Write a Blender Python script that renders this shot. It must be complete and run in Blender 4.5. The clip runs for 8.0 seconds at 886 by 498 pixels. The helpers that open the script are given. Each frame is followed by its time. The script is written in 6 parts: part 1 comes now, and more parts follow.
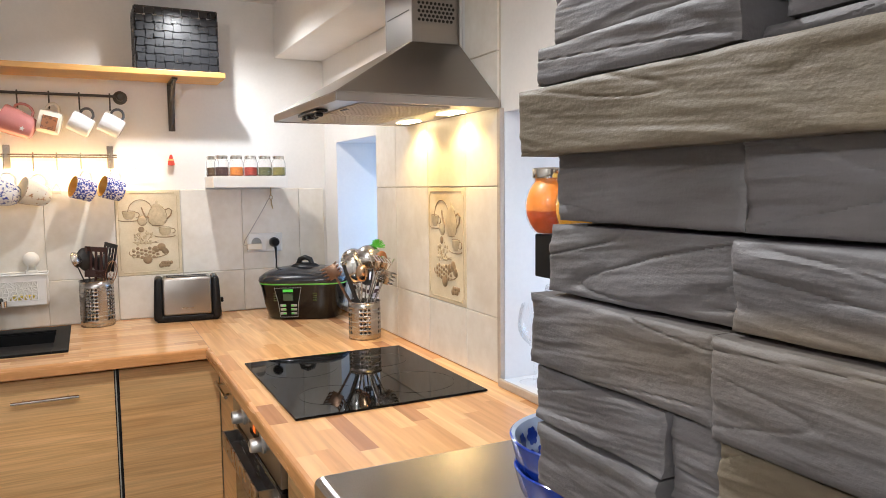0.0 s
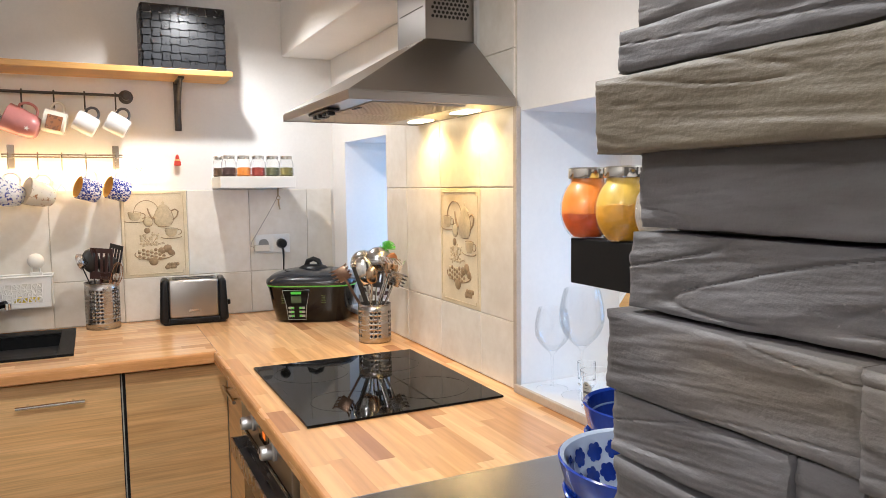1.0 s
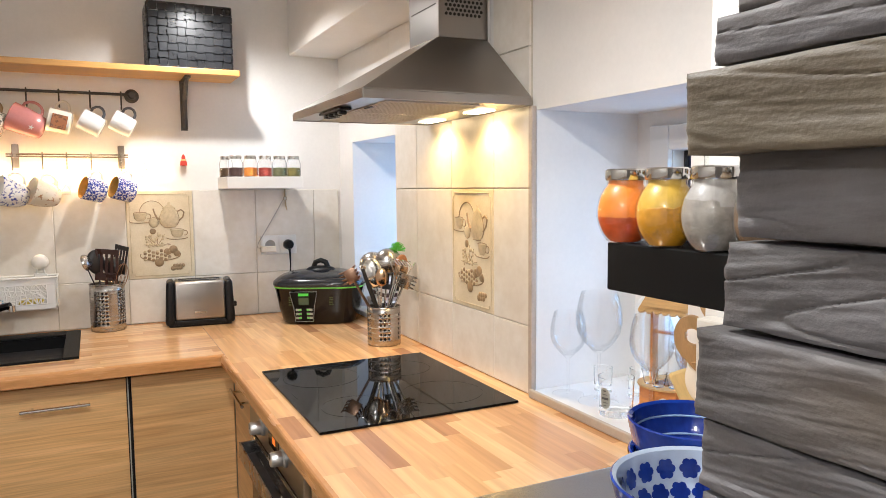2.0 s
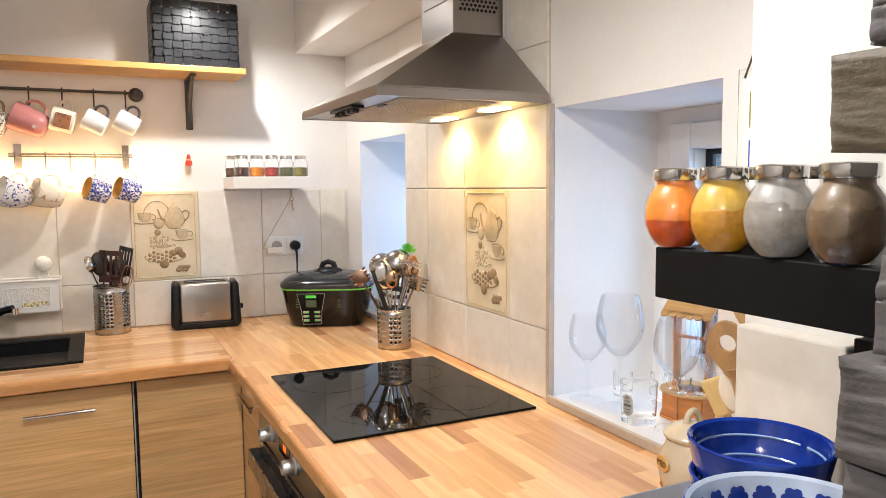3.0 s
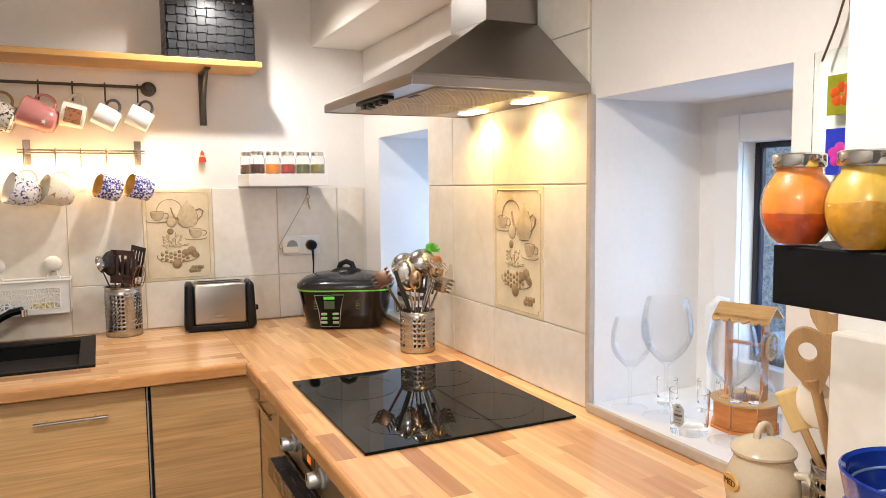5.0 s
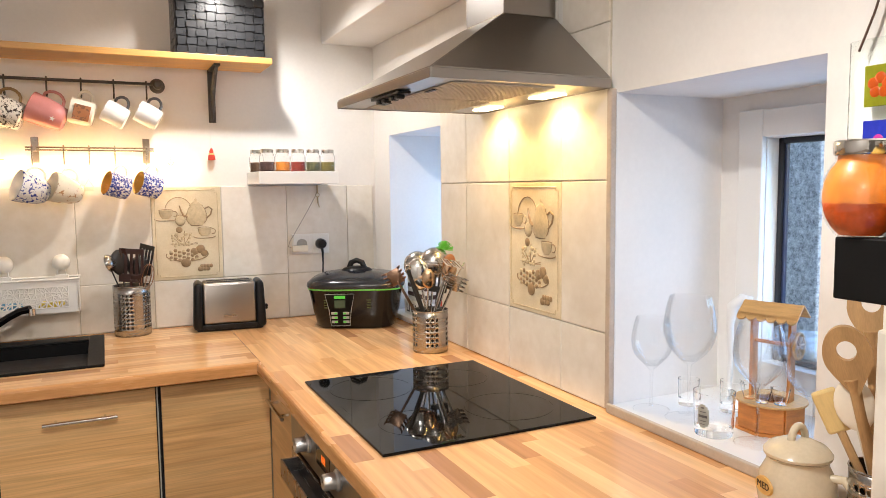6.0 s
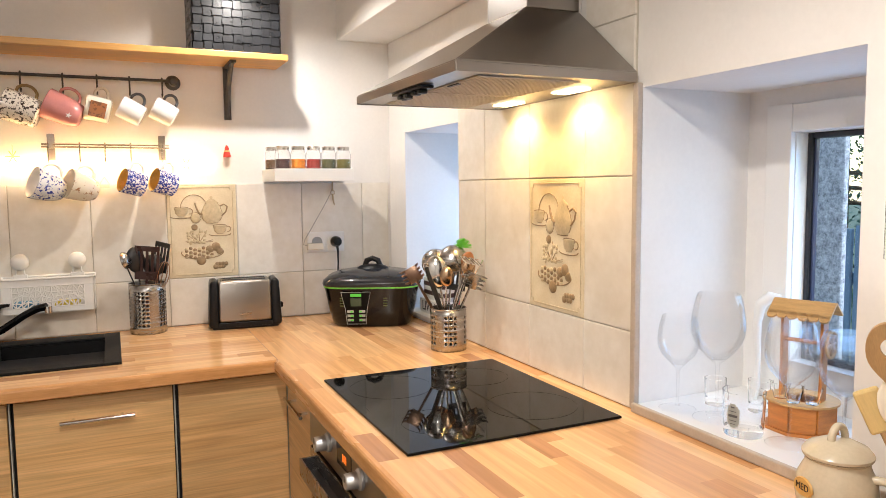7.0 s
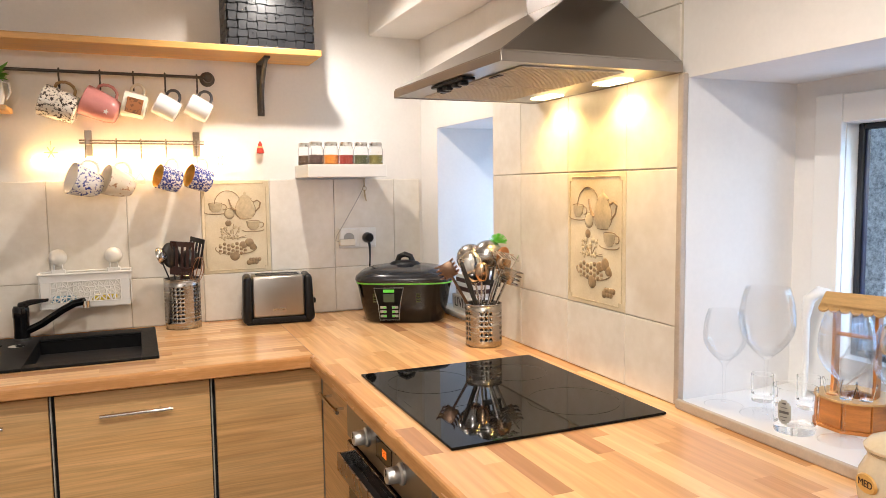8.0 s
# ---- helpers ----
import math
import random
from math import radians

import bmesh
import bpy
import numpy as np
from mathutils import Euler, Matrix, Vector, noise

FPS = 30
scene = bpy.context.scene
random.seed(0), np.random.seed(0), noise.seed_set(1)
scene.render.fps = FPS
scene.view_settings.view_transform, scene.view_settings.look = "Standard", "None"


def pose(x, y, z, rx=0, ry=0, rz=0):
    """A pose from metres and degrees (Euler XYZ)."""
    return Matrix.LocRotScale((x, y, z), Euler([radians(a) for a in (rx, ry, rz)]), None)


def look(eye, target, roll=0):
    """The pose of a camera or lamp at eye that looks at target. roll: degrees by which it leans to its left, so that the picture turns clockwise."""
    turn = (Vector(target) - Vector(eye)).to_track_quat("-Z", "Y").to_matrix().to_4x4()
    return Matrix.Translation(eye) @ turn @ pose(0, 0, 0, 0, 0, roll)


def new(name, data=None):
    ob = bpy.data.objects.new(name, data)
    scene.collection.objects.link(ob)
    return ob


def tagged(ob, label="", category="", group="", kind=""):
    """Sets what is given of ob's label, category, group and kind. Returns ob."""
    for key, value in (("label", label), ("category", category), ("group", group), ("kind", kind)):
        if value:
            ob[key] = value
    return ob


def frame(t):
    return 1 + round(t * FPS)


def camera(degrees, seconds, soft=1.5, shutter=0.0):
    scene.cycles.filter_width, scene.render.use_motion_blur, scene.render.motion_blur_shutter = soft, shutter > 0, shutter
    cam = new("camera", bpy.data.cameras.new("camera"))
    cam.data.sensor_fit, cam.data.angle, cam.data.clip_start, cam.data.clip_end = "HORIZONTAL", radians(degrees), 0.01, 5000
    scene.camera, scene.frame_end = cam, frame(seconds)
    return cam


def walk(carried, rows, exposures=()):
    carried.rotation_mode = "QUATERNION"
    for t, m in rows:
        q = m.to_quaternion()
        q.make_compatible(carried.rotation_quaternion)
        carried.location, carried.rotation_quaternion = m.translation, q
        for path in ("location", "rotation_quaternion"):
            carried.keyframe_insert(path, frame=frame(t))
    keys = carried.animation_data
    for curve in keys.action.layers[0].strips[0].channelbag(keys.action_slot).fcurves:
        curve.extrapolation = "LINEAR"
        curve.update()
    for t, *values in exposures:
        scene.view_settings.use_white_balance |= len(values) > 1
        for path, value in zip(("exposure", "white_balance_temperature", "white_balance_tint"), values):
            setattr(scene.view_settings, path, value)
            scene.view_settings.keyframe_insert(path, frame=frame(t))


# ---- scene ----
cam = camera(63.5, 8.0, soft=0.78)
PATH = [
    (0, (-0.976, -3.215, 1.439), (-0.093, -1.43, 1.263), -0.6),
    (0.5, (-0.978, -3.186, 1.439), (-0.097, -1.399, 1.263), -0.6),
    (1, (-0.982, -3.158, 1.44), (-0.106, -1.369, 1.265), -0.6),
    (1.5, (-0.987, -3.136, 1.441), (-0.114, -1.345, 1.267), -0.5),
    (3, (-1.004, -3.05, 1.444), (-0.133, -1.258, 1.268), -0.6),
    (3.5, (-1.006, -3.02, 1.444), (-0.137, -1.228, 1.268), -0.6),
    (4, (-1.011, -2.99, 1.441), (-0.144, -1.197, 1.265), -0.6),
    (4.5, (-1.017, -2.959, 1.438), (-0.154, -1.164, 1.262), -0.6),
    (6, (-1.04, -2.891, 1.425), (-0.187, -1.09, 1.251), -0.6),
    (6.5, (-1.05, -2.872, 1.421), (-0.205, -1.068, 1.246), -0.6),
    (7, (-1.063, -2.857, 1.417), (-0.228, -1.047, 1.242), -0.6),
    (7.5, (-1.079, -2.841, 1.409), (-0.266, -1.022, 1.233), -0.6),
    (8, (-1.099, -2.827, 1.402), (-0.318, -0.995, 1.227), -0.7),
]
walk(cam, [(t, look(eye, target, roll)) for t, eye, target, roll in PATH], [(0.0, 0.33, 5700, 7), (1.5, 0.35, 5750, 7), (3.5, 0.37, 6050, 9), (4.5, 0.37, 6150, 9), (6.5, 0.38, 6200, 9), (8.0, 0.40, 6400, 10)])


# ---- world and lights ----
world = bpy.data.worlds.new("world")
scene.world = world
world.use_nodes = True
wn = world.node_tree.nodes
sky = wn.new("ShaderNodeTexSky")
sky.sky_type = "NISHITA"
sky.sun_disc = False
sky.sun_elevation, sky.sun_rotation = radians(36), radians(166)
sky.air_density, sky.dust_density, sky.ozone_density = 1.3, 0.6, 3.0
world.node_tree.links.new(sky.outputs[0], wn["Background"].inputs[0])
wn["Background"].inputs[1].default_value = 0.40


def lamp(name, kind, place, watts, color, size=0.03, target=None, cone=None):
    data = bpy.data.lights.new(name, kind)
    data.energy, data.color = watts, color
    if kind == "AREA":
        data.shape, data.size, data.size_y = "RECTANGLE", size[0], size[1]
    else:
        data.shadow_soft_size = size
    if cone:
        data.spot_size, data.spot_blend = radians(cone), 0.6
    ob = new(name, data)
    ob.matrix_world = look(place, target) if target else Matrix.Translation(place)
    return ob


WARM = (1.0, 0.915, 0.825)
lamp("ceiling_spot_sink", "SPOT", (-0.615, -0.48, 2.17), 26, WARM, 0.02, (-0.615, -0.47, 0.0), 158)
lamp("ceiling_spot_oven", "SPOT", (-0.97, -2.28, 2.17), 46, WARM, 0.025, (-0.96, -2.28, 0.0), 164)
# Unseen point lamp added behind the camera to fill the room with light.
lamp("ceiling_spot_hall", "POINT", (-2.1, -3.9, 2.15), 46, WARM, 0.05)
for y in (-1.11, -1.405):
    lamp("hood_bulb", "SPOT", (-0.054, y, 1.634), 4.6, (1.0, 0.60, 0.17), 0.018, (-0.034, y, 1.0), 146)
sun = lamp("sun", "SUN", (1.5, -6, 4.5), 2.2, (0.66, 0.83, 1.0), 0.0, (0, 0, 0))
sun.data.angle = radians(12)
lamp("sky_glow_far", "AREA", (0.385, -0.45, 1.275), 1.6, (0.36, 0.60, 1.0), (0.34, 0.46), (-1.0, -0.45, 1.2))
lamp("sky_glow_near", "AREA", (0.362, -1.898, 1.27), 0.95, (0.30, 0.56, 1.0), (0.32, 0.44), (-1.0, -1.898, 1.2))


# ---- building helpers ----
def box(bm, x0, x1, y0, y1, z0, z1, r=0.0, seg=2):
    """An axis-aligned block, with rounded edges where r is given."""
    made = bmesh.ops.create_cube(bm, size=1.0)["verts"]
    for v in made:
        v.co = Vector((x0 + (v.co.x + 0.5) * (x1 - x0), y0 + (v.co.y + 0.5) * (y1 - y0), z0 + (v.co.z + 0.5) * (z1 - z0)))
    if r > 0:
        edges = list({e for v in made for e in v.link_edges})
        made = bmesh.ops.bevel(bm, geom=edges, offset=r, segments=seg, profile=0.5, affect="EDGES")["verts"]
    return made


def lathe(bm, profile, seg=32, m=None):
    """A body of revolution about z from (radius, height) pairs."""
    rings = []
    for r, z in profile:
        if r < 1e-6:
            rings.append([bm.verts.new((0, 0, z))])
        else:
            rings.append([bm.verts.new((r * math.cos(2 * math.pi * i / seg), r * math.sin(2 * math.pi * i / seg), z)) for i in range(seg)])
    for a, b in zip(rings, rings[1:]):
        for i in range(seg):
            j = (i + 1) % seg
            if len(a) == 1 and len(b) > 1:
                bm.faces.new((a[0], b[j], b[i]))
            elif len(b) == 1 and len(a) > 1:
                bm.faces.new((a[i], a[j], b[0]))
            elif len(a) > 1:
                bm.faces.new((a[i], a[j], b[j], b[i]))
    verts = [v for ring in rings for v in ring]
    if m is not None:
        bmesh.ops.transform(bm, matrix=m, verts=verts)
    return verts


def tube(bm, points, r, seg=10, closed=False, flat=1.0):
    """A round rod along points; r is one radius or one per point."""
    pts = [Vector(p) for p in points]
    n = len(pts)
    radii = r if isinstance(r, (list, tuple)) else [r] * n
    rings, side = [], None
    for i, p in enumerate(pts):
        a = pts[i - 1] if (i > 0 or closed) else p
        b = pts[(i + 1) % n] if (i < n - 1 or closed) else p
        d = (b - a).normalized()
        if side is None:
            side = d.orthogonal().normalized()
        side = (side - d * side.dot(d)).normalized()
        up = d.cross(side)
        rings.append([bm.verts.new(p + (side * math.cos(2 * math.pi * k / seg) + up * flat * math.sin(2 * math.pi * k / seg)) * radii[i]) for k in range(seg)])
    pairs = list(zip(rings, rings[1:])) + ([(rings[-1], rings[0])] if closed else [])
    for a, b in pairs:
        for k in range(seg):
            j = (k + 1) % seg
            bm.faces.new((a[k], a[j], b[j], b[k]))
    if not closed:
        bm.faces.new(list(reversed(rings[0])))
        bm.faces.new(rings[-1])
    return [v for ring in rings for v in ring]


def ball(bm, c, r, sx=1.0, sy=1.0, sz=1.0, u=12, v=8):
    made = bmesh.ops.create_uvsphere(bm, u_segments=u, v_segments=v, radius=r)["verts"]
    for q in made:
        q.co = Vector((q.co.x * sx, q.co.y * sy, q.co.z * sz)) + Vector(c)
    return made


def arc(c, r, a0, a1, n, plane="xz", ry=None):
    ry = ry or r
    out = []
    for i in range(n + 1):
        a = radians(a0 + (a1 - a0) * i / n)
        u, w = r * math.cos(a), ry * math.sin(a)
        out.append(Vector(c) + (Vector((u, 0, w)) if plane == "xz" else Vector((u, w, 0)) if plane == "xy" else Vector((0, u, w))))
    return out


def part(name, bm, material, parent=None, label="", m=None, smooth=False):
    """Links a bmesh as one mesh object, under a thing or a part."""
    bmesh.ops.recalc_face_normals(bm, faces=bm.faces)
    me = bpy.data.meshes.new(name)
    bm.to_mesh(me)
    bm.free()
    me.materials.append(material)
    if smooth:
        me.shade_smooth()
        me.set_sharp_from_angle(angle=radians(40))
    ob = new(name, me)
    if parent is not None:
        ob.parent = parent
    if m is not None:
        ob.matrix_basis = m
    if label:
        ob["label"] = label
    return ob


def thing(name, label, category, m=None, group="", kind=""):
    ob = new(name)
    ob.empty_display_size = 0.05
    if m is not None:
        ob.matrix_basis = m
    return tagged(ob, label, category, group, kind)


def share(name, mesh, parent, m):
    """One more piece on a mesh that others use too."""
    ob = new(name, mesh)
    ob.parent = parent
    ob.matrix_basis = m
    return ob


def words(text, size, material, parent, m, name="lettering"):
    cu = bpy.data.curves.new(name, "FONT")
    cu.body, cu.size, cu.align_x, cu.align_y, cu.extrude = text, size, "CENTER", "CENTER", 0.0004
    cu.materials.append(material)
    ob = new(name, cu)
    ob.parent = parent
    ob.matrix_basis = m
    return ob


# ---- materials ----
def material(name, base, rough=0.5, metal=0.0, vary=0.12, scale=30.0, bump=0.0, fine=180.0, stretch=(1, 1, 1), rough_vary=0.1, tint=None, random_hue=0.0, coat=0.0, spec=0.5, sub=0.0):
    """A surface with two scales of colour change, uneven gloss and fine relief."""
    mat = bpy.data.materials.new(name)
    mat.use_nodes = True
    nt = mat.node_tree
    n, link = nt.nodes, nt.links.new
    p = n["Principled BSDF"]
    tc, mp = n.new("ShaderNodeTexCoord"), n.new("ShaderNodeMapping")
    mp.inputs["Scale"].default_value = stretch
    info = n.new("ShaderNodeObjectInfo")
    off = n.new("ShaderNodeMath")
    off.operation = "MULTIPLY"
    off.inputs[1].default_value = 37.0
    link(info.outputs["Random"], off.inputs[0])
    comb = n.new("ShaderNodeCombineXYZ")
    for k in range(3):
        link(off.outputs[0], comb.inputs[k])
    link(comb.outputs[0], mp.inputs["Location"])
    link(tc.outputs["Object"], mp.inputs["Vector"])
    big, small = n.new("ShaderNodeTexNoise"), n.new("ShaderNodeTexNoise")
    big.inputs["Scale"].default_value, small.inputs["Scale"].default_value = scale, fine
    big.inputs["Detail"].default_value, small.inputs["Detail"].default_value = 5, 3
    link(mp.outputs[0], big.inputs["Vector"])
    link(mp.outputs[0], small.inputs["Vector"])
    mix = n.new("ShaderNodeMix")
    mix.data_type = "FLOAT"
    mix.inputs[0].default_value = 0.35
    link(big.outputs["Fac"], mix.inputs[2])
    link(small.outputs["Fac"], mix.inputs[3])
    ramp = n.new("ShaderNodeValToRGB")
    dark = tint or [c * (1 - vary) for c in base]
    ramp.color_ramp.elements[0].position, ramp.color_ramp.elements[1].position = 0.32, 0.68
    ramp.color_ramp.elements[0].color = (*dark[:3], 1)
    ramp.color_ramp.elements[1].color = (*[min(1, c * (1 + vary * 0.35)) for c in base], 1)
    link(mix.outputs[0], ramp.inputs[0])
    color = ramp.outputs[0]
    if random_hue:
        hsv = n.new("ShaderNodeHueSaturation")
        rng = n.new("ShaderNodeMapRange")
        rng.inputs[3].default_value, rng.inputs[4].default_value = 1 - random_hue, 1 + random_hue * 0.6
        link(info.outputs["Random"], rng.inputs[0])
        link(rng.outputs[0], hsv.inputs["Value"])
        link(color, hsv.inputs["Color"])
        color = hsv.outputs[0]
    link(color, p.inputs["Base Color"])
    rr = n.new("ShaderNodeMapRange")
    rr.inputs[3].default_value, rr.inputs[4].default_value = max(0.02, rough - rough_vary), min(1, rough + rough_vary)
    link(big.outputs["Fac"], rr.inputs[0])
    link(rr.outputs[0], p.inputs["Roughness"])
    p.inputs["Metallic"].default_value = metal
    p.inputs["Coat Weight"].default_value = coat
    p.inputs["Specular IOR Level"].default_value = spec
    if sub:
        p.inputs["Subsurface Weight"].default_value = sub
    if bump:
        b = n.new("ShaderNodeBump")
        b.inputs["Strength"].default_value, b.inputs["Distance"].default_value = bump, 0.004
        link(mix.outputs[0], b.inputs["Height"])
        link(b.outputs[0], p.inputs["Normal"])
    return mat


def glass(name, tint=(1, 1, 1), rough=0.0, ior=1.45):
    mat = bpy.data.materials.new(name)
    mat.use_nodes = True
    p = mat.node_tree.nodes["Principled BSDF"]
    p.inputs["Base Color"].default_value = (*tint, 1)
    p.inputs["Transmission Weight"].default_value = 1
    p.inputs["Roughness"].default_value = rough
    p.inputs["IOR"].default_value = ior
    return mat


def glow(name, color, strength):
    mat = bpy.data.materials.new(name)
    mat.use_nodes = True
    p = mat.node_tree.nodes["Principled BSDF"]
    p.inputs["Base Color"].default_value = (*color, 1)
    p.inputs["Emission Color"].default_value = (*color, 1)
    p.inputs["Emission Strength"].default_value = strength
    return mat


def spotted(name, base, ink, scale, cut, rough=0.15, kind="voronoi"):
    """Glazed ware with a painted pattern of spots or sprigs."""
    mat = bpy.data.materials.new(name)
    mat.use_nodes = True
    nt = mat.node_tree
    n, link = nt.nodes, nt.links.new
    p = n["Principled BSDF"]
    tc = n.new("ShaderNodeTexCoord")
    warp = n.new("ShaderNodeTexNoise")
    warp.inputs["Scale"].default_value = scale * 1.3
    add = n.new("ShaderNodeMixRGB")
    add.blend_type = "ADD"
    add.inputs[0].default_value = 0.35 / scale * 4
    link(tc.outputs["Object"], warp.inputs["Vector"])
    link(tc.outputs["Object"], add.inputs[1])
    link(warp.outputs["Color"], add.inputs[2])
    if kind == "voronoi":
        t = n.new("ShaderNodeTexVoronoi")
        out = t.outputs["Distance"]
    else:
        t = n.new("ShaderNodeTexNoise")
        t.inputs["Detail"].default_value = 4
        out = t.outputs["Fac"]
    t.inputs["Scale"].default_value = scale
    link(add.outputs[0], t.inputs["Vector"])
    ramp = n.new("ShaderNodeValToRGB")
    ramp.color_ramp.elements[0].position, ramp.color_ramp.elements[1].position = cut, cut + 0.05
    ramp.color_ramp.elements[0].color, ramp.color_ramp.elements[1].color = (*ink, 1), (*base, 1)
    link(out, ramp.inputs[0])
    link(ramp.outputs[0], p.inputs["Base Color"])
    p.inputs["Roughness"].default_value = rough
    return mat


def wood_stave():
    """Oiled beech: each stave has its own tone, with long fine grain."""
    mat = bpy.data.materials.new("beech_stave")
    mat.use_nodes = True
    nt = mat.node_tree
    n, link = nt.nodes, nt.links.new
    p = n["Principled BSDF"]
    info, tc, mp = n.new("ShaderNodeObjectInfo"), n.new("ShaderNodeTexCoord"), n.new("ShaderNodeMapping")
    tone = n.new("ShaderNodeValToRGB")
    e = tone.color_ramp.elements
    e[0].position, e[0].color = 0.0, (0.86, 0.545, 0.275, 1)
    e[1].position, e[1].color = 1.0, (0.46, 0.225, 0.105, 1)
    for pos, col in ((0.35, (0.79, 0.475, 0.225, 1)), (0.66, (0.72, 0.405, 0.180, 1)), (0.88, (0.58, 0.300, 0.130, 1))):
        e.new(pos).color = col
    link(info.outputs["Random"], tone.inputs[0])
    mp.inputs["Scale"].default_value = (3, 55, 20)
    mul = n.new("ShaderNodeMath")
    mul.operation, mul.inputs[1].default_value = "MULTIPLY", 91.0
    link(info.outputs["Random"], mul.inputs[0])
    comb = n.new("ShaderNodeCombineXYZ")
    for k in range(3):
        link(mul.outputs[0], comb.inputs[k])
    link(comb.outputs[0], mp.inputs["Location"])
    link(tc.outputs["Object"], mp.inputs["Vector"])
    grain = n.new("ShaderNodeTexNoise")
    grain.inputs["Scale"].default_value, grain.inputs["Detail"].default_value = 1.0, 5
    grain.inputs["Distortion"].default_value = 0.6
    link(mp.outputs[0], grain.inputs["Vector"])
    rg = n.new("ShaderNodeMapRange")
    rg.inputs[1].default_value, rg.inputs[2].default_value, rg.inputs[3].default_value, rg.inputs[4].default_value = 0.3, 0.7, 0.82, 1.08
    link(grain.outputs["Fac"], rg.inputs[0])
    mx = n.new("ShaderNodeMixRGB")
    mx.blend_type = "MULTIPLY"
    mx.inputs[0].default_value = 1.0
    link(tone.outputs[0], mx.inputs[1])
    link(rg.outputs[0], mx.inputs[2])
    link(mx.outputs[0], p.inputs["Base Color"])
    rr = n.new("ShaderNodeMapRange")
    rr.inputs[3].default_value, rr.inputs[4].default_value = 0.15, 0.30
    link(grain.outputs["Fac"], rr.inputs[0])
    link(rr.outputs[0], p.inputs["Roughness"])
    bp = n.new("ShaderNodeBump")
    bp.inputs["Strength"].default_value, bp.inputs["Distance"].default_value = 0.10, 0.002
    link(grain.outputs["Fac"], bp.inputs["Height"])
    link(bp.outputs[0], p.inputs["Normal"])
    return mat


def oak_front():
    """Foil-wrapped oak front: long wavering grain across the door, fine pores and broad paler bands."""
    mat = bpy.data.materials.new("oak_front_lengthwise")
    mat.use_nodes = True
    nt = mat.node_tree
    n, link = nt.nodes, nt.links.new
    p = n["Principled BSDF"]
    tc, info = n.new("ShaderNodeTexCoord"), n.new("ShaderNodeObjectInfo")
    mul, comb = n.new("ShaderNodeMath"), n.new("ShaderNodeCombineXYZ")
    mul.operation, mul.inputs[1].default_value = "MULTIPLY", 53.0
    link(info.outputs["Random"], mul.inputs[0])
    for k in range(3):
        link(mul.outputs[0], comb.inputs[k])
    fields = []
    for scale, detail, warp in (((1.5, 1.5, 26), 4, 1.4), ((5, 5, 190), 3, 0.5), ((0.8, 0.8, 5), 2, 0.6)):
        mp, tex = n.new("ShaderNodeMapping"), n.new("ShaderNodeTexNoise")
        mp.inputs["Scale"].default_value = scale
        tex.inputs["Scale"].default_value, tex.inputs["Detail"].default_value, tex.inputs["Distortion"].default_value = 1.0, detail, warp
        link(tc.outputs["Object"], mp.inputs["Vector"])
        link(comb.outputs[0], mp.inputs["Location"])
        link(mp.outputs[0], tex.inputs["Vector"])
        fields.append(tex.outputs["Fac"])
    ramp = n.new("ShaderNodeValToRGB")
    e = ramp.color_ramp.elements
    e[0].position, e[0].color = 0.30, (0.58, 0.335, 0.135, 1)
    e[1].position, e[1].color = 0.66, (0.76, 0.49, 0.225, 1)
    e.new(0.46).color = (0.69, 0.425, 0.185, 1)
    link(fields[0], ramp.inputs[0])
    color = ramp.outputs[0]
    for field, lo, hi in ((fields[1], 0.84, 1.10), (fields[2], 0.88, 1.08)):
        rg, mx = n.new("ShaderNodeMapRange"), n.new("ShaderNodeMixRGB")
        rg.inputs[1].default_value, rg.inputs[2].default_value, rg.inputs[3].default_value, rg.inputs[4].default_value = 0.32, 0.68, lo, hi
        mx.blend_type = "MULTIPLY"
        mx.inputs[0].default_value = 1.0
        link(field, rg.inputs[0])
        link(color, mx.inputs[1])
        link(rg.outputs[0], mx.inputs[2])
        color = mx.outputs[0]
    link(color, p.inputs["Base Color"])
    p.inputs["Roughness"].default_value = 0.38
    bp = n.new("ShaderNodeBump")
    bp.inputs["Strength"].default_value, bp.inputs["Distance"].default_value = 0.12, 0.002
    link(fields[1], bp.inputs["Height"])
    link(bp.outputs[0], p.inputs["Normal"])
    return mat


PLASTER = material("white_plaster", (0.80, 0.78, 0.75), 0.85, vary=0.05, scale=6, bump=0.12, fine=90)
TILE = material("cream_tile_glaze", (0.78, 0.745, 0.68), 0.34, vary=0.10, scale=14, bump=0.30, fine=40, random_hue=0.05, tint=(0.70, 0.65, 0.565))
DECOR = material("decor_tile_glaze", (0.74, 0.65, 0.48), 0.35, vary=0.12, scale=16, bump=0.12, tint=(0.62, 0.52, 0.34))
RELIEF = material("decor_relief_brown", (0.33, 0.225, 0.12), 0.4, vary=0.35, scale=60, bump=0.1)
RELIEF_PALE = material("decor_relief_sand", (0.60, 0.49, 0.31), 0.4, vary=0.25, scale=60)
GROUT = material("grout", (0.60, 0.55, 0.46), 0.9, vary=0.15, scale=40, bump=0.2)
TRIM = material("corner_trim", (0.50, 0.42, 0.34), 0.5, vary=0.15)
STAVE = wood_stave()
WORKTOP_CORE = material("worktop_edge", (0.64, 0.33, 0.13), 0.26, vary=0.3, scale=7, fine=50, stretch=(0.6, 0.6, 6), tint=(0.50, 0.235, 0.082))
OAK_A = oak_front()
# Near-black for carcasses; it also stands for shade in slots and holes.
BLACK_GAP = material("black_carcass_and_holes", (0.012, 0.012, 0.014), 0.6)
PALE_EDGE = material("pale_gasket", (0.45, 0.45, 0.42), 0.5)
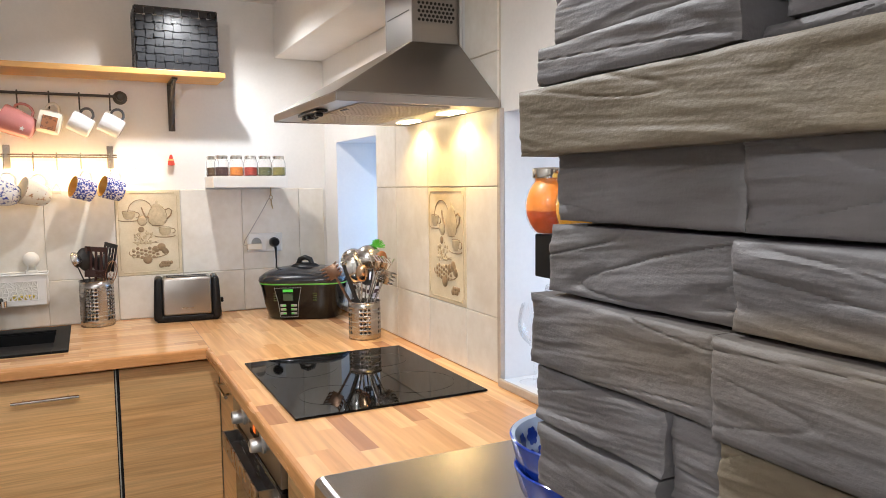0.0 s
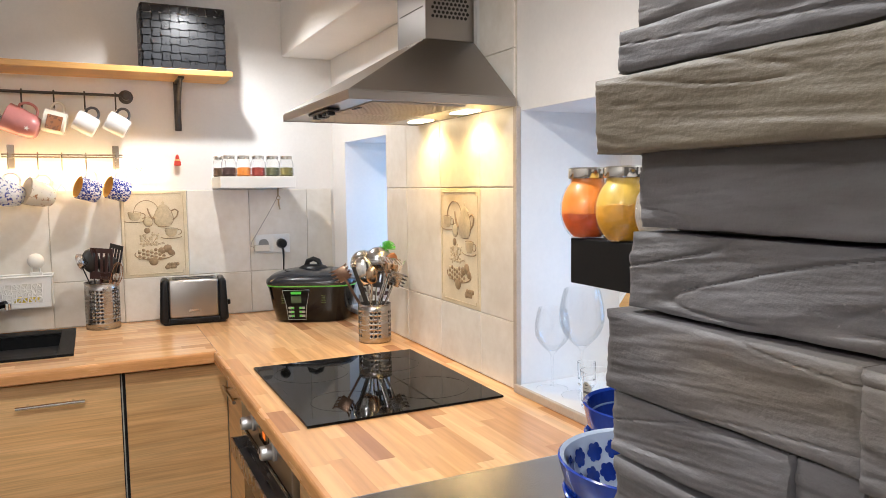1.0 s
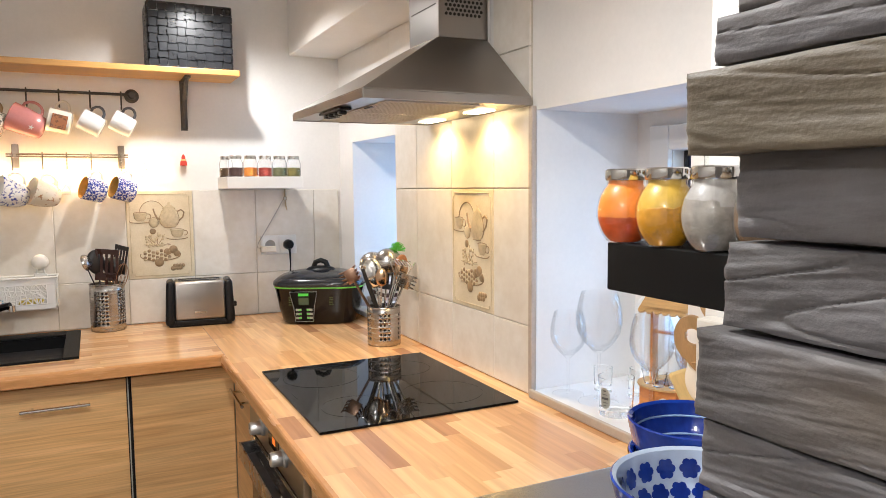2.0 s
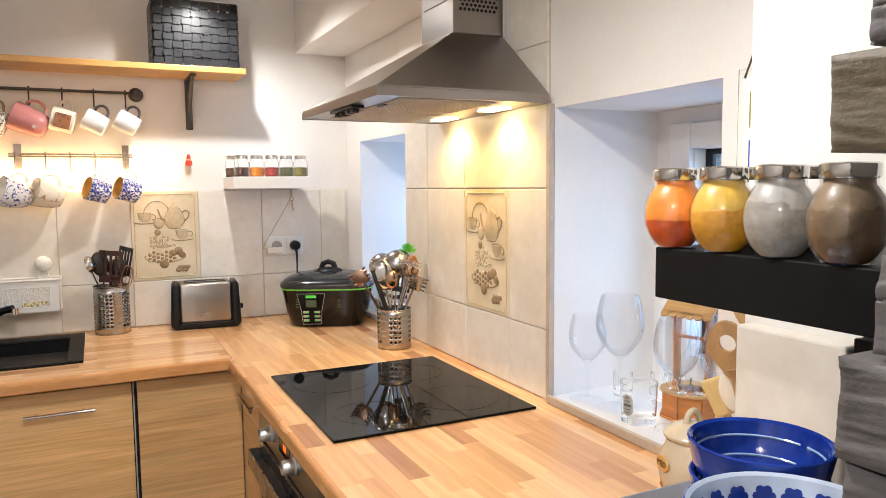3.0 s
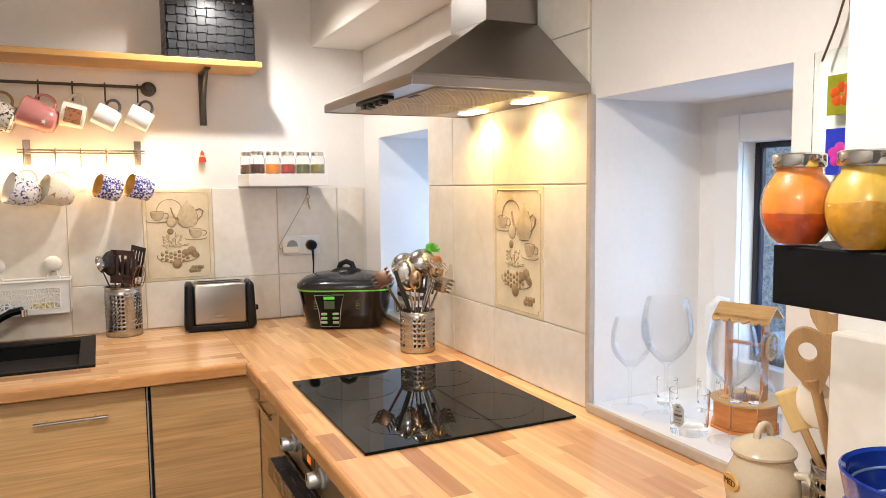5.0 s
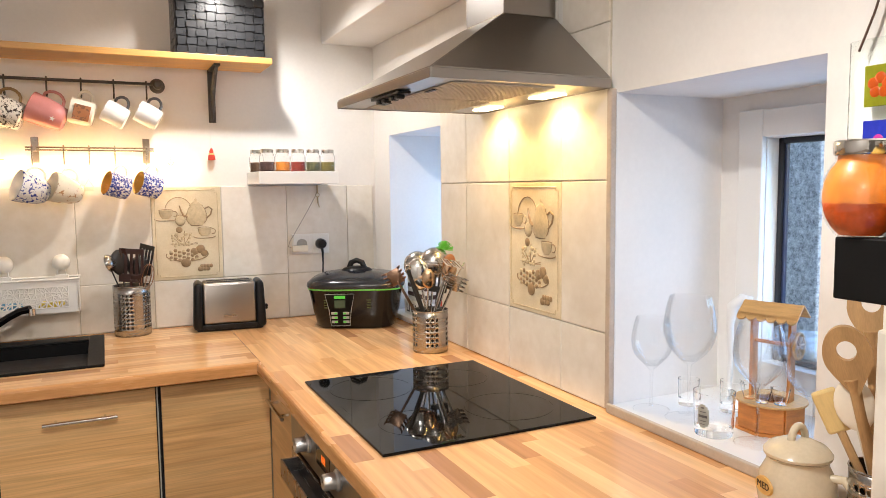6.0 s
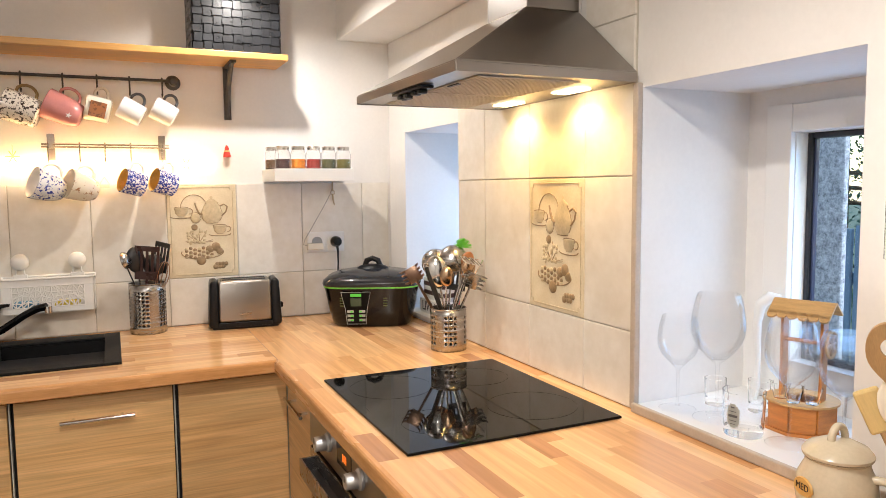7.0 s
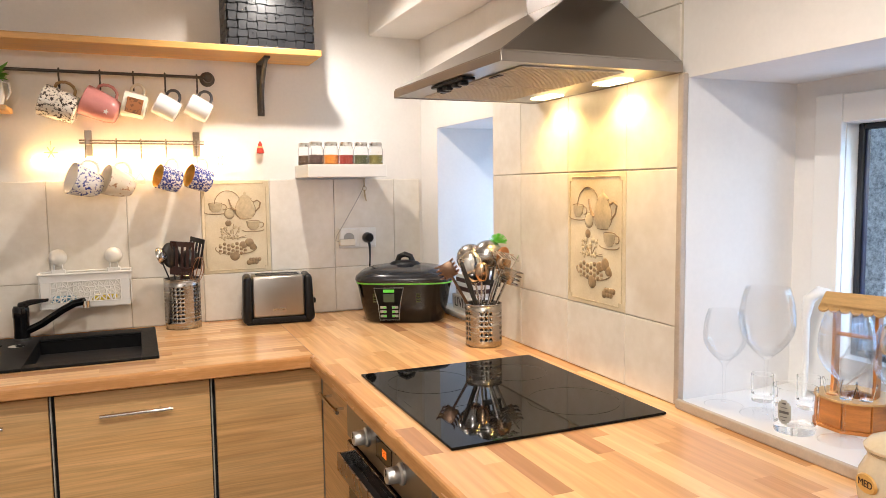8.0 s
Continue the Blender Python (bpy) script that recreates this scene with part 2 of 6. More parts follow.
STEEL = material("brushed_steel", (0.47, 0.455, 0.44), 0.25, metal=1.0, vary=0.10, scale=10, fine=220, stretch=(1, 1, 12), bump=0.02)
STEEL_H = material("hood_steel", (0.36, 0.335, 0.31), 0.31, metal=1.0, vary=0.03, scale=5, fine=200, stretch=(1, 1, 6), rough_vary=0.03)
SATIN = material("satin_aluminium", (0.66, 0.66, 0.66), 0.42, metal=0.9, vary=0.08, scale=30)
FILTER = material("anodised_filter", (0.62, 0.58, 0.52), 0.55, metal=0.7, vary=0.08, scale=60)
CHROME = material("chrome", (0.75, 0.74, 0.72), 0.12, metal=1.0, vary=0.05, rough_vary=0.04)
DARK_STEEL = material("aged_iron", (0.10, 0.09, 0.08), 0.45, metal=0.8, vary=0.3)
BLACK_PLASTIC = material("black_plastic", (0.010, 0.010, 0.011), 0.34, vary=0.3, scale=20, spec=0.25)
BLACK_GLOSS = material("black_gloss", (0.004, 0.004, 0.005), 0.10, vary=0.2, rough_vary=0.03, spec=0.4)
BLACK_SINK = material("black_composite", (0.006, 0.006, 0.0065), 0.5, spec=0.14, vary=0.4, scale=200, fine=900, bump=0.08)
HOB = material("hob_glass", (0.003, 0.003, 0.003), 0.03, vary=0.1, rough_vary=0.012, spec=0.17)
HOB_LINE = material("hob_print", (0.010, 0.010, 0.010), 0.08, spec=0.34)
BLACK_WOOD = material("black_shelf_foil", (0.006, 0.006, 0.006), 0.5, spec=0.18, vary=0.3, scale=8, stretch=(1, 6, 6))
WHITE_PAINT = material("white_lacquer", (0.80, 0.79, 0.76), 0.35, vary=0.03, scale=8)
WHITE_PLASTIC = material("white_plastic", (0.78, 0.77, 0.74), 0.38, vary=0.04)
PINE = material("pine_board", (0.66, 0.36, 0.11), 0.4, vary=0.25, scale=6, fine=40, stretch=(0.5, 6, 6), bump=0.04)
WOOD = material("beech_utensil", (0.50, 0.31, 0.14), 0.5, vary=0.3, scale=12, stretch=(4, 4, 0.6), bump=0.05)
PLY = material("laser_cut_ply", (0.52, 0.185, 0.035), 0.45, vary=0.3, scale=20, stretch=(1, 1, 6))
PLY_PALE = material("pale_ply", (0.58, 0.33, 0.11), 0.5, vary=0.25, scale=20, stretch=(1, 6, 1))
BURNT = material("burnt_ply_edge", (0.05, 0.02, 0.01), 0.6)
GLASS = glass("clear_glass", ior=1.22)


def thin_glass(name, gloss, least, bend=0.0, rough=0.05):
    """Blown glass too thin to bend the view: clear, with a mirror-like sheen at the rims."""
    mat = bpy.data.materials.new(name)
    mat.use_nodes = True
    nt = mat.node_tree
    n, link = nt.nodes, nt.links.new
    clear, shine, fr, mix = n.new("ShaderNodeBsdfTransparent"), n.new("ShaderNodeBsdfGlossy"), n.new("ShaderNodeLayerWeight"), n.new("ShaderNodeMixShader")
    clear.inputs["Color"].default_value = (0.996, 0.997, 0.998, 1)
    shine.inputs["Roughness"].default_value = rough
    fr.inputs["Blend"].default_value = 0.5
    amt = n.new("ShaderNodeMapRange")
    amt.inputs[3].default_value, amt.inputs[4].default_value = least, gloss
    power = n.new("ShaderNodeMath")
    power.operation, power.inputs[1].default_value = "POWER", 4.0
    link(fr.outputs["Facing"], power.inputs[0])
    link(power.outputs[0], amt.inputs[0])
    link(amt.outputs[0], mix.inputs[0])
    link(clear.outputs[0], mix.inputs[1])
    link(shine.outputs[0], mix.inputs[2])
    out = mix.outputs[0]
    if bend:
        thick, both = n.new("ShaderNodeBsdfGlass"), n.new("ShaderNodeMixShader")
        thick.inputs["Color"].default_value = (1.0, 1.0, 1.0, 1)
        thick.inputs["Roughness"].default_value, thick.inputs["IOR"].default_value = 0.0, 1.24
        both.inputs[0].default_value = bend
        link(out, both.inputs[1])
        link(thick.outputs[0], both.inputs[2])
        out = both.outputs[0]
    link(out, n["Material Output"].inputs["Surface"])
    return mat


THIN_GLASS = thin_glass("blown_glass", 0.62, 0.03, 0.08, 0.02)
JAR_GLASS = thin_glass("jar_glass", 0.6, 0.085)
PANE = glass("window_glass", ior=1.1)
# Print on the cooker's badge and buttons, given a slight glow of its own.
GREEN_PRINT = glow("green_glowing_print", (0.10, 0.55, 0.06), 0.25)
GREEN = material("green_plastic", (0.16, 0.60, 0.06), 0.4, vary=0.2)
ORANGE_LED = glow("orange_display", (1.0, 0.22, 0.02), 0.55)
LED = glow("led_tape", (1.0, 0.60, 0.24), 46.0)
BULB = glow("halogen_lens", (1.0, 0.72, 0.36), 14.0)
FLOOR = material("floor_tile", (0.30, 0.24, 0.18), 0.5, vary=0.25, scale=5, bump=0.1)


# ---- the room ----
# wall A (sink side) lies in y = 0, wall B (hob side) in x = 0, the worktop at z = 0.90
CEIL = 2.24
bm = bmesh.new()
box(bm, -3.4, 0.55, -5.6, 0.3, -0.12, 0.0)
tagged(part("floor", bm, FLOOR), "brown stone-look kitchen floor", "floor", kind="structure")
bm = bmesh.new()
box(bm, -3.4, 0.55, -5.6, 0.3, CEIL, CEIL + 0.12)
tagged(part("ceiling", bm, PLASTER), "low white plastered ceiling", "ceiling", kind="structure")
bm = bmesh.new()
box(bm, -3.4, 0.55, 0.0, 0.3, 0.0, CEIL)
wall_a = tagged(part("wall_north", bm, PLASTER), "white plastered wall with cream tiles above the worktop", "wall", kind="structure")
# two walls out of view, added to close the room
bm = bmesh.new()
box(bm, -3.4, -3.2, -5.6, 0.0, 0.0, CEIL)
tagged(part("wall_west", bm, PLASTER), "white wall out of view, closing the room", "wall", kind="structure")
bm = bmesh.new()
box(bm, -3.2, 0.55, -5.6, -5.4, 0.0, CEIL)
tagged(part("wall_south", bm, PLASTER), "white wall out of view, closing the room", "wall", kind="structure")

# the thick outer wall with its two deep window niches
NA = (-0.675, -0.175, 0.925, 1.632)
NB = (-2.106, -1.589, 0.918, 1.630)
DEPTH, DEPTH_B = 0.36, 0.335
FACE = 0.012     # plaster face of the outer wall
bm = bmesh.new()
box(bm, FACE, 0.46, NA[1], 0.0, 0.0, CEIL)
box(bm, FACE, 0.46, NB[1], NA[0], 0.0, CEIL)
box(bm, FACE, 0.46, -5.4, NB[0], 0.0, CEIL)
for y0, y1, z0, z1 in (NA, NB):
    box(bm, FACE, 0.46, y0, y1, 0.0, z0 - 0.012)
    box(bm, FACE, 0.46, y0, y1, z1, CEIL)
wall_b = tagged(part("wall_east", bm, PLASTER), "thick white plastered outer wall with two deep window niches", "wall", kind="structure")
# thinner outer skin closes the back of the niches round each window
WA = (-0.64, -0.26, 1.02, 1.53)
WB = (-2.075, -1.722, 1.01, 1.528)
bm = bmesh.new()
for (y0, y1, z0, z1), (a, b, c, d), deep, back in ((NA, WA, DEPTH, 0.455), (NB, WB, DEPTH_B, 0.398)):
    box(bm, deep, back, b, y1, z0 - 0.01, z1)
    box(bm, deep, back, y0, a, z0 - 0.01, z1)
    box(bm, deep, back, a, b, d, z1)
    box(bm, deep, back, a, b, z0 - 0.01, c)
tagged(part("wall_niche_back", bm, PLASTER), "white plaster round the small windows", "wall", kind="structure")
# white casing round the near window, a little proud of the plaster
bm = bmesh.new()
box(bm, 0.318, DEPTH_B - 0.001, WB[1] + 0.001, WB[1] + 0.068, NB[2] + 0.002, WB[3] + 0.064, 0.003)
box(bm, 0.319, DEPTH_B - 0.001, NB[0] + 0.002, WB[1] + 0.0005, WB[3] + 0.001, WB[3] + 0.063, 0.003)
tagged(part("trim", bm, WHITE_PAINT), "white casing round the small window", "trim", kind="structure")

for k, (a, b, c, d) in enumerate((WA, WB)):
    w = thing("window_%d" % (k + 1), "small window with a dark frame in a deep white niche", "window", kind="structure")
    bm = bmesh.new()
    t, f = (0.032, 0.39) if k == 0 else (0.013, 0.370)
    for q in ((a, a + t, c, d), (b - t, b, c, d), (a + t, b - t, d - t, d), (a + t, b - t, c, c + t)):
        box(bm, f, f + (0.04 if k == 0 else 0.026), *q[:2], *q[2:], 0.003)
    part("window_frame", bm, material("dark_window_frame", (0.012, 0.013, 0.018), 0.35), w)
    bm = bmesh.new()
    g = 0.012 if k == 0 else 0.005
    for q in ((a + t, a + t + g, c + t, d - t), (b - t - g, b - t, c + t, d - t)):
        box(bm, f + 0.006, f + 0.018, *q[:2], *q[2:], 0.002)
    part("gasket", bm, material("navy_gasket", (0.02, 0.03, 0.08), 0.4), w)
    bm = bmesh.new()
    box(bm, f + 0.018, f + 0.022, a + t, b - t, c + t, d - t)
    pane = part("pane", bm, PANE, w)
    pane.visible_shadow = False

# sills
for k, (y0, y1, z0, z1) in enumerate((NA, NB)):
    bm = bmesh.new()
    box(bm, 0.0, DEPTH if k == 0 else DEPTH_B, y0 + 0.001, y1 - 0.001, z0 - 0.012, z0, 0.002)
    tagged(part("window_sill", bm, WHITE_PAINT), "white painted window sill board", "window sill", kind="structure")
bm = bmesh.new()
box(bm, -0.012, -0.0005, -2.33, NB[1], 0.9005, NB[2] + 0.004, 0.003)
tagged(part("trim", bm, TRIM), "beige sealing strip along the sill", "trim", kind="structure")
bm = bmesh.new()
box(bm, -0.004, 0.0115, NB[1] - 0.001, NB[1] + 0.016, 0.905, 1.64, 0.003)
tagged(part("trim", bm, TRIM), "tan corner trim at the edge of the tiles", "trim", kind="structure")

# boxed beam under the ceiling
bm = bmesh.new()
box(bm, -0.209, 0.011, -5.3, -0.001, 2.007, CEIL - 0.001, 0.004)
tagged(part("beam", bm, PLASTER), "white boxed beam under the ceiling", "beam", kind="structure")
bm = bmesh.new()
box(bm, 0.0, 0.011, -1.36, -0.64, 1.80, 2.005, 0.002)
tagged(part("trim", bm, PLASTER), "plaster thickening behind the extractor hood", "trim", kind="structure")

# the step in the outer wall, with its tiled dado
bm = bmesh.new()
box(bm, -0.195, 0.011, -5.3, -2.345, 0.0, 2.006, 0.004)
step = tagged(part("wall_step", bm, PLASTER), "white plastered wall projection beside the window", "wall", kind="structure")
bm = bmesh.new()
box(bm, -0.227, -0.1955, -2.519, -2.36, 0.902, 1.253, 0.004)
part("tile", bm, TILE, step, m=pose(0, 0, 0))


# ---- worktops ----


def staves(parent, x0, x1, y0, y1, along, seed, cut=None):
    """Lays beech staves side by side over a rectangle; cut leaves a rectangle open."""
    rnd = random.Random(seed)
    w = 0.044
    meshes = {}
    lo, hi = (y0, y1) if along == "x" else (x0, x1)
    s0, s1 = (x0, x1) if along == "x" else (y0, y1)
    rows = max(1, round((hi - lo) / w))
    w = (hi - lo) / rows
    for i in range(rows):
        a = s0 - rnd.uniform(0.0, 0.25)
        while a < s1:
            n = rnd.choice((0.16, 0.22, 0.28, 0.34, 0.40))
            p0, p1 = max(a, s0), min(a + n, s1)
            a += n
            if p1 - p0 < 0.012:
                continue
            spans = [(p0, p1)]
            if cut:
                c0, c1 = (cut[0], cut[1]) if along == "x" else (cut[2], cut[3])
                d0, d1 = (cut[2], cut[3]) if along == "x" else (cut[0], cut[1])
                mid = lo + (i + 0.5) * w
                if d0 < mid < d1:
                    spans = [(p0, min(p1, c0)), (max(p0, c1), p1)]
            for q0, q1 in spans:
                if q1 - q0 < 0.012:
                    continue
                ln = q1 - q0
                key = round(ln, 4)
                if key not in meshes:
                    b = bmesh.new()
                    box(b, -ln / 2, ln / 2, -w / 2, w / 2, 0, 0.004)
                    me = bpy.data.meshes.new("stave")
                    b.to_mesh(me)
                    b.free()
                    me.materials.append(STAVE)
                    meshes[key] = me
                c, r = (q0 + q1) / 2, lo + (i + 0.5) * w
                m = pose(c, r, 0.896) if along == "x" else pose(r, c, 0.896, 0, 0, 90)
                share("stave", meshes[key], parent, m)


WB_X, WA_Y = -0.629, -0.712


def front_edge(b, a, z_place):
    """The rounded front edge of a worktop: its profile drawn from a[0] to a[1]."""
    prof = [(0.0, 0.862), (0.009, 0.862), (0.012, 0.865), (0.012, 0.8905), (0.0108, 0.8955), (0.0078, 0.8988), (0.0, 0.9000)]
    ends = [[b.verts.new(z_place(t, d, z)) for d, z in prof] for t in a]
    for i in range(len(prof)):
        j = (i + 1) % len(prof)
        b.faces.new((ends[0][i], ends[0][j], ends[1][j], ends[1][i]))
    b.faces.new(ends[0])
    b.faces.new(list(reversed(ends[1])))


wt_a = thing("worktop", "beech block worktop along the sink wall", "worktop")
bm = bmesh.new()
SINK = (-1.95, -1.065, -0.555, -0.085)
box(bm, -2.6, SINK[0], WA_Y, -0.009, 0.862, 0.8955)
box(bm, SINK[1], WB_X - 0.001, WA_Y, -0.009, 0.862, 0.8955)
box(bm, SINK[0], SINK[1], WA_Y, SINK[2], 0.862, 0.8955)
box(bm, SINK[0], SINK[1], SINK[3], -0.009, 0.862, 0.8955)
part("core", bm, WORKTOP_CORE, wt_a)
bm = bmesh.new()
front_edge(bm, (-2.6, WB_X - 0.0015), lambda t, d, z: (t, WA_Y - d, z))
part("front_edge", bm, WORKTOP_CORE, wt_a)

wt_b = thing("worktop", "beech block worktop along the window wall", "worktop")
bm = bmesh.new()
box(bm, WB_X, 0.010, -2.34, -0.009, 0.862, 0.8955)
box(bm, WB_X, -0.197, -2.50, -2.341, 0.862, 0.8955)
part("core", bm, WORKTOP_CORE, wt_b)
bm = bmesh.new()
front_edge(bm, (-2.50, WA_Y - 0.0125), lambda t, d, z: (WB_X - d, t, z))
part("front_edge", bm, WORKTOP_CORE, wt_b)
bm = bmesh.new()
box(bm, WB_X - 0.0013, WB_X - 0.0002, WA_Y - 0.012, -0.009, 0.866, 0.9002)
part("joint_strip", bm, material("dark_joint", (0.16, 0.08, 0.04), 0.5), wt_b)


# ---- cabinets ----
FA = -0.652     # front plane of the sink-side doors
FB = -0.590     # front plane of the hob-side doors


def bar_handle(parent, length, m):
    """A round bar on two posts; its length runs along local x, it stands off towards local -y."""
    h = part("handle", rod(length), CHROME, parent, "chrome bar handle", m=m, smooth=True)
    for s in (-1, 1):
        b = bmesh.new()
        tube(b, [(s * length * 0.33, -0.024, 0), (s * length * 0.33, 0.0, 0)], 0.0042, 8)
        part("post", b, CHROME, h)


def rod(length):
    b = bmesh.new()
    tube(b, [(-length / 2, -0.027, 0), (length / 2, -0.027, 0)], 0.0055, 12)
    return b


def cabinet_a(x0, x1, handle):
    """A base unit on the sink side, with one oak-look door."""
    c = thing("base_cabinet", "oak-look base cabinet unit with a %s door" % ("bar-handled" if handle else "plain"), "cabinet", pose((x0 + x1) / 2, 0, 0), group="base cabinets")
    h = (x1 - x0) / 2
    b = bmesh.new()
    box(b, -h, h, FA + 0.024, -0.02, 0.10, 0.860)
    part("body", b, BLACK_GAP, c)
    b = bmesh.new()
    box(b, -h + 0.008, h - 0.008, FA, FA + 0.020, 0.11, 0.842, 0.0015)
    d = part("door", b, OAK_A, c)
    if handle:
        bar_handle(d, 0.190, pose(0.003, FA, 0.778))
    b = bmesh.new()
    box(b, h - 0.0045, h - 0.001, FA + 0.002, FA + 0.022, 0.11, 0.842)
    part("gasket", b, PALE_EDGE, c)
    b = bmesh.new()
    box(b, -h, h, FA + 0.07, FA + 0.085, 0.0, 0.099)
    part("plinth", b, BLACK_GAP, c)


cabinet_a(-0.918, -0.5835, False)
cabinet_a(-1.338, -0.918, True)
cabinet_a(-1.758, -1.338, True)
cabinet_a(-2.60, -1.758, True)


def cabinet_b(y0, y1, handle):
    c = thing("base_cabinet", "narrow oak-look base cabinet %s" % ("with a bar handle" if handle else "beside the oven"), "cabinet", pose(0, (y0 + y1) / 2, 0), group="base cabinets")
    h = (y1 - y0) / 2
    b = bmesh.new()
    box(b, FB + 0.022, -0.02, -h, h, 0.10, 0.860)
    part("body", b, BLACK_GAP, c)
    b = bmesh.new()
    box(b, FB, FB + 0.020, -h + 0.003, h - 0.003, 0.11, 0.855, 0.0015)
    d = part("door", b, OAK_A, c)
    if handle:
        bar_handle(d, 0.205, pose(FB, -0.018, 0.783, 0, 0, -90))
    b = bmesh.new()
    box(b, FB + 0.07, FB + 0.085, -h, h, 0.0, 0.099)
    part("plinth", b, BLACK_GAP, c)


cabinet_b(-0.985, -0.656, True)
cabinet_b(-2.50, -1.605, False)

# ---- oven ----
OY0, OY1 = -1.600, -0.990
oven = thing("built_in_oven", "stainless steel built-in oven with its door shut under the hob", "oven", pose(FB, (OY0 + OY1) / 2, 0))
hw = (OY1 - OY0) / 2
bm = bmesh.new()
box(bm, 0.01, 0.52, -hw + 0.005, hw - 0.005, 0.11, 0.858)
part("body", bm, BLACK_GAP, oven)
bm = bmesh.new()
box(bm, -0.014, 0.009, -hw + 0.002, hw - 0.002, 0.735, 0.852, 0.002)
panel = part("control_panel", bm, material("oven_steel", (0.36, 0.34, 0.32), 0.38, metal=1.0, vary=0.12, stretch=(1, 1, 12), scale=8), oven)
for y in (0.115, -0.135):
    bm = bmesh.new()
    lathe(bm, [(0.0, 0.0), (0.024, 0.0), (0.024, 0.006), (0.019, 0.010), (0.0175, 0.034), (0.015, 0.037), (0.0, 0.037)], 24, pose(-0.014, y, 0.792, 0, -90, 0))
    k = part("knob", bm, SATIN, panel, "satin aluminium knob", smooth=True)
    bm = bmesh.new()
    box(bm, -0.0525, -0.051, y - 0.0012, y + 0.0012, 0.792, 0.808)
    part("pointer", bm, BLACK_PLASTIC, k)
    bm = bmesh.new()
    tube(bm, [(-0.0142, y + 0.04, 0.822), (-0.0155, y + 0.04, 0.822)], 0.003, 8)
    part("scale_mark", bm, BLACK_PLASTIC, panel)
bm = bmesh.new()
box(bm, -0.0155, -0.013, -0.068, 0.045, 0.768, 0.818, 0.001)
disp = part("display", bm, BLACK_GLOSS, panel)
for i in range(3):
    y = -0.004 - i * 0.011
    for q in ((0, 0.007, 0.785, 0.787), (0, 0.007, 0.793, 0.795), (0, 0.007, 0.801, 0.803), (0, 0.0015, 0.787, 0.801), (0.0055, 0.007, 0.787, 0.801)):
        bm = bmesh.new()
        box(bm, -0.0162, -0.0156, y - q[1], y - q[0], q[2], q[3])
        part("digit_bar", bm, ORANGE_LED, disp)
bm = bmesh.new()
box(bm, -0.022, 0.0, -hw + 0.004, hw - 0.004, 0.0, 0.60, 0.003)
door = part("oven_door", bm, BLACK_GLOSS, oven, m=pose(0.008, 0, 0.125))
bm = bmesh.new()
box(bm, -0.024, -0.0222, -hw + 0.006, hw - 0.006, 0.50, 0.598, 0.001)
part("door_band", bm, STEEL, door)
bm = bmesh.new()
box(bm, -0.068, -0.063, -hw + 0.06, hw - 0.065, 0.545, 0.592, 0.0015)
hd = part("door_handle", bm, material("bronze_steel_trim", (0.30, 0.24, 0.19), 0.28, metal=1.0, vary=0.2), door)
for y0, y1 in ((-hw + 0.06, -hw + 0.066), (hw - 0.071, hw - 0.065)):
    bm = bmesh.new()
    box(bm, -0.0628, -0.0242, y0, y1, 0.547, 0.591, 0.0008)
    part("end_cheek", bm, STEEL, hd)
bm = bmesh.new()
box(bm, -0.0626, -0.0243, -hw + 0.067, hw - 0.072, 0.547, 0.556)
part("recess_floor", bm, BLACK_GAP, hd)

# ---- hob ----
hob = thing("ceramic_hob", "black glass ceramic hob set into the beech worktop", "hob", pose(-0.315, -1.320, 0.9))
bm = bmesh.new()
box(bm, -0.256, 0.256, -0.298, 0.298, 0.0005, 0.0065, 0.002)
part("glass_plate", bm, HOB, hob)
for x, y, r in ((-0.12, 0.15, 0.105), (0.12, 0.14, 0.085), (-0.12, -0.15, 0.085), (0.12, -0.14, 0.105)):
    bm = bmesh.new()
    tube(bm, arc((x, y, 0.0066), r, 0, 352, 44, "xy"), 0.0004, 4, flat=0.1)
    part("zone_ring", bm, HOB_LINE, hob)
bm = bmesh.new()
box(bm, -0.235, -0.233, -0.02, 0.02, 0.0066, 0.0069)
part("touch_mark", bm, HOB_LINE, hob)

# ---- extractor hood ----
HY0, HY1, HX = -1.587, -0.968, -0.446
hood = thing("extractor_hood", "brushed steel pyramid extractor hood with lit lamps", "extractor hood", pose(0, 0, 0))
bm = bmesh.new()
z0, z1, z2 = 1.640, 1.662, 1.838
rings = [((HX, HY0), (-0.001, HY0), (-0.001, HY1), (HX, HY1)), ((-0.152, -1.368), (-0.001, -1.368), (-0.001, -1.168), (-0.152, -1.168))]
lo = [bm.verts.new((x, y, z0)) for x, y in rings[0]]
mi = [bm.verts.new((x, y, z1)) for x, y in rings[0]]
hi = [bm.verts.new((x, y, z2)) for x, y in rings[1]]
for a, b in ((lo, mi), (mi, hi)):
    for i in range(4):
        bm.faces.new((a[i], a[(i + 1) % 4], b[(i + 1) % 4], b[i]))
bm.faces.new(hi)
bmesh.ops.bevel(bm, geom=[e for e in bm.edges if e.calc_length() > 0.01], offset=0.0025, segments=2, affect="EDGES")
part("canopy", bm, STEEL_H, hood)
bm = bmesh.new()
box(bm, HX + 0.004, -0.003, HY0 + 0.004, HY1 - 0.004, z0 + 0.002, z0 + 0.008)
under = part("underside", bm, STEEL_H, hood)
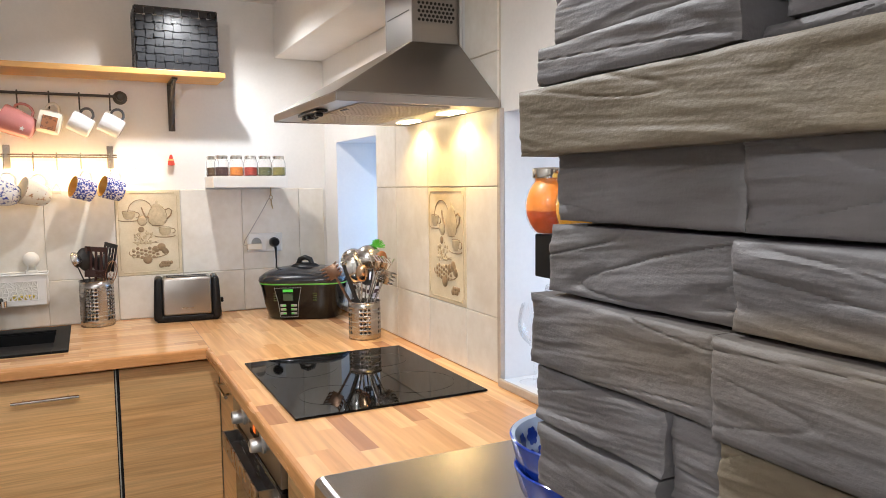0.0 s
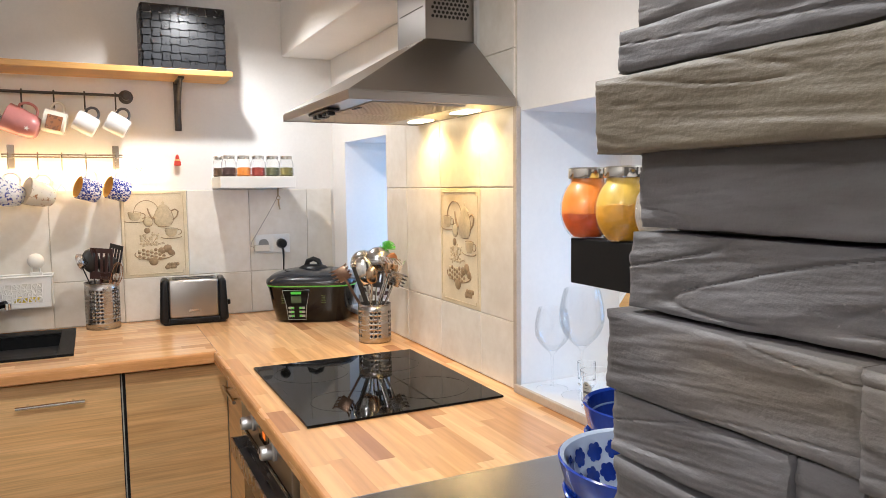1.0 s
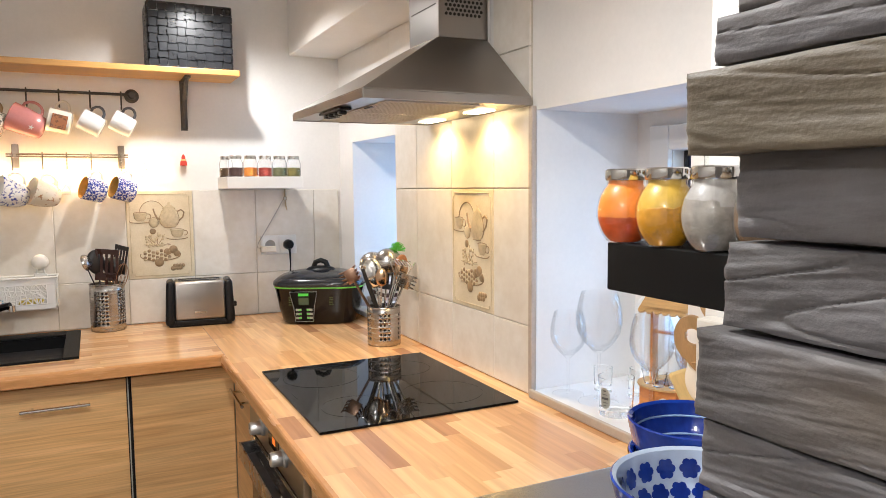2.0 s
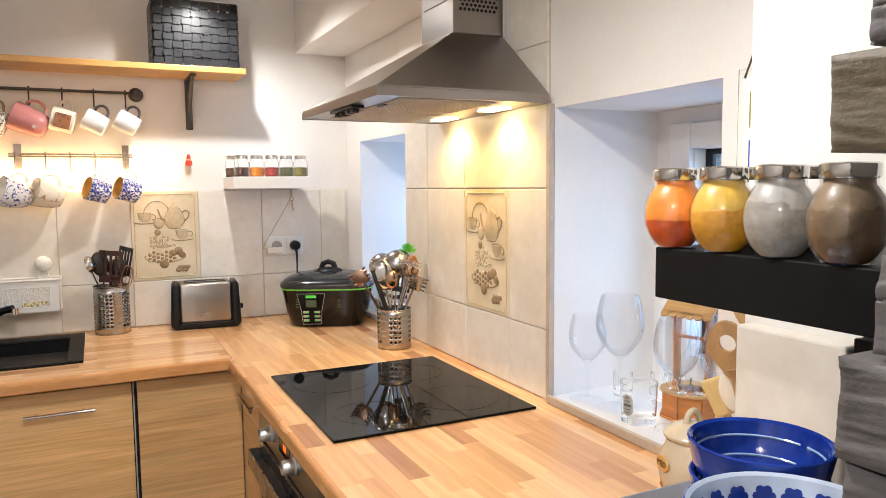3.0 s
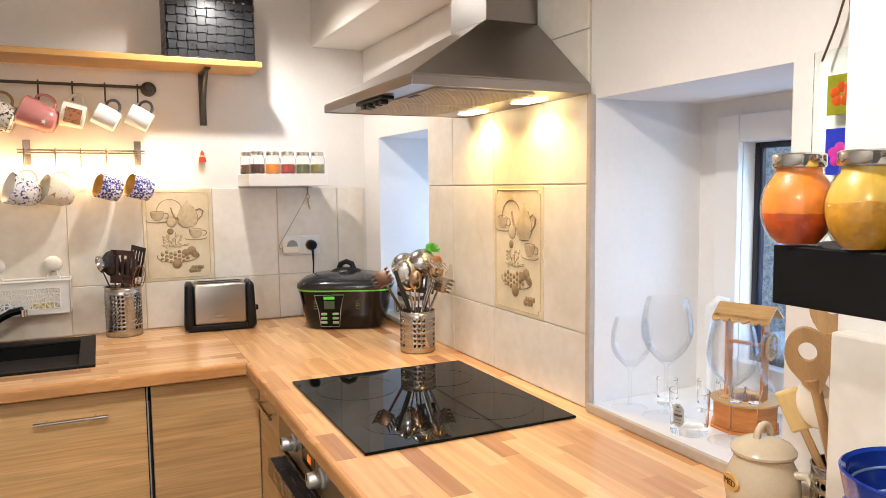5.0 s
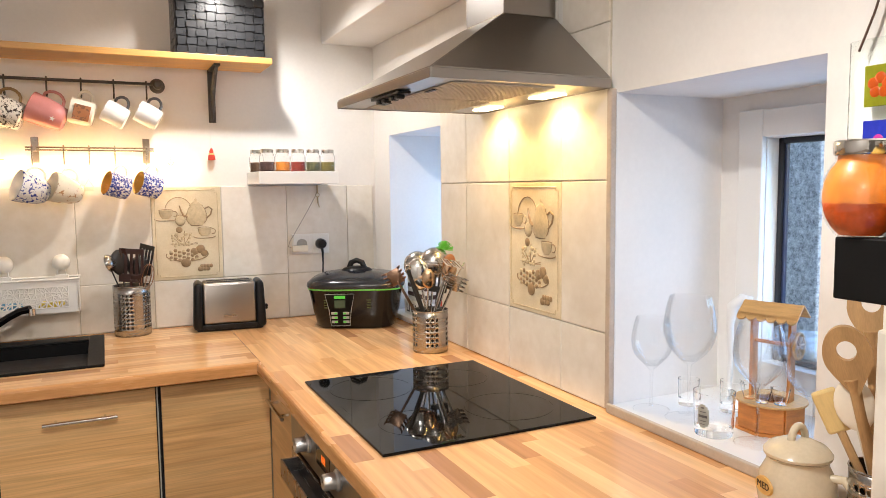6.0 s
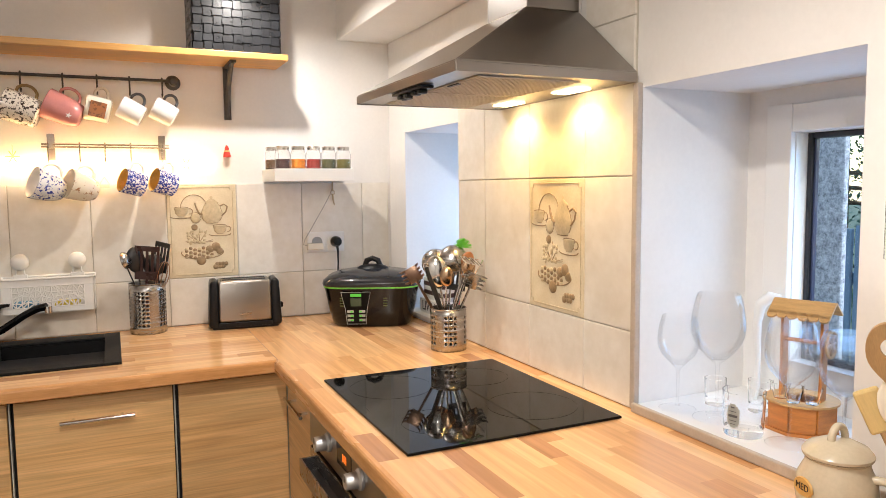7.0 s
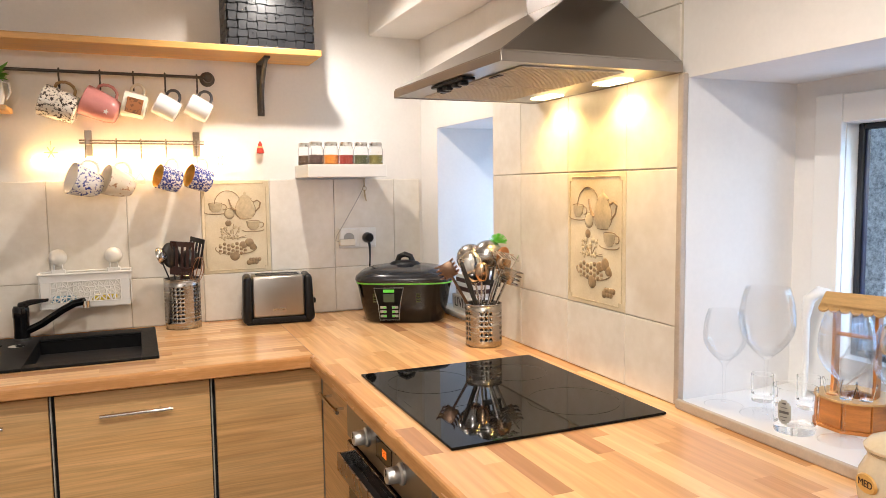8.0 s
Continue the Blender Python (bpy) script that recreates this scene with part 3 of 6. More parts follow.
for y0, y1 in ((-1.545, -1.285), (-1.27, -1.01)):
    bm = bmesh.new()
    box(bm, -0.375, -0.125, y0, y1, z0 - 0.001, z0 + 0.0015, 0.0006)
    f = part("grease_filter", bm, FILTER, under)
    bm = bmesh.new()
    for i in range(24):
        x = -0.368 + i * 0.0102
        box(bm, x, x + 0.0035, y0 + 0.006, y1 - 0.006, z0 - 0.0022, z0 - 0.0011)
    part("filter_mesh", bm, FILTER, f)
    bm = bmesh.new()
    box(bm, -0.372, -0.362, (y0 + y1) / 2 - 0.025, (y0 + y1) / 2 + 0.025, z0 - 0.0035, z0 - 0.001, 0.0008)
    part("latch", bm, BLACK_PLASTIC, f)
bm = bmesh.new()
box(bm, -0.434, -0.402, -1.385, -1.205, z0 - 0.006, z0 + 0.001, 0.002)
ctl = part("control_strip", bm, BLACK_PLASTIC, hood)
for y in (-1.355, -1.32, -1.27, -1.235):
    bm = bmesh.new()
    box(bm, -0.428, -0.408, y - 0.010, y + 0.010, z0 - 0.016, z0 - 0.0055, 0.003)
    part("slider", bm, BLACK_PLASTIC, ctl)
for y in (-1.11, -1.405):
    bm = bmesh.new()
    box(bm, -0.074, -0.030, y - 0.05, y + 0.05, z0 - 0.0012, z0 + 0.0018, 0.0008)
    part("lamp_lens", bm, BULB, hood, "lit warm lamp lens").visible_shadow = False
# chimney; dark plates on one side colour in the shaded holes of its grille
bm = bmesh.new()
box(bm, -0.150, -0.001, -1.366, -1.170, 1.8385, 2.006, 0.002)
chim = part("chimney", bm, STEEL_H, hood)
bm = bmesh.new()
for i in range(9):
    for j in range(5):
        x = -0.128 + i * 0.0125 + (0.00625 if j % 2 else 0)
        z = 1.900 + j * 0.0115
        made = bmesh.ops.create_cone(bm, cap_ends=True, segments=6, radius1=0.0047, radius2=0.0047, depth=0.0012)["verts"]
        for v in made:
            v.co = Vector((x + v.co.x, -1.3664 + v.co.z, z + v.co.y))
part("grille_holes", bm, BLACK_GAP, chim)
bm = bmesh.new()
box(bm, -0.1512, -0.1503, -1.35, -1.19, 1.925, 1.928)
part("seam", bm, DARK_STEEL, chim)

# ---- black floating shelf, wall projection ----
shelf = thing("floating_shelf", "black floating shelf on the white wall projection", "shelf", pose(0, 0, 0))
bm = bmesh.new()
box(bm, -0.500, -0.196, -2.745, -2.500, 1.330, 1.381, 0.0015)
part("board", bm, BLACK_WOOD, shelf)

# ---- steel-topped appliance beside the pillar ----
fr = thing("refrigerator", "low dark refrigerator with a stainless steel top", "refrigerator", pose(0, 0, 0))
bm = bmesh.new()
box(bm, -0.775, -0.24, -2.842, -2.542, 0.02, 1.118, 0.006)
part("body", bm, BLACK_PLASTIC, fr)
bm = bmesh.new()
box(bm, -0.787, -0.232, -2.846, -2.530, 1.1185, 1.150, 0.009, 4)
part("top_plate", bm, STEEL, fr, "brushed stainless steel top plate")
bm = bmesh.new()
box(bm, -0.215, -0.196, -2.842, -2.5195, 0.05, 1.262, 0.002)
tagged(part("back_panel", bm, BLACK_PLASTIC), "black panel against the wall behind the refrigerator", "panel")

# ---- pine wall shelf ----
ps = thing("wall_shelf", "pine wall shelf on black iron brackets", "shelf", pose(0, 0, 0))
bm = bmesh.new()
box(bm, -1.75, -0.456, -0.218, -0.002, 1.876, 1.898, 0.0025)
part("board", bm, PINE, ps)
for x in (-0.645, -1.60):
    bm = bmesh.new()
    box(bm, x - 0.013, x + 0.013, -0.008, -0.0015, 1.677, 1.875, 0.001)
    box(bm, x - 0.011, x + 0.011, -0.175, -0.008, 1.867, 1.8755, 0.001)
    tube(bm, [(x, -0.006, 1.690), (x, -0.018, 1.74), (x, -0.05, 1.80), (x, -0.11, 1.85), (x, -0.165, 1.870)], [0.006, 0.009, 0.010, 0.009, 0.006], 8)
    part("bracket", bm, DARK_STEEL, ps)


# ---- outside the windows ----
bm = bmesh.new()
box(bm, 0.56, 60, -40, 40, -0.45, -0.35)
tagged(part("ground", bm, material("garden_ground", (0.10, 0.12, 0.06), 0.95, vary=0.4, scale=3, bump=0.3)), "grassy garden ground outside the windows", "ground", kind="structure")
GRANITE = material("speckled_render", (0.44, 0.46, 0.50), 0.9, vary=0.7, scale=70, fine=160, bump=0.5, tint=(0.13, 0.14, 0.16))
# thin slab: its depth and right edge are set to fit the camera's view
bm = bmesh.new()
box(bm, 1.05, 1.075, -1.322, -0.75, -0.36, 2.9, 0.008)
tagged(part("garden_pillar", bm, GRANITE), "speckled grey render pillar outside the window", "pillar")
fence = thing("fence", "blue-grey board fence in the garden", "fence", pose(2.6, 0, -0.35))
FENCE = material("blue_grey_boards", (0.13, 0.20, 0.28), 0.7, vary=0.3, scale=10, stretch=(6, 6, 1))
for i in range(26):
    bm = bmesh.new()
    box(bm, 0, 0.022, -2.2 + i * 0.13, -2.09 + i * 0.13, 0.03, 1.52 + 0.01 * math.sin(i * 3.7), 0.004)
    part("board", bm, FENCE, fence)
for z in (0.35, 1.2):
    bm = bmesh.new()
    box(bm, 0.023, 0.06, -2.2, 1.2, z, z + 0.07)
    part("rail", bm, FENCE, fence)


def tree(x, y, h, seed):
    rnd = random.Random(seed)
    t = thing("conifer_tree", "dense dark green garden conifer behind the fence", "tree", pose(x, y, -0.36))
    b = bmesh.new()
    tube(b, [(0, 0, 0), (0.03, 0.02, h * 0.4), (0, 0.03, h * 0.95)], [0.11, 0.08, 0.015], 9)
    for i in range(40):
        z = h * (0.15 + 0.8 * i / 40)
        a = rnd.uniform(0, 6.3)
        r = (1 - z / h) * 1.0 + 0.1
        tube(b, [(0, 0, z), (r * 0.6 * math.cos(a), r * 0.6 * math.sin(a), z - 0.05), (r * math.cos(a), r * math.sin(a), z - 0.2)], [0.02, 0.012, 0.004], 5)
    part("trunk", b, material("bark", (0.10, 0.07, 0.045), 0.9, bump=0.4), t)
    verts, faces = [], []
    for i in range(15000):
        z = h * (0.12 + 0.86 * rnd.random() ** 1.3)
        a, r = rnd.uniform(0, 6.283), ((1 - z / h) * 1.15 + 0.08) * math.sqrt(rnd.uniform(0.15, 1)) * rnd.choice((1, 1, 1, 1.15))
        c = Vector((r * math.cos(a), r * math.sin(a), z - 0.25 * r))
        d = Vector((math.cos(a) + rnd.gauss(0, 0.4), math.sin(a) + rnd.gauss(0, 0.4), rnd.gauss(-0.3, 0.4))).normalized() * rnd.uniform(0.04, 0.09)
        s = d.cross(Vector((0, 0, 1))).normalized() * 0.014
        k = len(verts)
        verts += [c - s * 0.4, c + d * 0.5 - s, c + d, c + d * 0.5 + s]
        faces.append((k, k + 1, k + 2, k + 3))
    me = bpy.data.meshes.new("crown")
    me.from_pydata(verts, [], faces)
    me.materials.append(material("conifer_green", (0.045, 0.11, 0.055), 0.6, vary=0.5, scale=3))
    new("crown", me).parent = t


tree(4.0, -0.55, 5.5, 3)
tree(4.3, 1.1, 6.0, 4)
tree(4.6, -2.3, 5.0, 9)
tree(5.1, 0.3, 6.4, 12)
tree(5.4, -1.5, 6.2, 15)

# ---- sink and tap ----
sink = thing("sink", "black composite inset sink with drainer", "sink", pose(0, 0, 0.9))
bm = bmesh.new()
x0, x1, y0, y1 = SINK
x0 -= 0.012
x1 += 0.008
y0 -= 0.008
y1 += 0.010
bx0, bx1, by0, by1 = -1.415, -1.105, -0.512, -0.150
for q in ((x0, bx0, y0, y1), (bx1, x1, y0, y1), (bx0, bx1, y0, by0), (bx0, bx1, by1, y1)):
    box(bm, *q, 0.0006, 0.009, 0.0022)
part("rim", bm, BLACK_SINK, sink)
bm = bmesh.new()
t, d = 0.006, -0.17
for q in ((bx0 - t, bx0, by0 - t, by1 + t, d, 0.0), (bx1, bx1 + t, by0 - t, by1 + t, d, 0.0), (bx0, bx1, by0 - t, by0, d, 0.0), (bx0, bx1, by1, by1 + t, d, 0.0), (bx0 - t, bx1 + t, by0 - t, by1 + t, d - t, d)):
    box(bm, *q)
part("bowl", bm, BLACK_SINK, sink)
for i in range(5):
    bm = bmesh.new()
    yy = y0 + 0.10 + i * 0.065
    tube(bm, [(x0 + 0.05, yy, 0.0095), (bx0 - 0.10, yy, 0.0095)], 0.004, 8, flat=0.5)
    part("drainer_rib", bm, BLACK_SINK, sink)
for xx, yy in ((-1.47, -0.235), (-1.52, -0.36)):
    bm = bmesh.new()
    lathe(bm, [(0, 0.009), (0.024, 0.009), (0.024, 0.0115), (0.016, 0.014), (0, 0.014)], 24, Matrix.Translation((xx, yy, 0)))
    part("overflow_cap", bm, CHROME, sink, "chrome cap", smooth=True)

tap = thing("mixer_tap", "black single-lever mixer tap on the sink", "tap", pose(-1.468, -0.118, 0.909))
bm = bmesh.new()
lathe(bm, [(0, 0), (0.026, 0), (0.026, 0.008), (0.0, 0.008)], 24)
part("base_ring", bm, CHROME, tap, "chrome base ring", smooth=True)
bm = bmesh.new()
lathe(bm, [(0, 0.0085), (0.024, 0.0085), (0.0235, 0.075), (0.025, 0.078), (0.025, 0.104), (0.021, 0.114), (0, 0.117)], 24)
part("column", bm, BLACK_GLOSS, tap, smooth=True)
bm = bmesh.new()
tube(bm, [(0.012, -0.004, 0.028), (0.06, -0.02, 0.052), (0.13, -0.045, 0.100), (0.165, -0.057, 0.119), (0.195, -0.068, 0.126)], [0.013, 0.0125, 0.012, 0.0125, 0.013], 14)
sp = part("spout", bm, BLACK_GLOSS, tap, smooth=True)
bm = bmesh.new()
lathe(bm, [(0.0, -0.022), (0.0115, -0.022), (0.0115, 0.0), (0, 0)], 18, Matrix.Translation((0.200, -0.07, 0.127)))
part("aerator", bm, CHROME, sp, smooth=True)
bm = bmesh.new()
tube(bm, [(-0.005, 0, 0.112), (0.03, -0.012, 0.126), (0.085, -0.03, 0.133)], [0.017, 0.012, 0.006], 10, flat=0.45)
part("lever", bm, BLACK_GLOSS, tap, smooth=True)


# ---- wall basket with suction cups ----
def lattice(bm, x0, x1, z0, z1, y, seed, nx=13, nz=4, t=0.0025):
    """An openwork panel: a web of bars round uneven three- and four-sided holes."""
    rnd = random.Random(seed)
    pts = {}
    for i in range(nx + 1):
        for j in range(nz + 1):
            jx = 0 if i in (0, nx) else rnd.uniform(-0.32, 0.32)
            jz = 0 if j in (0, nz) else rnd.uniform(-0.32, 0.32)
            pts[i, j] = (x0 + (x1 - x0) * (i + jx) / nx, y, z0 + (z1 - z0) * (j + jz) / nz)
    for i in range(nx + 1):
        for j in range(nz + 1):
            if i < nx:
                tube(bm, [pts[i, j], pts[i + 1, j]], t, 5)
            if j < nz:
                tube(bm, [pts[i, j], pts[i, j + 1]], t, 5)
            if i < nx and j < nz:
                tube(bm, [pts[i, j], pts[i + 1, j + 1]] if rnd.random() < 0.5 else [pts[i + 1, j], pts[i, j + 1]], t * 0.9, 5)


wb = thing("sink_basket", "white openwork plastic basket held by suction cups on the tiles", "basket", pose(-1.272, -0.012, 1.0))
W2, D = 0.142, 0.085
bm = bmesh.new()
box(bm, -W2 + 0.008, W2 - 0.008, -D, -0.002, 0.0, 0.004, 0.002)
part("bottom", bm, WHITE_PLASTIC, wb)
bm = bmesh.new()
for q in ((-W2 + 0.004, W2 - 0.004, -D - 0.002, -D + 0.001, 0.003, 0.022), (-W2 + 0.002, W2 - 0.002, -D - 0.003, -D, 0.092, 0.118), (-W2 + 0.004, -W2 + 0.034, -D - 0.0025, -D + 0.0005, 0.021, 0.093), (W2 - 0.034, W2 - 0.004, -D - 0.0025, -D + 0.0005, 0.021, 0.093)):
    box(bm, *q, 0.0008)
lattice(bm, -W2 + 0.033, W2 - 0.033, 0.021, 0.093, -D - 0.001, 4)
part("front_panel", bm, WHITE_PLASTIC, wb)
for s in (-1, 1):
    bm = bmesh.new()
    box(bm, s * W2 - 0.0015, s * W2 + 0.0015, -D, -0.002, 0.003, 0.118, 0.001)
    part("side_panel", bm, WHITE_PLASTIC, wb)
bm = bmesh.new()
box(bm, -W2, W2, -0.0045, -0.002, 0.003, 0.118, 0.0008)
part("back_panel", bm, WHITE_PLASTIC, wb)
bm = bmesh.new()
tube(bm, [(-W2 - 0.004, -D - 0.005, 0.119), (W2 + 0.004, -D - 0.005, 0.119), (W2 + 0.004, -0.002, 0.119), (-W2 - 0.004, -0.002, 0.119)], 0.0042, 8, closed=True)
part("rim", bm, WHITE_PLASTIC, wb)
for s in (-1, 1):
    bm = bmesh.new()
    lathe(bm, [(0, 0.024), (0.016, 0.022), (0.026, 0.014), (0.029, 0.005), (0.029, 0.0), (0, 0)], 24, pose(s * 0.088, 0.0, 0.170, 90, 0, 0))
    cup = part("suction_cup", bm, WHITE_PLASTIC, wb, smooth=True)
    bm = bmesh.new()
    box(bm, s * 0.088 - 0.022, s * 0.088 + 0.022, -0.012, -0.005, 0.112, 0.128, 0.002)
    for k in (-0.014, 0.014):
        tube(bm, [(s * 0.088 + k, -0.009, 0.124), (s * 0.088 + k * 0.8, -0.012, 0.150)], 0.003, 6)
    part("hanger", bm, WHITE_PLASTIC, cup)
for nm, c, col, lab in (("sponge", -0.075, (0.10, 0.28, 0.45), "blue dish sponge in the basket"), ("scouring_pad", 0.055, (0.75, 0.60, 0.08), "yellow scouring pad in the basket")):
    bm = bmesh.new()
    box(bm, c - 0.04, c + 0.04, -D + 0.012, -0.02, 0.0042, 0.038, 0.008, 3)
    tagged(part(nm, bm, material(nm, col, 0.9, bump=0.5, scale=60), m=pose(-1.272, -0.012, 1.0)), lab, "sponge")


# ---- rails, hooks and mugs ----
def s_hook(b, x, z0, z1, y=-0.05, r=0.0026):
    tube(b, [(x, y + 0.008, z0 - 0.004), (x, y + 0.007, z0 + 0.006), (x, y, z0 + 0.009), (x, y - 0.006, z0 + 0.002), (x, y - 0.006, z1 + 0.01), (x, y - 0.004, z1 - 0.003), (x, y + 0.006, z1 - 0.006), (x, y + 0.012, z1 + 0.004)], r, 7)


TOPMUG = (-1.322, -1.196, -1.090, -0.986, -0.878)
LOWMUG = (-1.252, -1.155, -0.992, -0.888)
r1 = thing("mug_rail", "dark iron rail with hooks for mugs under the shelf", "rail", pose(0, 0, 0))
bm = bmesh.new()
tube(bm, [(-1.75, -0.05, 1.806), (-0.838, -0.05, 1.806)], 0.0055, 12)
part("rod", bm, DARK_STEEL, r1, smooth=True)
for x in (-0.838, -1.72):
    bm = bmesh.new()
    lathe(bm, [(0, 0), (0.027, 0), (0.027, 0.006), (0.015, 0.012), (0.013, 0.050), (0.017, 0.058), (0.012, 0.066), (0, 0.068)], 22, pose(x, -0.001, 1.806, 90, 0, 0))
    part("wall_flange", bm, DARK_STEEL, r1, smooth=True)
for x in TOPMUG:
    bm = bmesh.new()
    s_hook(bm, x, 1.806, 1.756, r=0.003)
    part("hook", bm, DARK_STEEL, r1)
r2 = thing("mug_rail", "short steel rail with hooks and a few empty ones", "rail", pose(0, 0, 0))
bm = bmesh.new()
for z in (1.5655, 1.5745):
    tube(bm, [(-1.272, -0.044, z), (-0.862, -0.044, z)], 0.0032, 8)
part("rod", bm, STEEL, r2, smooth=True)
for x in (-1.245, -0.885):
    bm = bmesh.new()
    box(bm, x - 0.012, x + 0.012, -0.007, -0.001, 1.521, 1.612, 0.002)
    box(bm, x - 0.008, x + 0.008, -0.047, -0.006, 1.561, 1.579, 0.002)
    lathe(bm, [(0, 0), (0.004, 0), (0.003, 0.002), (0, 0.002)], 10, pose(x, -0.007, 1.599, 90, 0, 0))
    part("wall_plate", bm, material("rail_plate", (0.30, 0.27, 0.24), 0.4, metal=0.9), r2)
for x in LOWMUG + (-1.075,):
    bm = bmesh.new()
    s_hook(bm, x, 1.572, 1.508, y=-0.044)
    part("hook", bm, STEEL, r2)


def mug(label, x, z, r, h, mat, inside, flare=1.0, tip=12, turn=10, y=-0.078, handle=1.0, foot=0.7, handle_mat=None):
    """A mug hung by its handle, lying on its side with the mouth to the left."""
    d = Vector((-math.cos(radians(tip)) * math.cos(radians(turn)), -math.sin(radians(turn)), math.sin(radians(tip)))).normalized()
    up = Vector((0, 0, 1))
    ax = (up - d * up.dot(d)).normalized()
    ay = d.cross(ax)
    m = Matrix((ax, ay, d)).transposed().to_4x4()
    m.translation = (x, y, z)
    g = thing("mug", label, "mug", m, group="hanging mugs")
    b = bmesh.new()
    lathe(b, [(0, -h / 2), (r * foot * 0.86, -h / 2), (r * foot, -h / 2 + 0.004), (r * (foot + (1 - foot) * 0.45), -h * 0.25), (r * (foot + (1 - foot) * 0.8), h * 0.1), (r * flare, h / 2 - 0.002), (r * flare - 0.002, h / 2)], 32)
    part("body", b, mat, g, smooth=True)
    b = bmesh.new()
    lathe(b, [(r * flare - 0.002, h / 2), (r * flare - 0.0045, h / 2 - 0.003), (r * (foot + (1 - foot) * 0.75) - 0.004, 0.0), (r * foot - 0.004, -h / 2 + 0.006), (0, -h / 2 + 0.006)], 32)
    part("inside", b, inside, g, smooth=True)
    b = bmesh.new()
    c = r * (foot + (1 - foot) * 0.6) - 0.002
    pts = [Vector((c - 0.004, 0, h * 0.28))] + [Vector((c + 0.030 * handle * math.cos(radians(a)) + 0.002, 0, 0.0 + h * 0.30 * math.sin(radians(a)))) for a in (60, 35, 10, -15, -40, -65)] + [Vector((c - 0.006, 0, -h * 0.30))]
    tube(b, pts, 0.0052, 10)
    part("handle", b, handle_mat or mat, g, smooth=True)
    return g


CREAM_IN = material("cream_glaze", (0.80, 0.74, 0.62), 0.2, vary=0.04)
WHITE_IN = material("white_glaze", (0.82, 0.81, 0.79), 0.15, vary=0.03)
mug("floral dark-sprigged mug hanging from the rail", TOPMUG[0], 1.688, 0.054, 0.112, spotted("dark_sprigs", (0.78, 0.72, 0.62), (0.08, 0.06, 0.05), 110, 0.42, kind="noise"), CREAM_IN, tip=20, turn=-4, foot=0.85, handle_mat=material("gold_brown", (0.30, 0.18, 0.06), 0.3))
PINK = material("pink_glaze", (0.62, 0.25, 0.23), 0.2, vary=0.08)
pk = mug("pink mug with a white star hanging from the rail", TOPMUG[1], 1.688, 0.053, 0.116, PINK, WHITE_IN, tip=24, turn=-4, foot=0.72)
bm = bmesh.new()
ring = [(0.010 if i % 2 == 0 else 0.0042, i * math.pi / 5) for i in range(10)]
bm.faces.new([bm.verts.new((rr * math.cos(a), 0, rr * math.sin(a))) for rr, a in ring])
bmesh.ops.solidify(bm, geom=bm.faces[:], thickness=0.0008)
part("star", bm, WHITE_IN, pk, m=pose(-0.012, -0.0462, -0.026, 0, 0, 0))
cm = mug("square cream mug with a brown printed panel", TOPMUG[2], 1.694, 0.044, 0.078, CREAM_IN, CREAM_IN, tip=14, turn=-3, foot=0.92, handle=1.1)
bm = bmesh.new()
for v in box(bm, -0.026, 0.026, -0.002, 0.002, -0.026, 0.026, 0.0008):
    pass
part("printed_panel", bm, spotted("brown_print", (0.36, 0.13, 0.04), (0.20, 0.08, 0.03), 70, 0.42), cm, m=pose(-0.004, -0.0445, -0.002))
for x in TOPMUG[3:]:
    mug("small plain white mug with a dark handle", x + 0.002, 1.690, 0.040, 0.082, WHITE_IN, CREAM_IN, tip=29, turn=-3, foot=0.9, handle_mat=material("grey_glaze", (0.10, 0.10, 0.11), 0.3))
BLUE_INK = (0.035, 0.06, 0.32)
mug("white cup with blue flower sprigs", LOWMUG[0] - 0.004, 1.430, 0.056, 0.100, spotted("blue_flowers", (0.80, 0.80, 0.80), BLUE_INK, 95, 0.41, kind="noise"), WHITE_IN, tip=18, turn=22, foot=0.62, handle_mat=WHITE_IN)
mug("cream cup with small gold flowers", LOWMUG[1] + 0.002, 1.426, 0.053, 0.098, spotted("gold_flowers", (0.80, 0.72, 0.56), (0.42, 0.22, 0.10), 60, 0.36, kind="noise"), CREAM_IN, tip=18, turn=22, foot=0.62, handle_mat=WHITE_IN)
SPONGE = spotted("blue_sponged", (0.78, 0.77, 0.80), BLUE_INK, 150, 0.48, kind="noise")
OCHRE_IN = material("ochre_glaze", (0.62, 0.36, 0.08), 0.25, vary=0.1)
for x in LOWMUG[2:]:
    mug("blue sponged mug with an ochre inside", x + 0.002, 1.440, 0.044, 0.078, SPONGE, OCHRE_IN, tip=17, turn=20, foot=0.93, handle_mat=WHITE_IN)
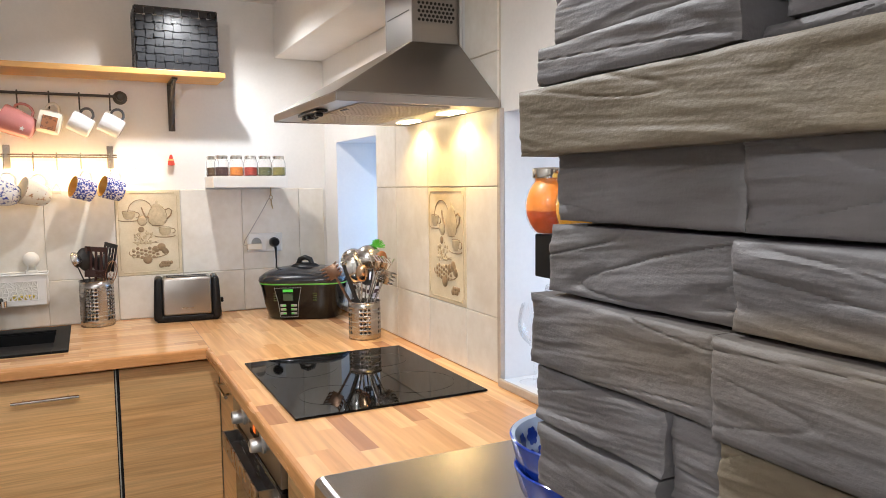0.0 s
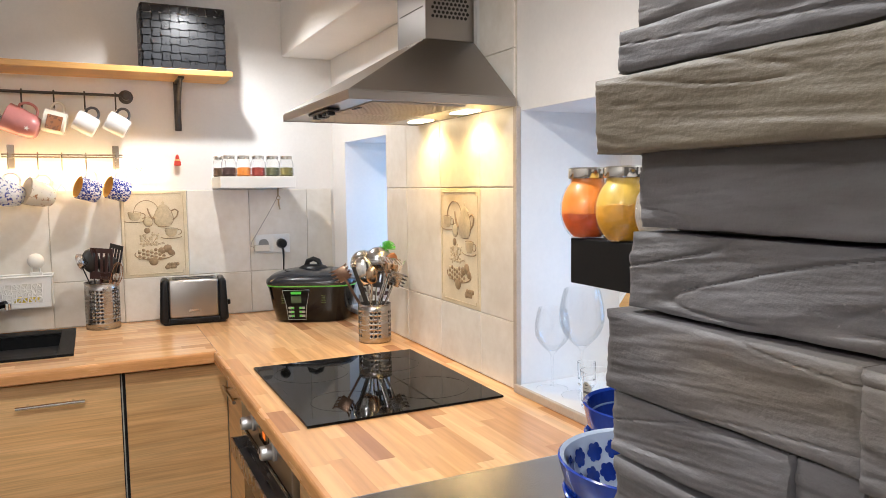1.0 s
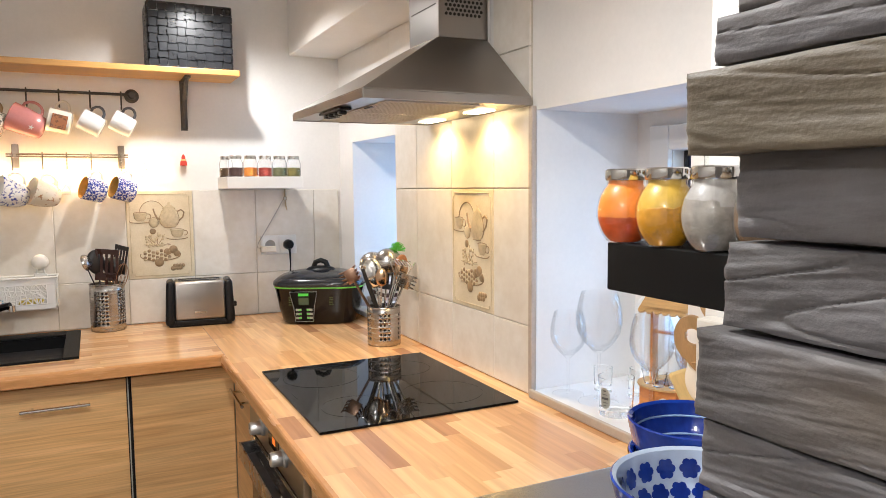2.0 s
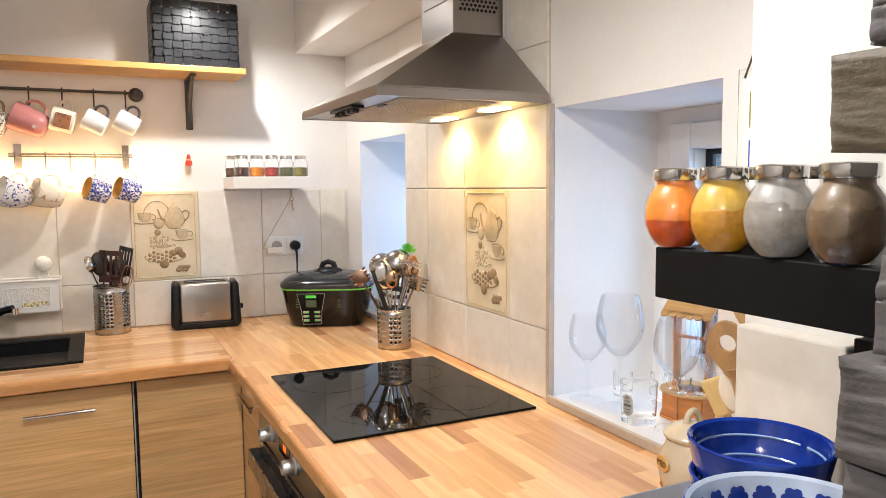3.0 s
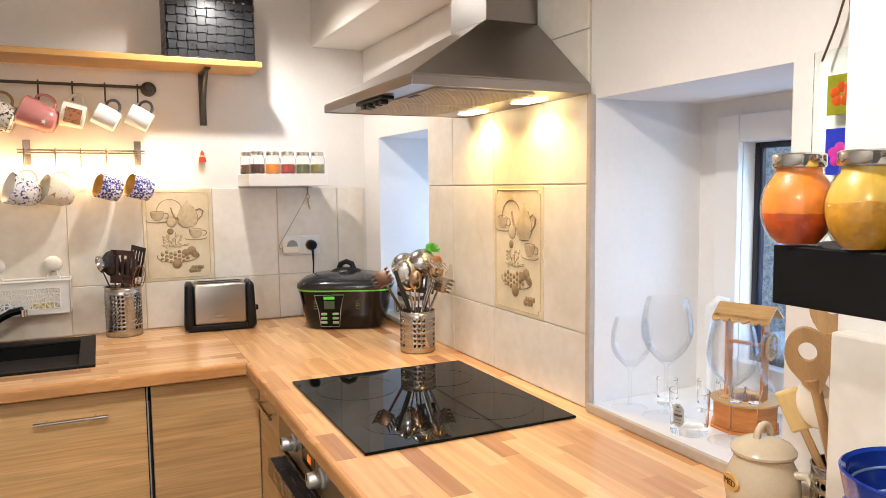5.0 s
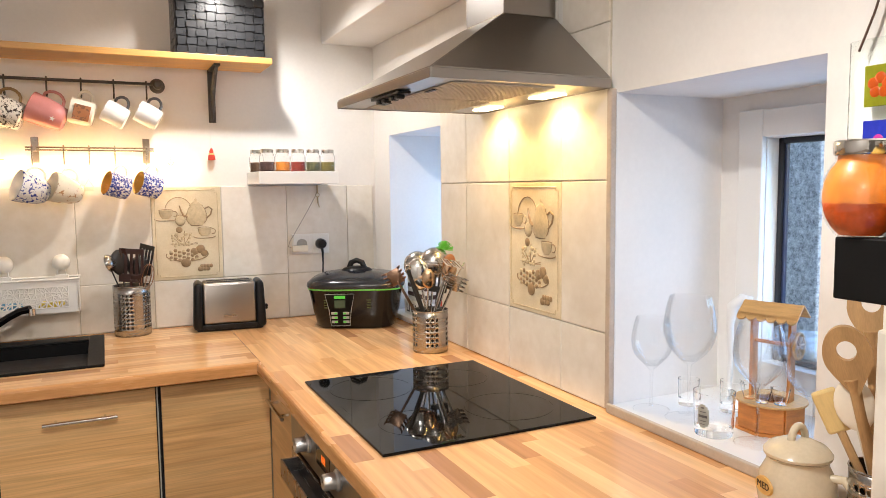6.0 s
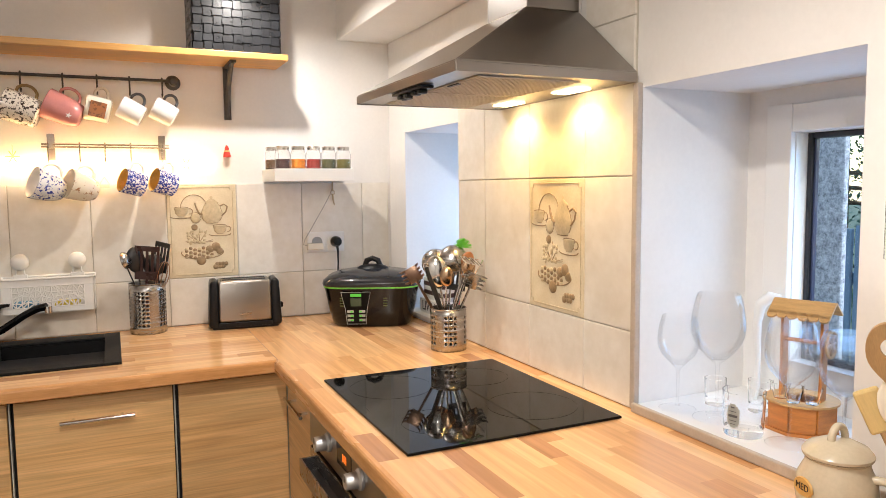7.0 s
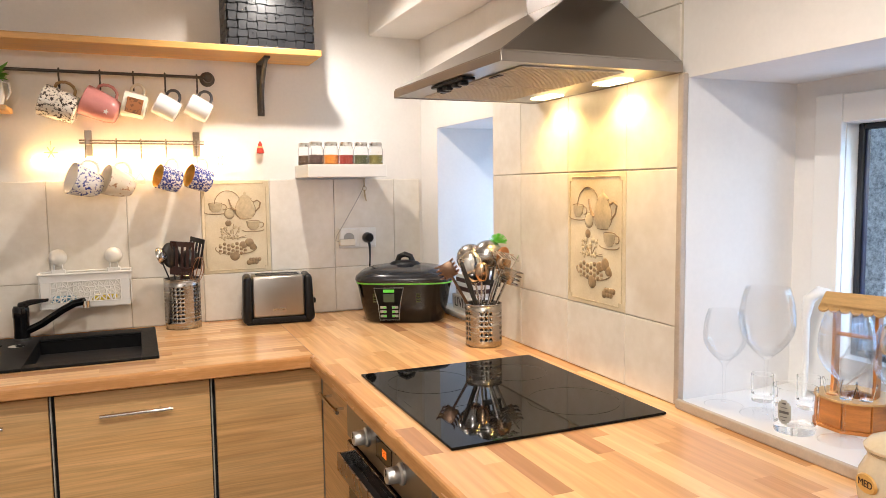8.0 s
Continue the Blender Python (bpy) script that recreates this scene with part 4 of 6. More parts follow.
# little card hanger between the mugs
bm = bmesh.new()
box(bm, -1.098, -1.066, -0.030, -0.027, 1.424, 1.436, 0.001)
tube(bm, [(-1.098, -0.0285, 1.436), (-1.082, -0.0285, 1.462), (-1.066, -0.0285, 1.436)], 0.0015, 6)
tagged(part("hanging_tag", bm, CREAM_IN), "small cream hanging tag between the mugs", "tag")
bm = bmesh.new()
tube(bm, [(-1.42, -0.030, 1.506), (-1.1, -0.031, 1.508), (-0.72, -0.030, 1.506)], 0.005, 8)
tagged(part("rope_light", bm, LED), "warm glowing rope light behind the mugs", "light strip")
for x, z in ((-1.362, 1.533), (-0.802, 1.508)):
    bm = bmesh.new()
    for a in range(0, 360, 60):
        tube(bm, [(0, -0.003, 0), (0.022 * math.cos(radians(a)), -0.006, 0.022 * math.sin(radians(a)))], 0.0018, 6)
    tube(bm, [(0, -0.003, 0), (0, -0.003, 0.040)], 0.0008, 5)
    tagged(part("star_ornament", bm, material("straw_gold", (0.55, 0.42, 0.20), 0.5), m=pose(x, -0.002, z)), "small straw star ornament on the wall", "ornament", group="star ornaments")
st = thing("santa_ornament", "tiny red and white hanging figure ornament", "ornament", pose(-0.655, -0.016, 1.556))
bm = bmesh.new()
lathe(bm, [(0, -0.022), (0.014, -0.020), (0.012, -0.004), (0.007, 0.004), (0.008, 0.012), (0.004, 0.022), (0, 0.026)], 16)
part("body", bm, material("red_felt", (0.55, 0.05, 0.03), 0.8), st, smooth=True)
bm = bmesh.new()
lathe(bm, [(0, -0.002), (0.0105, -0.001), (0.0105, 0.005), (0, 0.006)], 14)
part("band", bm, material("yellow_felt", (0.72, 0.50, 0.20), 0.8), st, smooth=True)
bm = bmesh.new()
tube(bm, [(0, 0, 0.025), (0.001, 0.008, 0.075), (0, 0.012, 0.118)], 0.0006, 5)
part("thread", bm, WHITE_PLASTIC, st)

# ---- things on the pine shelf ----
bk = thing("woven_basket", "black woven strap basket on the pine shelf", "basket", pose(-0.632, -0.108, 1.8985))
BW, BD, BH = 0.150, 0.092, 0.235
STRAP = material("black_strap", (0.016, 0.017, 0.020), 0.3, vary=0.4, scale=20)


def weave(b, u0, u1, h, place, n, m, t=0.0012):
    """Straps over and under each other; place(u, z, off) gives the world point."""
    wv, wh = (u1 - u0) / n, h / m
    for i in range(n):
        for j in range(m):
            over = 1 if (i + j) % 2 else -1
            for kind in ("v", "h"):
                o = over * 0.0038 * (1 if kind == "v" else -1)
                cu, cz = u0 + (i + 0.5) * wv, (j + 0.5) * wh
                du, dz = (0.37 * wv, 0.5 * wh) if kind == "v" else (0.5 * wv, 0.37 * wh)
                q = []
                for off in (o - t, o + t):
                    k = 0.5 if kind == "v" else 1
                    q.append([b.verts.new(place(cu + su * du, cz + sz * dz, off)) for su, sz in ((-1, -1), (1, -1), (1, 1), (-1, 1))])
                for r in range(4):
                    s = (r + 1) % 4
                    b.faces.new((q[0][r], q[0][s], q[1][s], q[1][r]))
                b.faces.new(q[1])
                b.faces.new(list(reversed(q[0])))


for nm, fn, half, n in (("front_weave", lambda u, z, o: (u, -BD - o, z), BW, 9), ("back_weave", lambda u, z, o: (u, BD + o, z), BW, 9), ("side_weave", lambda u, z, o: (BW + o, u, z), BD, 6), ("side_weave", lambda u, z, o: (-BW - o, u, z), BD, 6)):
    bm = bmesh.new()
    weave(bm, -half, half, BH, fn, n, 8)
    part(nm, bm, STRAP, bk)
bm = bmesh.new()
for z in (0.004, BH):
    tube(bm, [(-BW, -BD, z), (BW, -BD, z), (BW, BD, z), (-BW, BD, z)], 0.004, 8, closed=True)
part("wire_frame", bm, DARK_STEEL, bk)
# a solid black block fills the basket behind the weave
bm = bmesh.new()
box(bm, -BW + 0.006, BW - 0.006, -BD + 0.006, BD - 0.006, 0.003, BH - 0.03)
part("lining", bm, BLACK_GAP, bk)

ss = thing("wall_shelf", "short pine shelf with a jug and a plant", "shelf", pose(0, 0, 0))
bm = bmesh.new()
box(bm, -1.80, -1.470, -0.135, -0.002, 1.662, 1.680, 0.0025)
part("board", bm, PINE, ss)
jug = thing("jug", "small white jug on the short pine shelf", "jug", pose(-1.512, -0.075, 1.6805))
bm = bmesh.new()
lathe(bm, [(0, 0), (0.026, 0), (0.034, 0.03), (0.030, 0.065), (0.026, 0.085), (0.024, 0.085), (0.027, 0.06), (0.030, 0.03), (0, 0.004)], 24)
part("body", bm, WHITE_IN, jug, smooth=True)
bm = bmesh.new()
tube(bm, [(0.024, 0, 0.078), (0.044, 0, 0.074), (0.048, 0, 0.045), (0.036, 0, 0.022)], 0.004, 8)
part("handle", bm, WHITE_IN, jug, smooth=True)
bm = bmesh.new()
rnd = random.Random(12)
for i in range(60):
    a, l = rnd.uniform(0, 6.28), rnd.uniform(0.03, 0.075)
    e = Vector((math.cos(a) * l * 0.7, math.sin(a) * l * 0.6, 0.085 + l * rnd.uniform(-0.2, 0.9)))
    tube(bm, [(0, 0, 0.08), e * 0.6 + Vector((0, 0, 0.04)), e], [0.001, 0.006, 0.001], 5, flat=0.2)
tagged(part("plant", bm, material("leaf_green", (0.09, 0.28, 0.03), 0.5, vary=0.3), m=pose(-1.512, -0.075, 1.6805)), "green leafy sprig standing in the white jug", "plant")

# ---- white floating shelf with spice jars ----
sf = thing("floating_shelf", "white floating shelf on the wall over the tiles", "shelf", pose(0, 0, 0))
bm = bmesh.new()
box(bm, -0.522, -0.222, -0.236, -0.0015, 1.440, 1.487, 0.002)
part("board", bm, WHITE_PAINT, sf)
LID = material("tin_lid", (0.62, 0.60, 0.56), 0.25, metal=1.0, vary=0.15, scale=60)


def spice_jar(m, color, label, r=0.0288, h=0.070, fill=0.52):
    j = thing("spice_jar", label, "jar", m, group="spice jars")
    b = bmesh.new()
    lathe(b, [(0, 0), (r * 0.9, 0), (r, 0.006), (r, h * 0.78), (r * 0.82, h), (r * 0.78, h), (r - 0.002, h * 0.77), (r - 0.002, 0.006), (0, 0.003)], 24)
    part("jar_glass", b, GLASS, j, smooth=True).visible_shadow = False
    b = bmesh.new()
    lathe(b, [(0, 0.0035), (r - 0.0035, 0.0045), (r - 0.0030, h * fill), (0, h * fill * 1.06)], 22)
    part("contents", b, material("spice", color, 0.85, vary=0.6, scale=140, fine=400, bump=0.6), j, smooth=True)
    b = bmesh.new()
    lathe(b, [(0, h + 0.0005), (r * 0.84, h + 0.0005), (r * 0.86, h + 0.012), (r * 0.80, h + 0.0145), (0, h + 0.0145)], 24)
    lid = part("lid", b, LID, j, smooth=True)
    return j


for i, (col, what) in enumerate((((0.07, 0.03, 0.025), "dark berries"), ((0.62, 0.20, 0.02), "orange powder"), ((0.30, 0.035, 0.02), "red chilli flakes"), ((0.11, 0.11, 0.045), "dried green herbs"), ((0.20, 0.16, 0.04), "pale green herbs"))):
    spice_jar(pose(-0.476 + 0.0585 * i, -0.165, 1.4872), col, "small glass jar of %s with a tin lid" % what)
spice_jar(pose(-0.500, -0.085, 1.4872), (0.10, 0.05, 0.02), "small glass jar of brown spice at the back", r=0.026)

# cord and key hanging under the shelf, socket, plug and adapter
so = thing("double_socket", "white double wall socket in the tiles", "socket", pose(-0.278, -0.0105, 1.197))
bm = bmesh.new()
box(bm, -0.077, 0.077, -0.010, 0.0, -0.041, 0.041, 0.003)
part("plate", bm, WHITE_PLASTIC, so)
for x in (-0.038, 0.038):
    bm = bmesh.new()
    box(bm, x - 0.034, x + 0.034, -0.0125, -0.0095, -0.036, 0.036, 0.002)
    q = part("frame", bm, WHITE_PLASTIC, so)
    # A flat disc, darker to stand for the shade in the socket's well.
    bm = bmesh.new()
    lathe(bm, [(0.0, 0.0005), (0.021, 0.0005), (0.022, 0.0012), (0.022, 0.0)], 24, pose(x, -0.0125, 0, 90, 0, 0))
    part("well", bm, material("socket_shadow", (0.30, 0.29, 0.27), 0.6), q)
pl = thing("plug", "black mains plug with its cable", "plug", pose(-0.238, -0.024, 1.197))
bm = bmesh.new()
lathe(bm, [(0, 0.030), (0.016, 0.028), (0.021, 0.016), (0.021, 0.0), (0, 0)], 22, pose(0, 0, 0, 90, 0, 0))
part("head", bm, BLACK_PLASTIC, pl, smooth=True)
bm = bmesh.new()
tube(bm, [(0, -0.016, -0.014), (0.002, -0.020, -0.035), (0.003, -0.018, -0.08), (0.001, -0.012, -0.16), (0.004, -0.004, -0.25), (0.012, -0.004, -0.292)], [0.006, 0.005, 0.0032, 0.0032, 0.0032, 0.0032], 8)
part("cable", bm, BLACK_PLASTIC, pl, smooth=True)
ad = thing("adapter", "small white charger plugged into the socket", "charger", pose(-0.322, -0.0235, 1.180))
bm = bmesh.new()
box(bm, -0.038, 0.026, -0.026, 0.0, -0.012, 0.014, 0.003)
part("case", bm, CREAM_IN, ad)
bm = bmesh.new()
tube(bm, [(-0.036, -0.012, 0.004), (-0.052, -0.012, 0.010), (-0.046, -0.010, 0.030), (-0.02, -0.008, 0.07), (0.030, -0.004, 0.150), (0.068, 0.004, 0.212), (0.080, 0.006, 0.248)], 0.0013, 6)
part("wire", bm, material("grey_wire", (0.30, 0.28, 0.25), 0.5), ad)
bm = bmesh.new()
tube(bm, [(-0.245, -0.018, 1.438), (-0.246, -0.018, 1.420), (-0.245, -0.018, 1.405)], 0.003, 8)
tube(bm, arc((-0.245, -0.018, 1.396), 0.008, 0, 350, 16), 0.0015, 6)
tube(bm, [(-0.245, -0.018, 1.388), (-0.243, -0.018, 1.365), (-0.238, -0.018, 1.345)], [0.004, 0.005, 0.003], 8, flat=0.5)
tagged(part("key_fob", bm, material("tan_cord", (0.42, 0.32, 0.18), 0.7)), "small tan cord fob under the white shelf", "key fob")

# ---- toaster ----
to = thing("toaster", "two-slot toaster in brushed steel with black ends", "toaster", pose(-0.625, -0.112, 0.9005, 0, 0, -5))
bm = bmesh.new()
box(bm, -0.120, 0.120, -0.066, 0.066, 0.0, 0.026, 0.008, 3)
part("base", bm, BLACK_PLASTIC, to)
for s in (-1, 1):
    bm = bmesh.new()
    box(bm, min(s * 0.094, s * 0.132), max(s * 0.094, s * 0.132), -0.073, 0.073, 0.006, 0.180, 0.016, 4)
    for v in bm.verts:
        k = (v.co.z - 0.006) / 0.174
        v.co.x -= s * 0.008 * k * (abs(v.co.x) - 0.094) / 0.038
        v.co.y *= 1 - 0.14 * k
    part("end_cap", bm, BLACK_PLASTIC, to, smooth=True)
bm = bmesh.new()
box(bm, -0.0945, 0.0945, -0.0715, 0.0715, 0.0265, 0.1785, 0.010, 4)
for v in bm.verts:
    v.co.y *= 1 - 0.14 * (v.co.z - 0.006) / 0.174
shell = part("shell", bm, STEEL_H, to, "brushed steel shell", smooth=True)
bm = bmesh.new()
box(bm, -0.0940, 0.0940, -0.070, 0.070, 0.008, 0.026, 0.003)
part("kick_strip", bm, BLACK_PLASTIC, to)
# dark plates put the shade of the two slots into colour
for s in (-1, 1):
    bm = bmesh.new()
    box(bm, -0.078, 0.078, s * 0.026 - 0.013, s * 0.026 + 0.013, 0.1780, 0.1797, 0.0005)
    part("slot", bm, BLACK_GAP, shell)
bm = bmesh.new()
box(bm, -0.022, 0.022, -0.0700, -0.0670, 0.052, 0.060, 0.0003)
part("badge", bm, STEEL, shell)
bm = bmesh.new()
box(bm, 0.126, 0.143, -0.012, 0.012, 0.062, 0.082, 0.004)
part("lever", bm, BLACK_PLASTIC, to)

# ---- multi-cooker ----
mc = thing("multi_cooker", "black multi-cooker with a lime green seam and display", "cooker", pose(-0.167, -0.27, 0.9005, 0, 0, -25) @ Matrix.Diagonal((1.10, 1.06, 1.04, 1)))


def oval(b, profile, seg=56, n=3.2):
    """A rounded-square body from (half width, half depth, height) rings."""
    rings = []
    for a, d, z in profile:
        ring = []
        for i in range(seg):
            t = 2 * math.pi * i / seg
            c, s = math.cos(t), math.sin(t)
            ring.append(b.verts.new((a * math.copysign(abs(c) ** (2 / n), c), d * math.copysign(abs(s) ** (2 / n), s), z)))
        rings.append(ring)
    for p0, p1 in zip(rings, rings[1:]):
        for i in range(seg):
            j = (i + 1) % seg
            b.faces.new((p0[i], p0[j], p1[j], p1[i]))
    b.faces.new(list(reversed(rings[0])))
    b.faces.new(rings[-1])


bm = bmesh.new()
oval(bm, [(0.124, 0.098, 0.0), (0.134, 0.107, 0.008), (0.147, 0.117, 0.06), (0.158, 0.126, 0.125), (0.162, 0.129, 0.140)], n=4.2)
body = part("body", bm, BLACK_GLOSS, mc, smooth=True)
bm = bmesh.new()
oval(bm, [(0.1635, 0.1305, 0.1405), (0.1642, 0.1312, 0.1430), (0.1635, 0.1305, 0.1455)], n=4.2)
part("seam", bm, GREEN, mc, "lime green seam", smooth=True)
bm = bmesh.new()
oval(bm, [(0.165, 0.132, 0.146), (0.168, 0.135, 0.152), (0.166, 0.133, 0.164), (0.150, 0.120, 0.178), (0.118, 0.094, 0.190), (0.070, 0.056, 0.199), (0.02, 0.016, 0.202)], n=4.0)
lid = part("lid", bm, material("smoky_lid", (0.02, 0.022, 0.028), 0.16, vary=0.3), mc, smooth=True)
bm = bmesh.new()
oval(bm, [(0.056, 0.034, 0.199), (0.046, 0.028, 0.208), (0.028, 0.018, 0.214)], n=2.2)
tube(bm, [(-0.026, 0, 0.208), (-0.019, 0, 0.228), (0.0, 0, 0.236), (0.019, 0, 0.228), (0.026, 0, 0.208)], 0.010, 10)
part("knob", bm, BLACK_PLASTIC, lid, smooth=True)
# control panel lies on the sloping front
pm = pose(-0.045, -0.1195, 0.070, 9, 0, 0) @ Matrix.Diagonal((1.22, 1, 1.18, 1))
bm = bmesh.new()
vs = [(-0.040, 0.052), (0.040, 0.052), (0.030, 0.0), (0.026, -0.048), (-0.026, -0.048), (-0.030, 0.0)]
f = bm.faces.new([bm.verts.new((x, 0, z)) for x, z in vs])
bmesh.ops.solidify(bm, geom=[f], thickness=0.004)
cp = part("control_panel", bm, BLACK_PLASTIC, mc, m=pm)
bm = bmesh.new()
tube(bm, [(x, -0.0045, z) for x, z in vs], 0.0010, 5, closed=True)
part("outline", bm, material("grey_print", (0.4, 0.4, 0.4), 0.5), cp)
bm = bmesh.new()
box(bm, -0.015, 0.015, -0.0065, -0.0042, 0.038, 0.047, 0.0008)
part("badge", bm, GREEN_PRINT, cp)
bm = bmesh.new()
box(bm, -0.015, 0.015, -0.0065, -0.0042, 0.008, 0.033, 0.0008)
part("display", bm, material("lcd_green", (0.05, 0.09, 0.06), 0.2), cp)
for i in range(3):
    for s in (-1, 1):
        bm = bmesh.new()
        box(bm, s * 0.016 - 0.0085, s * 0.016 + 0.0085, -0.0065, -0.0042, -0.012 - 0.0135 * i, -0.004 - 0.0135 * i, 0.001)
        b2 = part("button", bm, material("grey_button", (0.42, 0.42, 0.40), 0.4), cp)
        bm = bmesh.new()
        box(bm, s * 0.012 - 0.004, s * 0.012 + 0.004, -0.0072, -0.0066, -0.0105 - 0.0135 * i, -0.006 - 0.0135 * i)
        part("print", bm, GREEN_PRINT, b2)
for s, x in ((-1, -0.092), (1, 0.052)):
    bm = bmesh.new()
    for i in range(4):
        box(bm, x - 0.007, x + 0.007, -0.1235, -0.1195, 0.078 + i * 0.009, 0.0805 + i * 0.009)
    part("printed_marks", bm, material("olive_print", (0.10, 0.12, 0.02), 0.5), body)


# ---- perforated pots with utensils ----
# Dark steel for the pots' insides, with the shade there put into its colour.
INNER_SHADE = material("shaded_inner_steel", (0.06, 0.052, 0.045), 0.6, metal=0.6, vary=0.4, scale=40)


def perforated_pot(m, r, h, rows, label):
    """A steel pot with groups of three columns of round holes."""
    p = thing("utensil_pot", label, "utensil holder", m, group="utensil pots")
    b = bmesh.new()
    cols = 25
    z0, z1 = 0.14 * h, 0.86 * h
    dz = (z1 - z0) / rows

    def P(u, z):
        a = 2 * math.pi * u / cols
        return b.verts.new((r * math.cos(a), r * math.sin(a), z))

    def quad(u0, u1, za, zb):
        b.faces.new((P(u0, za), P(u1, za), P(u1, zb), P(u0, zb)))

    for u in range(cols):
        quad(u, u + 1, 0.0, z0)
        quad(u, u + 1, z1, h)
        for j in range(rows):
            za, zb = z0 + j * dz, z0 + (j + 1) * dz
            if u % 5 in (1, 2, 3):
                out = [P(u, za), P(u + 0.5, za), P(u + 1, za), P(u + 1, za + dz / 2), P(u + 1, zb), P(u + 0.5, zb), P(u, zb), P(u, za + dz / 2)]
                hole, hu = 0.0050, 0.0050 / (2 * math.pi * r / cols)
                inn = [P(u + 0.5 + hu * math.cos(radians(a)), za + dz / 2 + hole * math.sin(radians(a))) for a in (225, 270, 315, 0, 45, 90, 135, 180)]
                for k in range(8):
                    q = (k + 1) % 8
                    b.faces.new((out[k], out[q], inn[q], inn[k]))
            else:
                quad(u, u + 1, za, zb)
    bmesh.ops.remove_doubles(b, verts=b.verts, dist=1e-5)
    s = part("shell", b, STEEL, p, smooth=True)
    # inner faces take the shade-darkened steel
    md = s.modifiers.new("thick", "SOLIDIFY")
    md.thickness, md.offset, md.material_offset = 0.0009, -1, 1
    s.data.materials.append(INNER_SHADE)
    b = bmesh.new()
    lathe(b, [(0, 0.0), (r - 0.001, 0.0), (r - 0.001, 0.002), (0, 0.002)], 36)
    part("base", b, STEEL, p)
    b = bmesh.new()
    tube(b, [(r * math.cos(2 * math.pi * i / 48), r * math.sin(2 * math.pi * i / 48), h) for i in range(48)], 0.0014, 6, closed=True)
    part("rim", b, STEEL, p, smooth=True)
    return p


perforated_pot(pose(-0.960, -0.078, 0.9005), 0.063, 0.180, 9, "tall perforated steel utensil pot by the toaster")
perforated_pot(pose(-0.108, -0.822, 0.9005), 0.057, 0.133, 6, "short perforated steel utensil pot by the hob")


def utensil(kind, label, pot, foot, top, mat, head_mat=None, size=1.0, spin=0.0):
    """A handled tool standing in a pot, from its foot to the middle of its head."""
    a, t = Vector(pot) + Vector(foot), Vector(pot) + Vector(top)
    d = (t - a)
    ln = d.length
    z = d.normalized()
    face = Matrix.Rotation(radians(spin), 4, "Z") @ Vector((-0.45, -0.89, 0))
    y = (face - z * face.dot(z)).normalized() * -1
    x = y.cross(z)
    m = Matrix((x, y, z)).transposed().to_4x4()
    m.translation = a
    u = thing(kind, label, "kitchen utensil", m, group="utensils in the pots")
    b = bmesh.new()
    s = size
    if kind == "ladle" or kind == "serving_spoon":
        tube(b, [(0, 0, 0), (0, 0, ln * 0.55), (0, 0, ln - 0.03 * s)], [0.006, 0.0045, 0.004], 8, flat=0.5)
        part("handle", b, mat, u, smooth=True)
        b = bmesh.new()
        R = (0.040 if kind == "ladle" else 0.026) * s
        k = 1.0 if kind == "ladle" else 1.45
        prof = [(R * math.sin(radians(q)), -R * math.cos(radians(q)) * (0.75 if kind == "ladle" else 0.4)) for q in range(0, 91, 10)]
        lathe(b, [(max(r, 1e-7) if r > 1e-6 else 0.0, zz) for r, zz in prof] + [(r * 0.95, zz + 0.0015) for r, zz in reversed(prof)], 24, Matrix.Translation((0, 0.0, ln)) @ Matrix.Rotation(radians(-90), 4, "X") @ Matrix.Diagonal((1, k, 1, 1)))
        part("bowl", b, head_mat or mat, u, smooth=True)
    elif kind == "spatula":
        tube(b, [(0, 0, 0), (0, 0, ln * 0.6), (0, 0, ln - 0.04 * s)], [0.007, 0.006, 0.005], 8, flat=0.5)
        part("handle", b, mat, u, smooth=True)
        b = bmesh.new()
        w = 0.033 * s
        xs_ = [-w + k * 2 * w / 9 for k in range(10)]
        zs_ = [ln - 0.048 * s, ln - 0.026 * s, ln + 0.028 * s, ln + 0.042 * s]
        for k in range(9):
            for j in range(3):
                if j == 1 and k % 2 == 1:
                    continue
                b.faces.new([b.verts.new((xx, 0, zz)) for xx, zz in ((xs_[k], zs_[j]), (xs_[k + 1], zs_[j]), (xs_[k + 1], zs_[j + 1]), (xs_[k], zs_[j + 1]))])
        bmesh.ops.remove_doubles(b, verts=b.verts, dist=1e-5)
        bmesh.ops.solidify(b, geom=b.faces[:], thickness=0.0032)
        part("blade", b, head_mat or mat, u)
    elif kind == "whisk":
        tube(b, [(0, 0, 0), (0, 0, ln * 0.7)], 0.006, 8)
        part("handle", b, mat, u, smooth=True)
        b = bmesh.new()
        for q in range(5):
            g = radians(q * 36)
            pts = [(0.024 * s * math.sin(radians(v)) * math.cos(g), 0.024 * s * math.sin(radians(v)) * math.sin(g), ln * 0.7 + (ln * 0.3 + 0.03) * (1 - math.cos(radians(v))) / 2 * (2 if False else 1)) for v in range(0, 181, 15)]
            tube(b, pts, 0.0011, 5)
            tube(b, [(-px, -py, pz) for px, py, pz in pts], 0.0011, 5)
        part("wires", b, head_mat or mat, u, smooth=True)
    elif kind == "pasta_fork":
        tube(b, [(0, 0, 0), (0, 0, ln - 0.02)], [0.007, 0.005], 8, flat=0.6)
        part("handle", b, mat, u, smooth=True)
        b = bmesh.new()
        box(b, -0.022, 0.022, -0.002, 0.002, ln - 0.03, ln + 0.02, 0.0015)
        head = part("head", b, head_mat or mat, u, smooth=True)
        for i in range(4):
            for q in (-1, 1):
                zz = ln - 0.022 + i * 0.013
                b = bmesh.new()
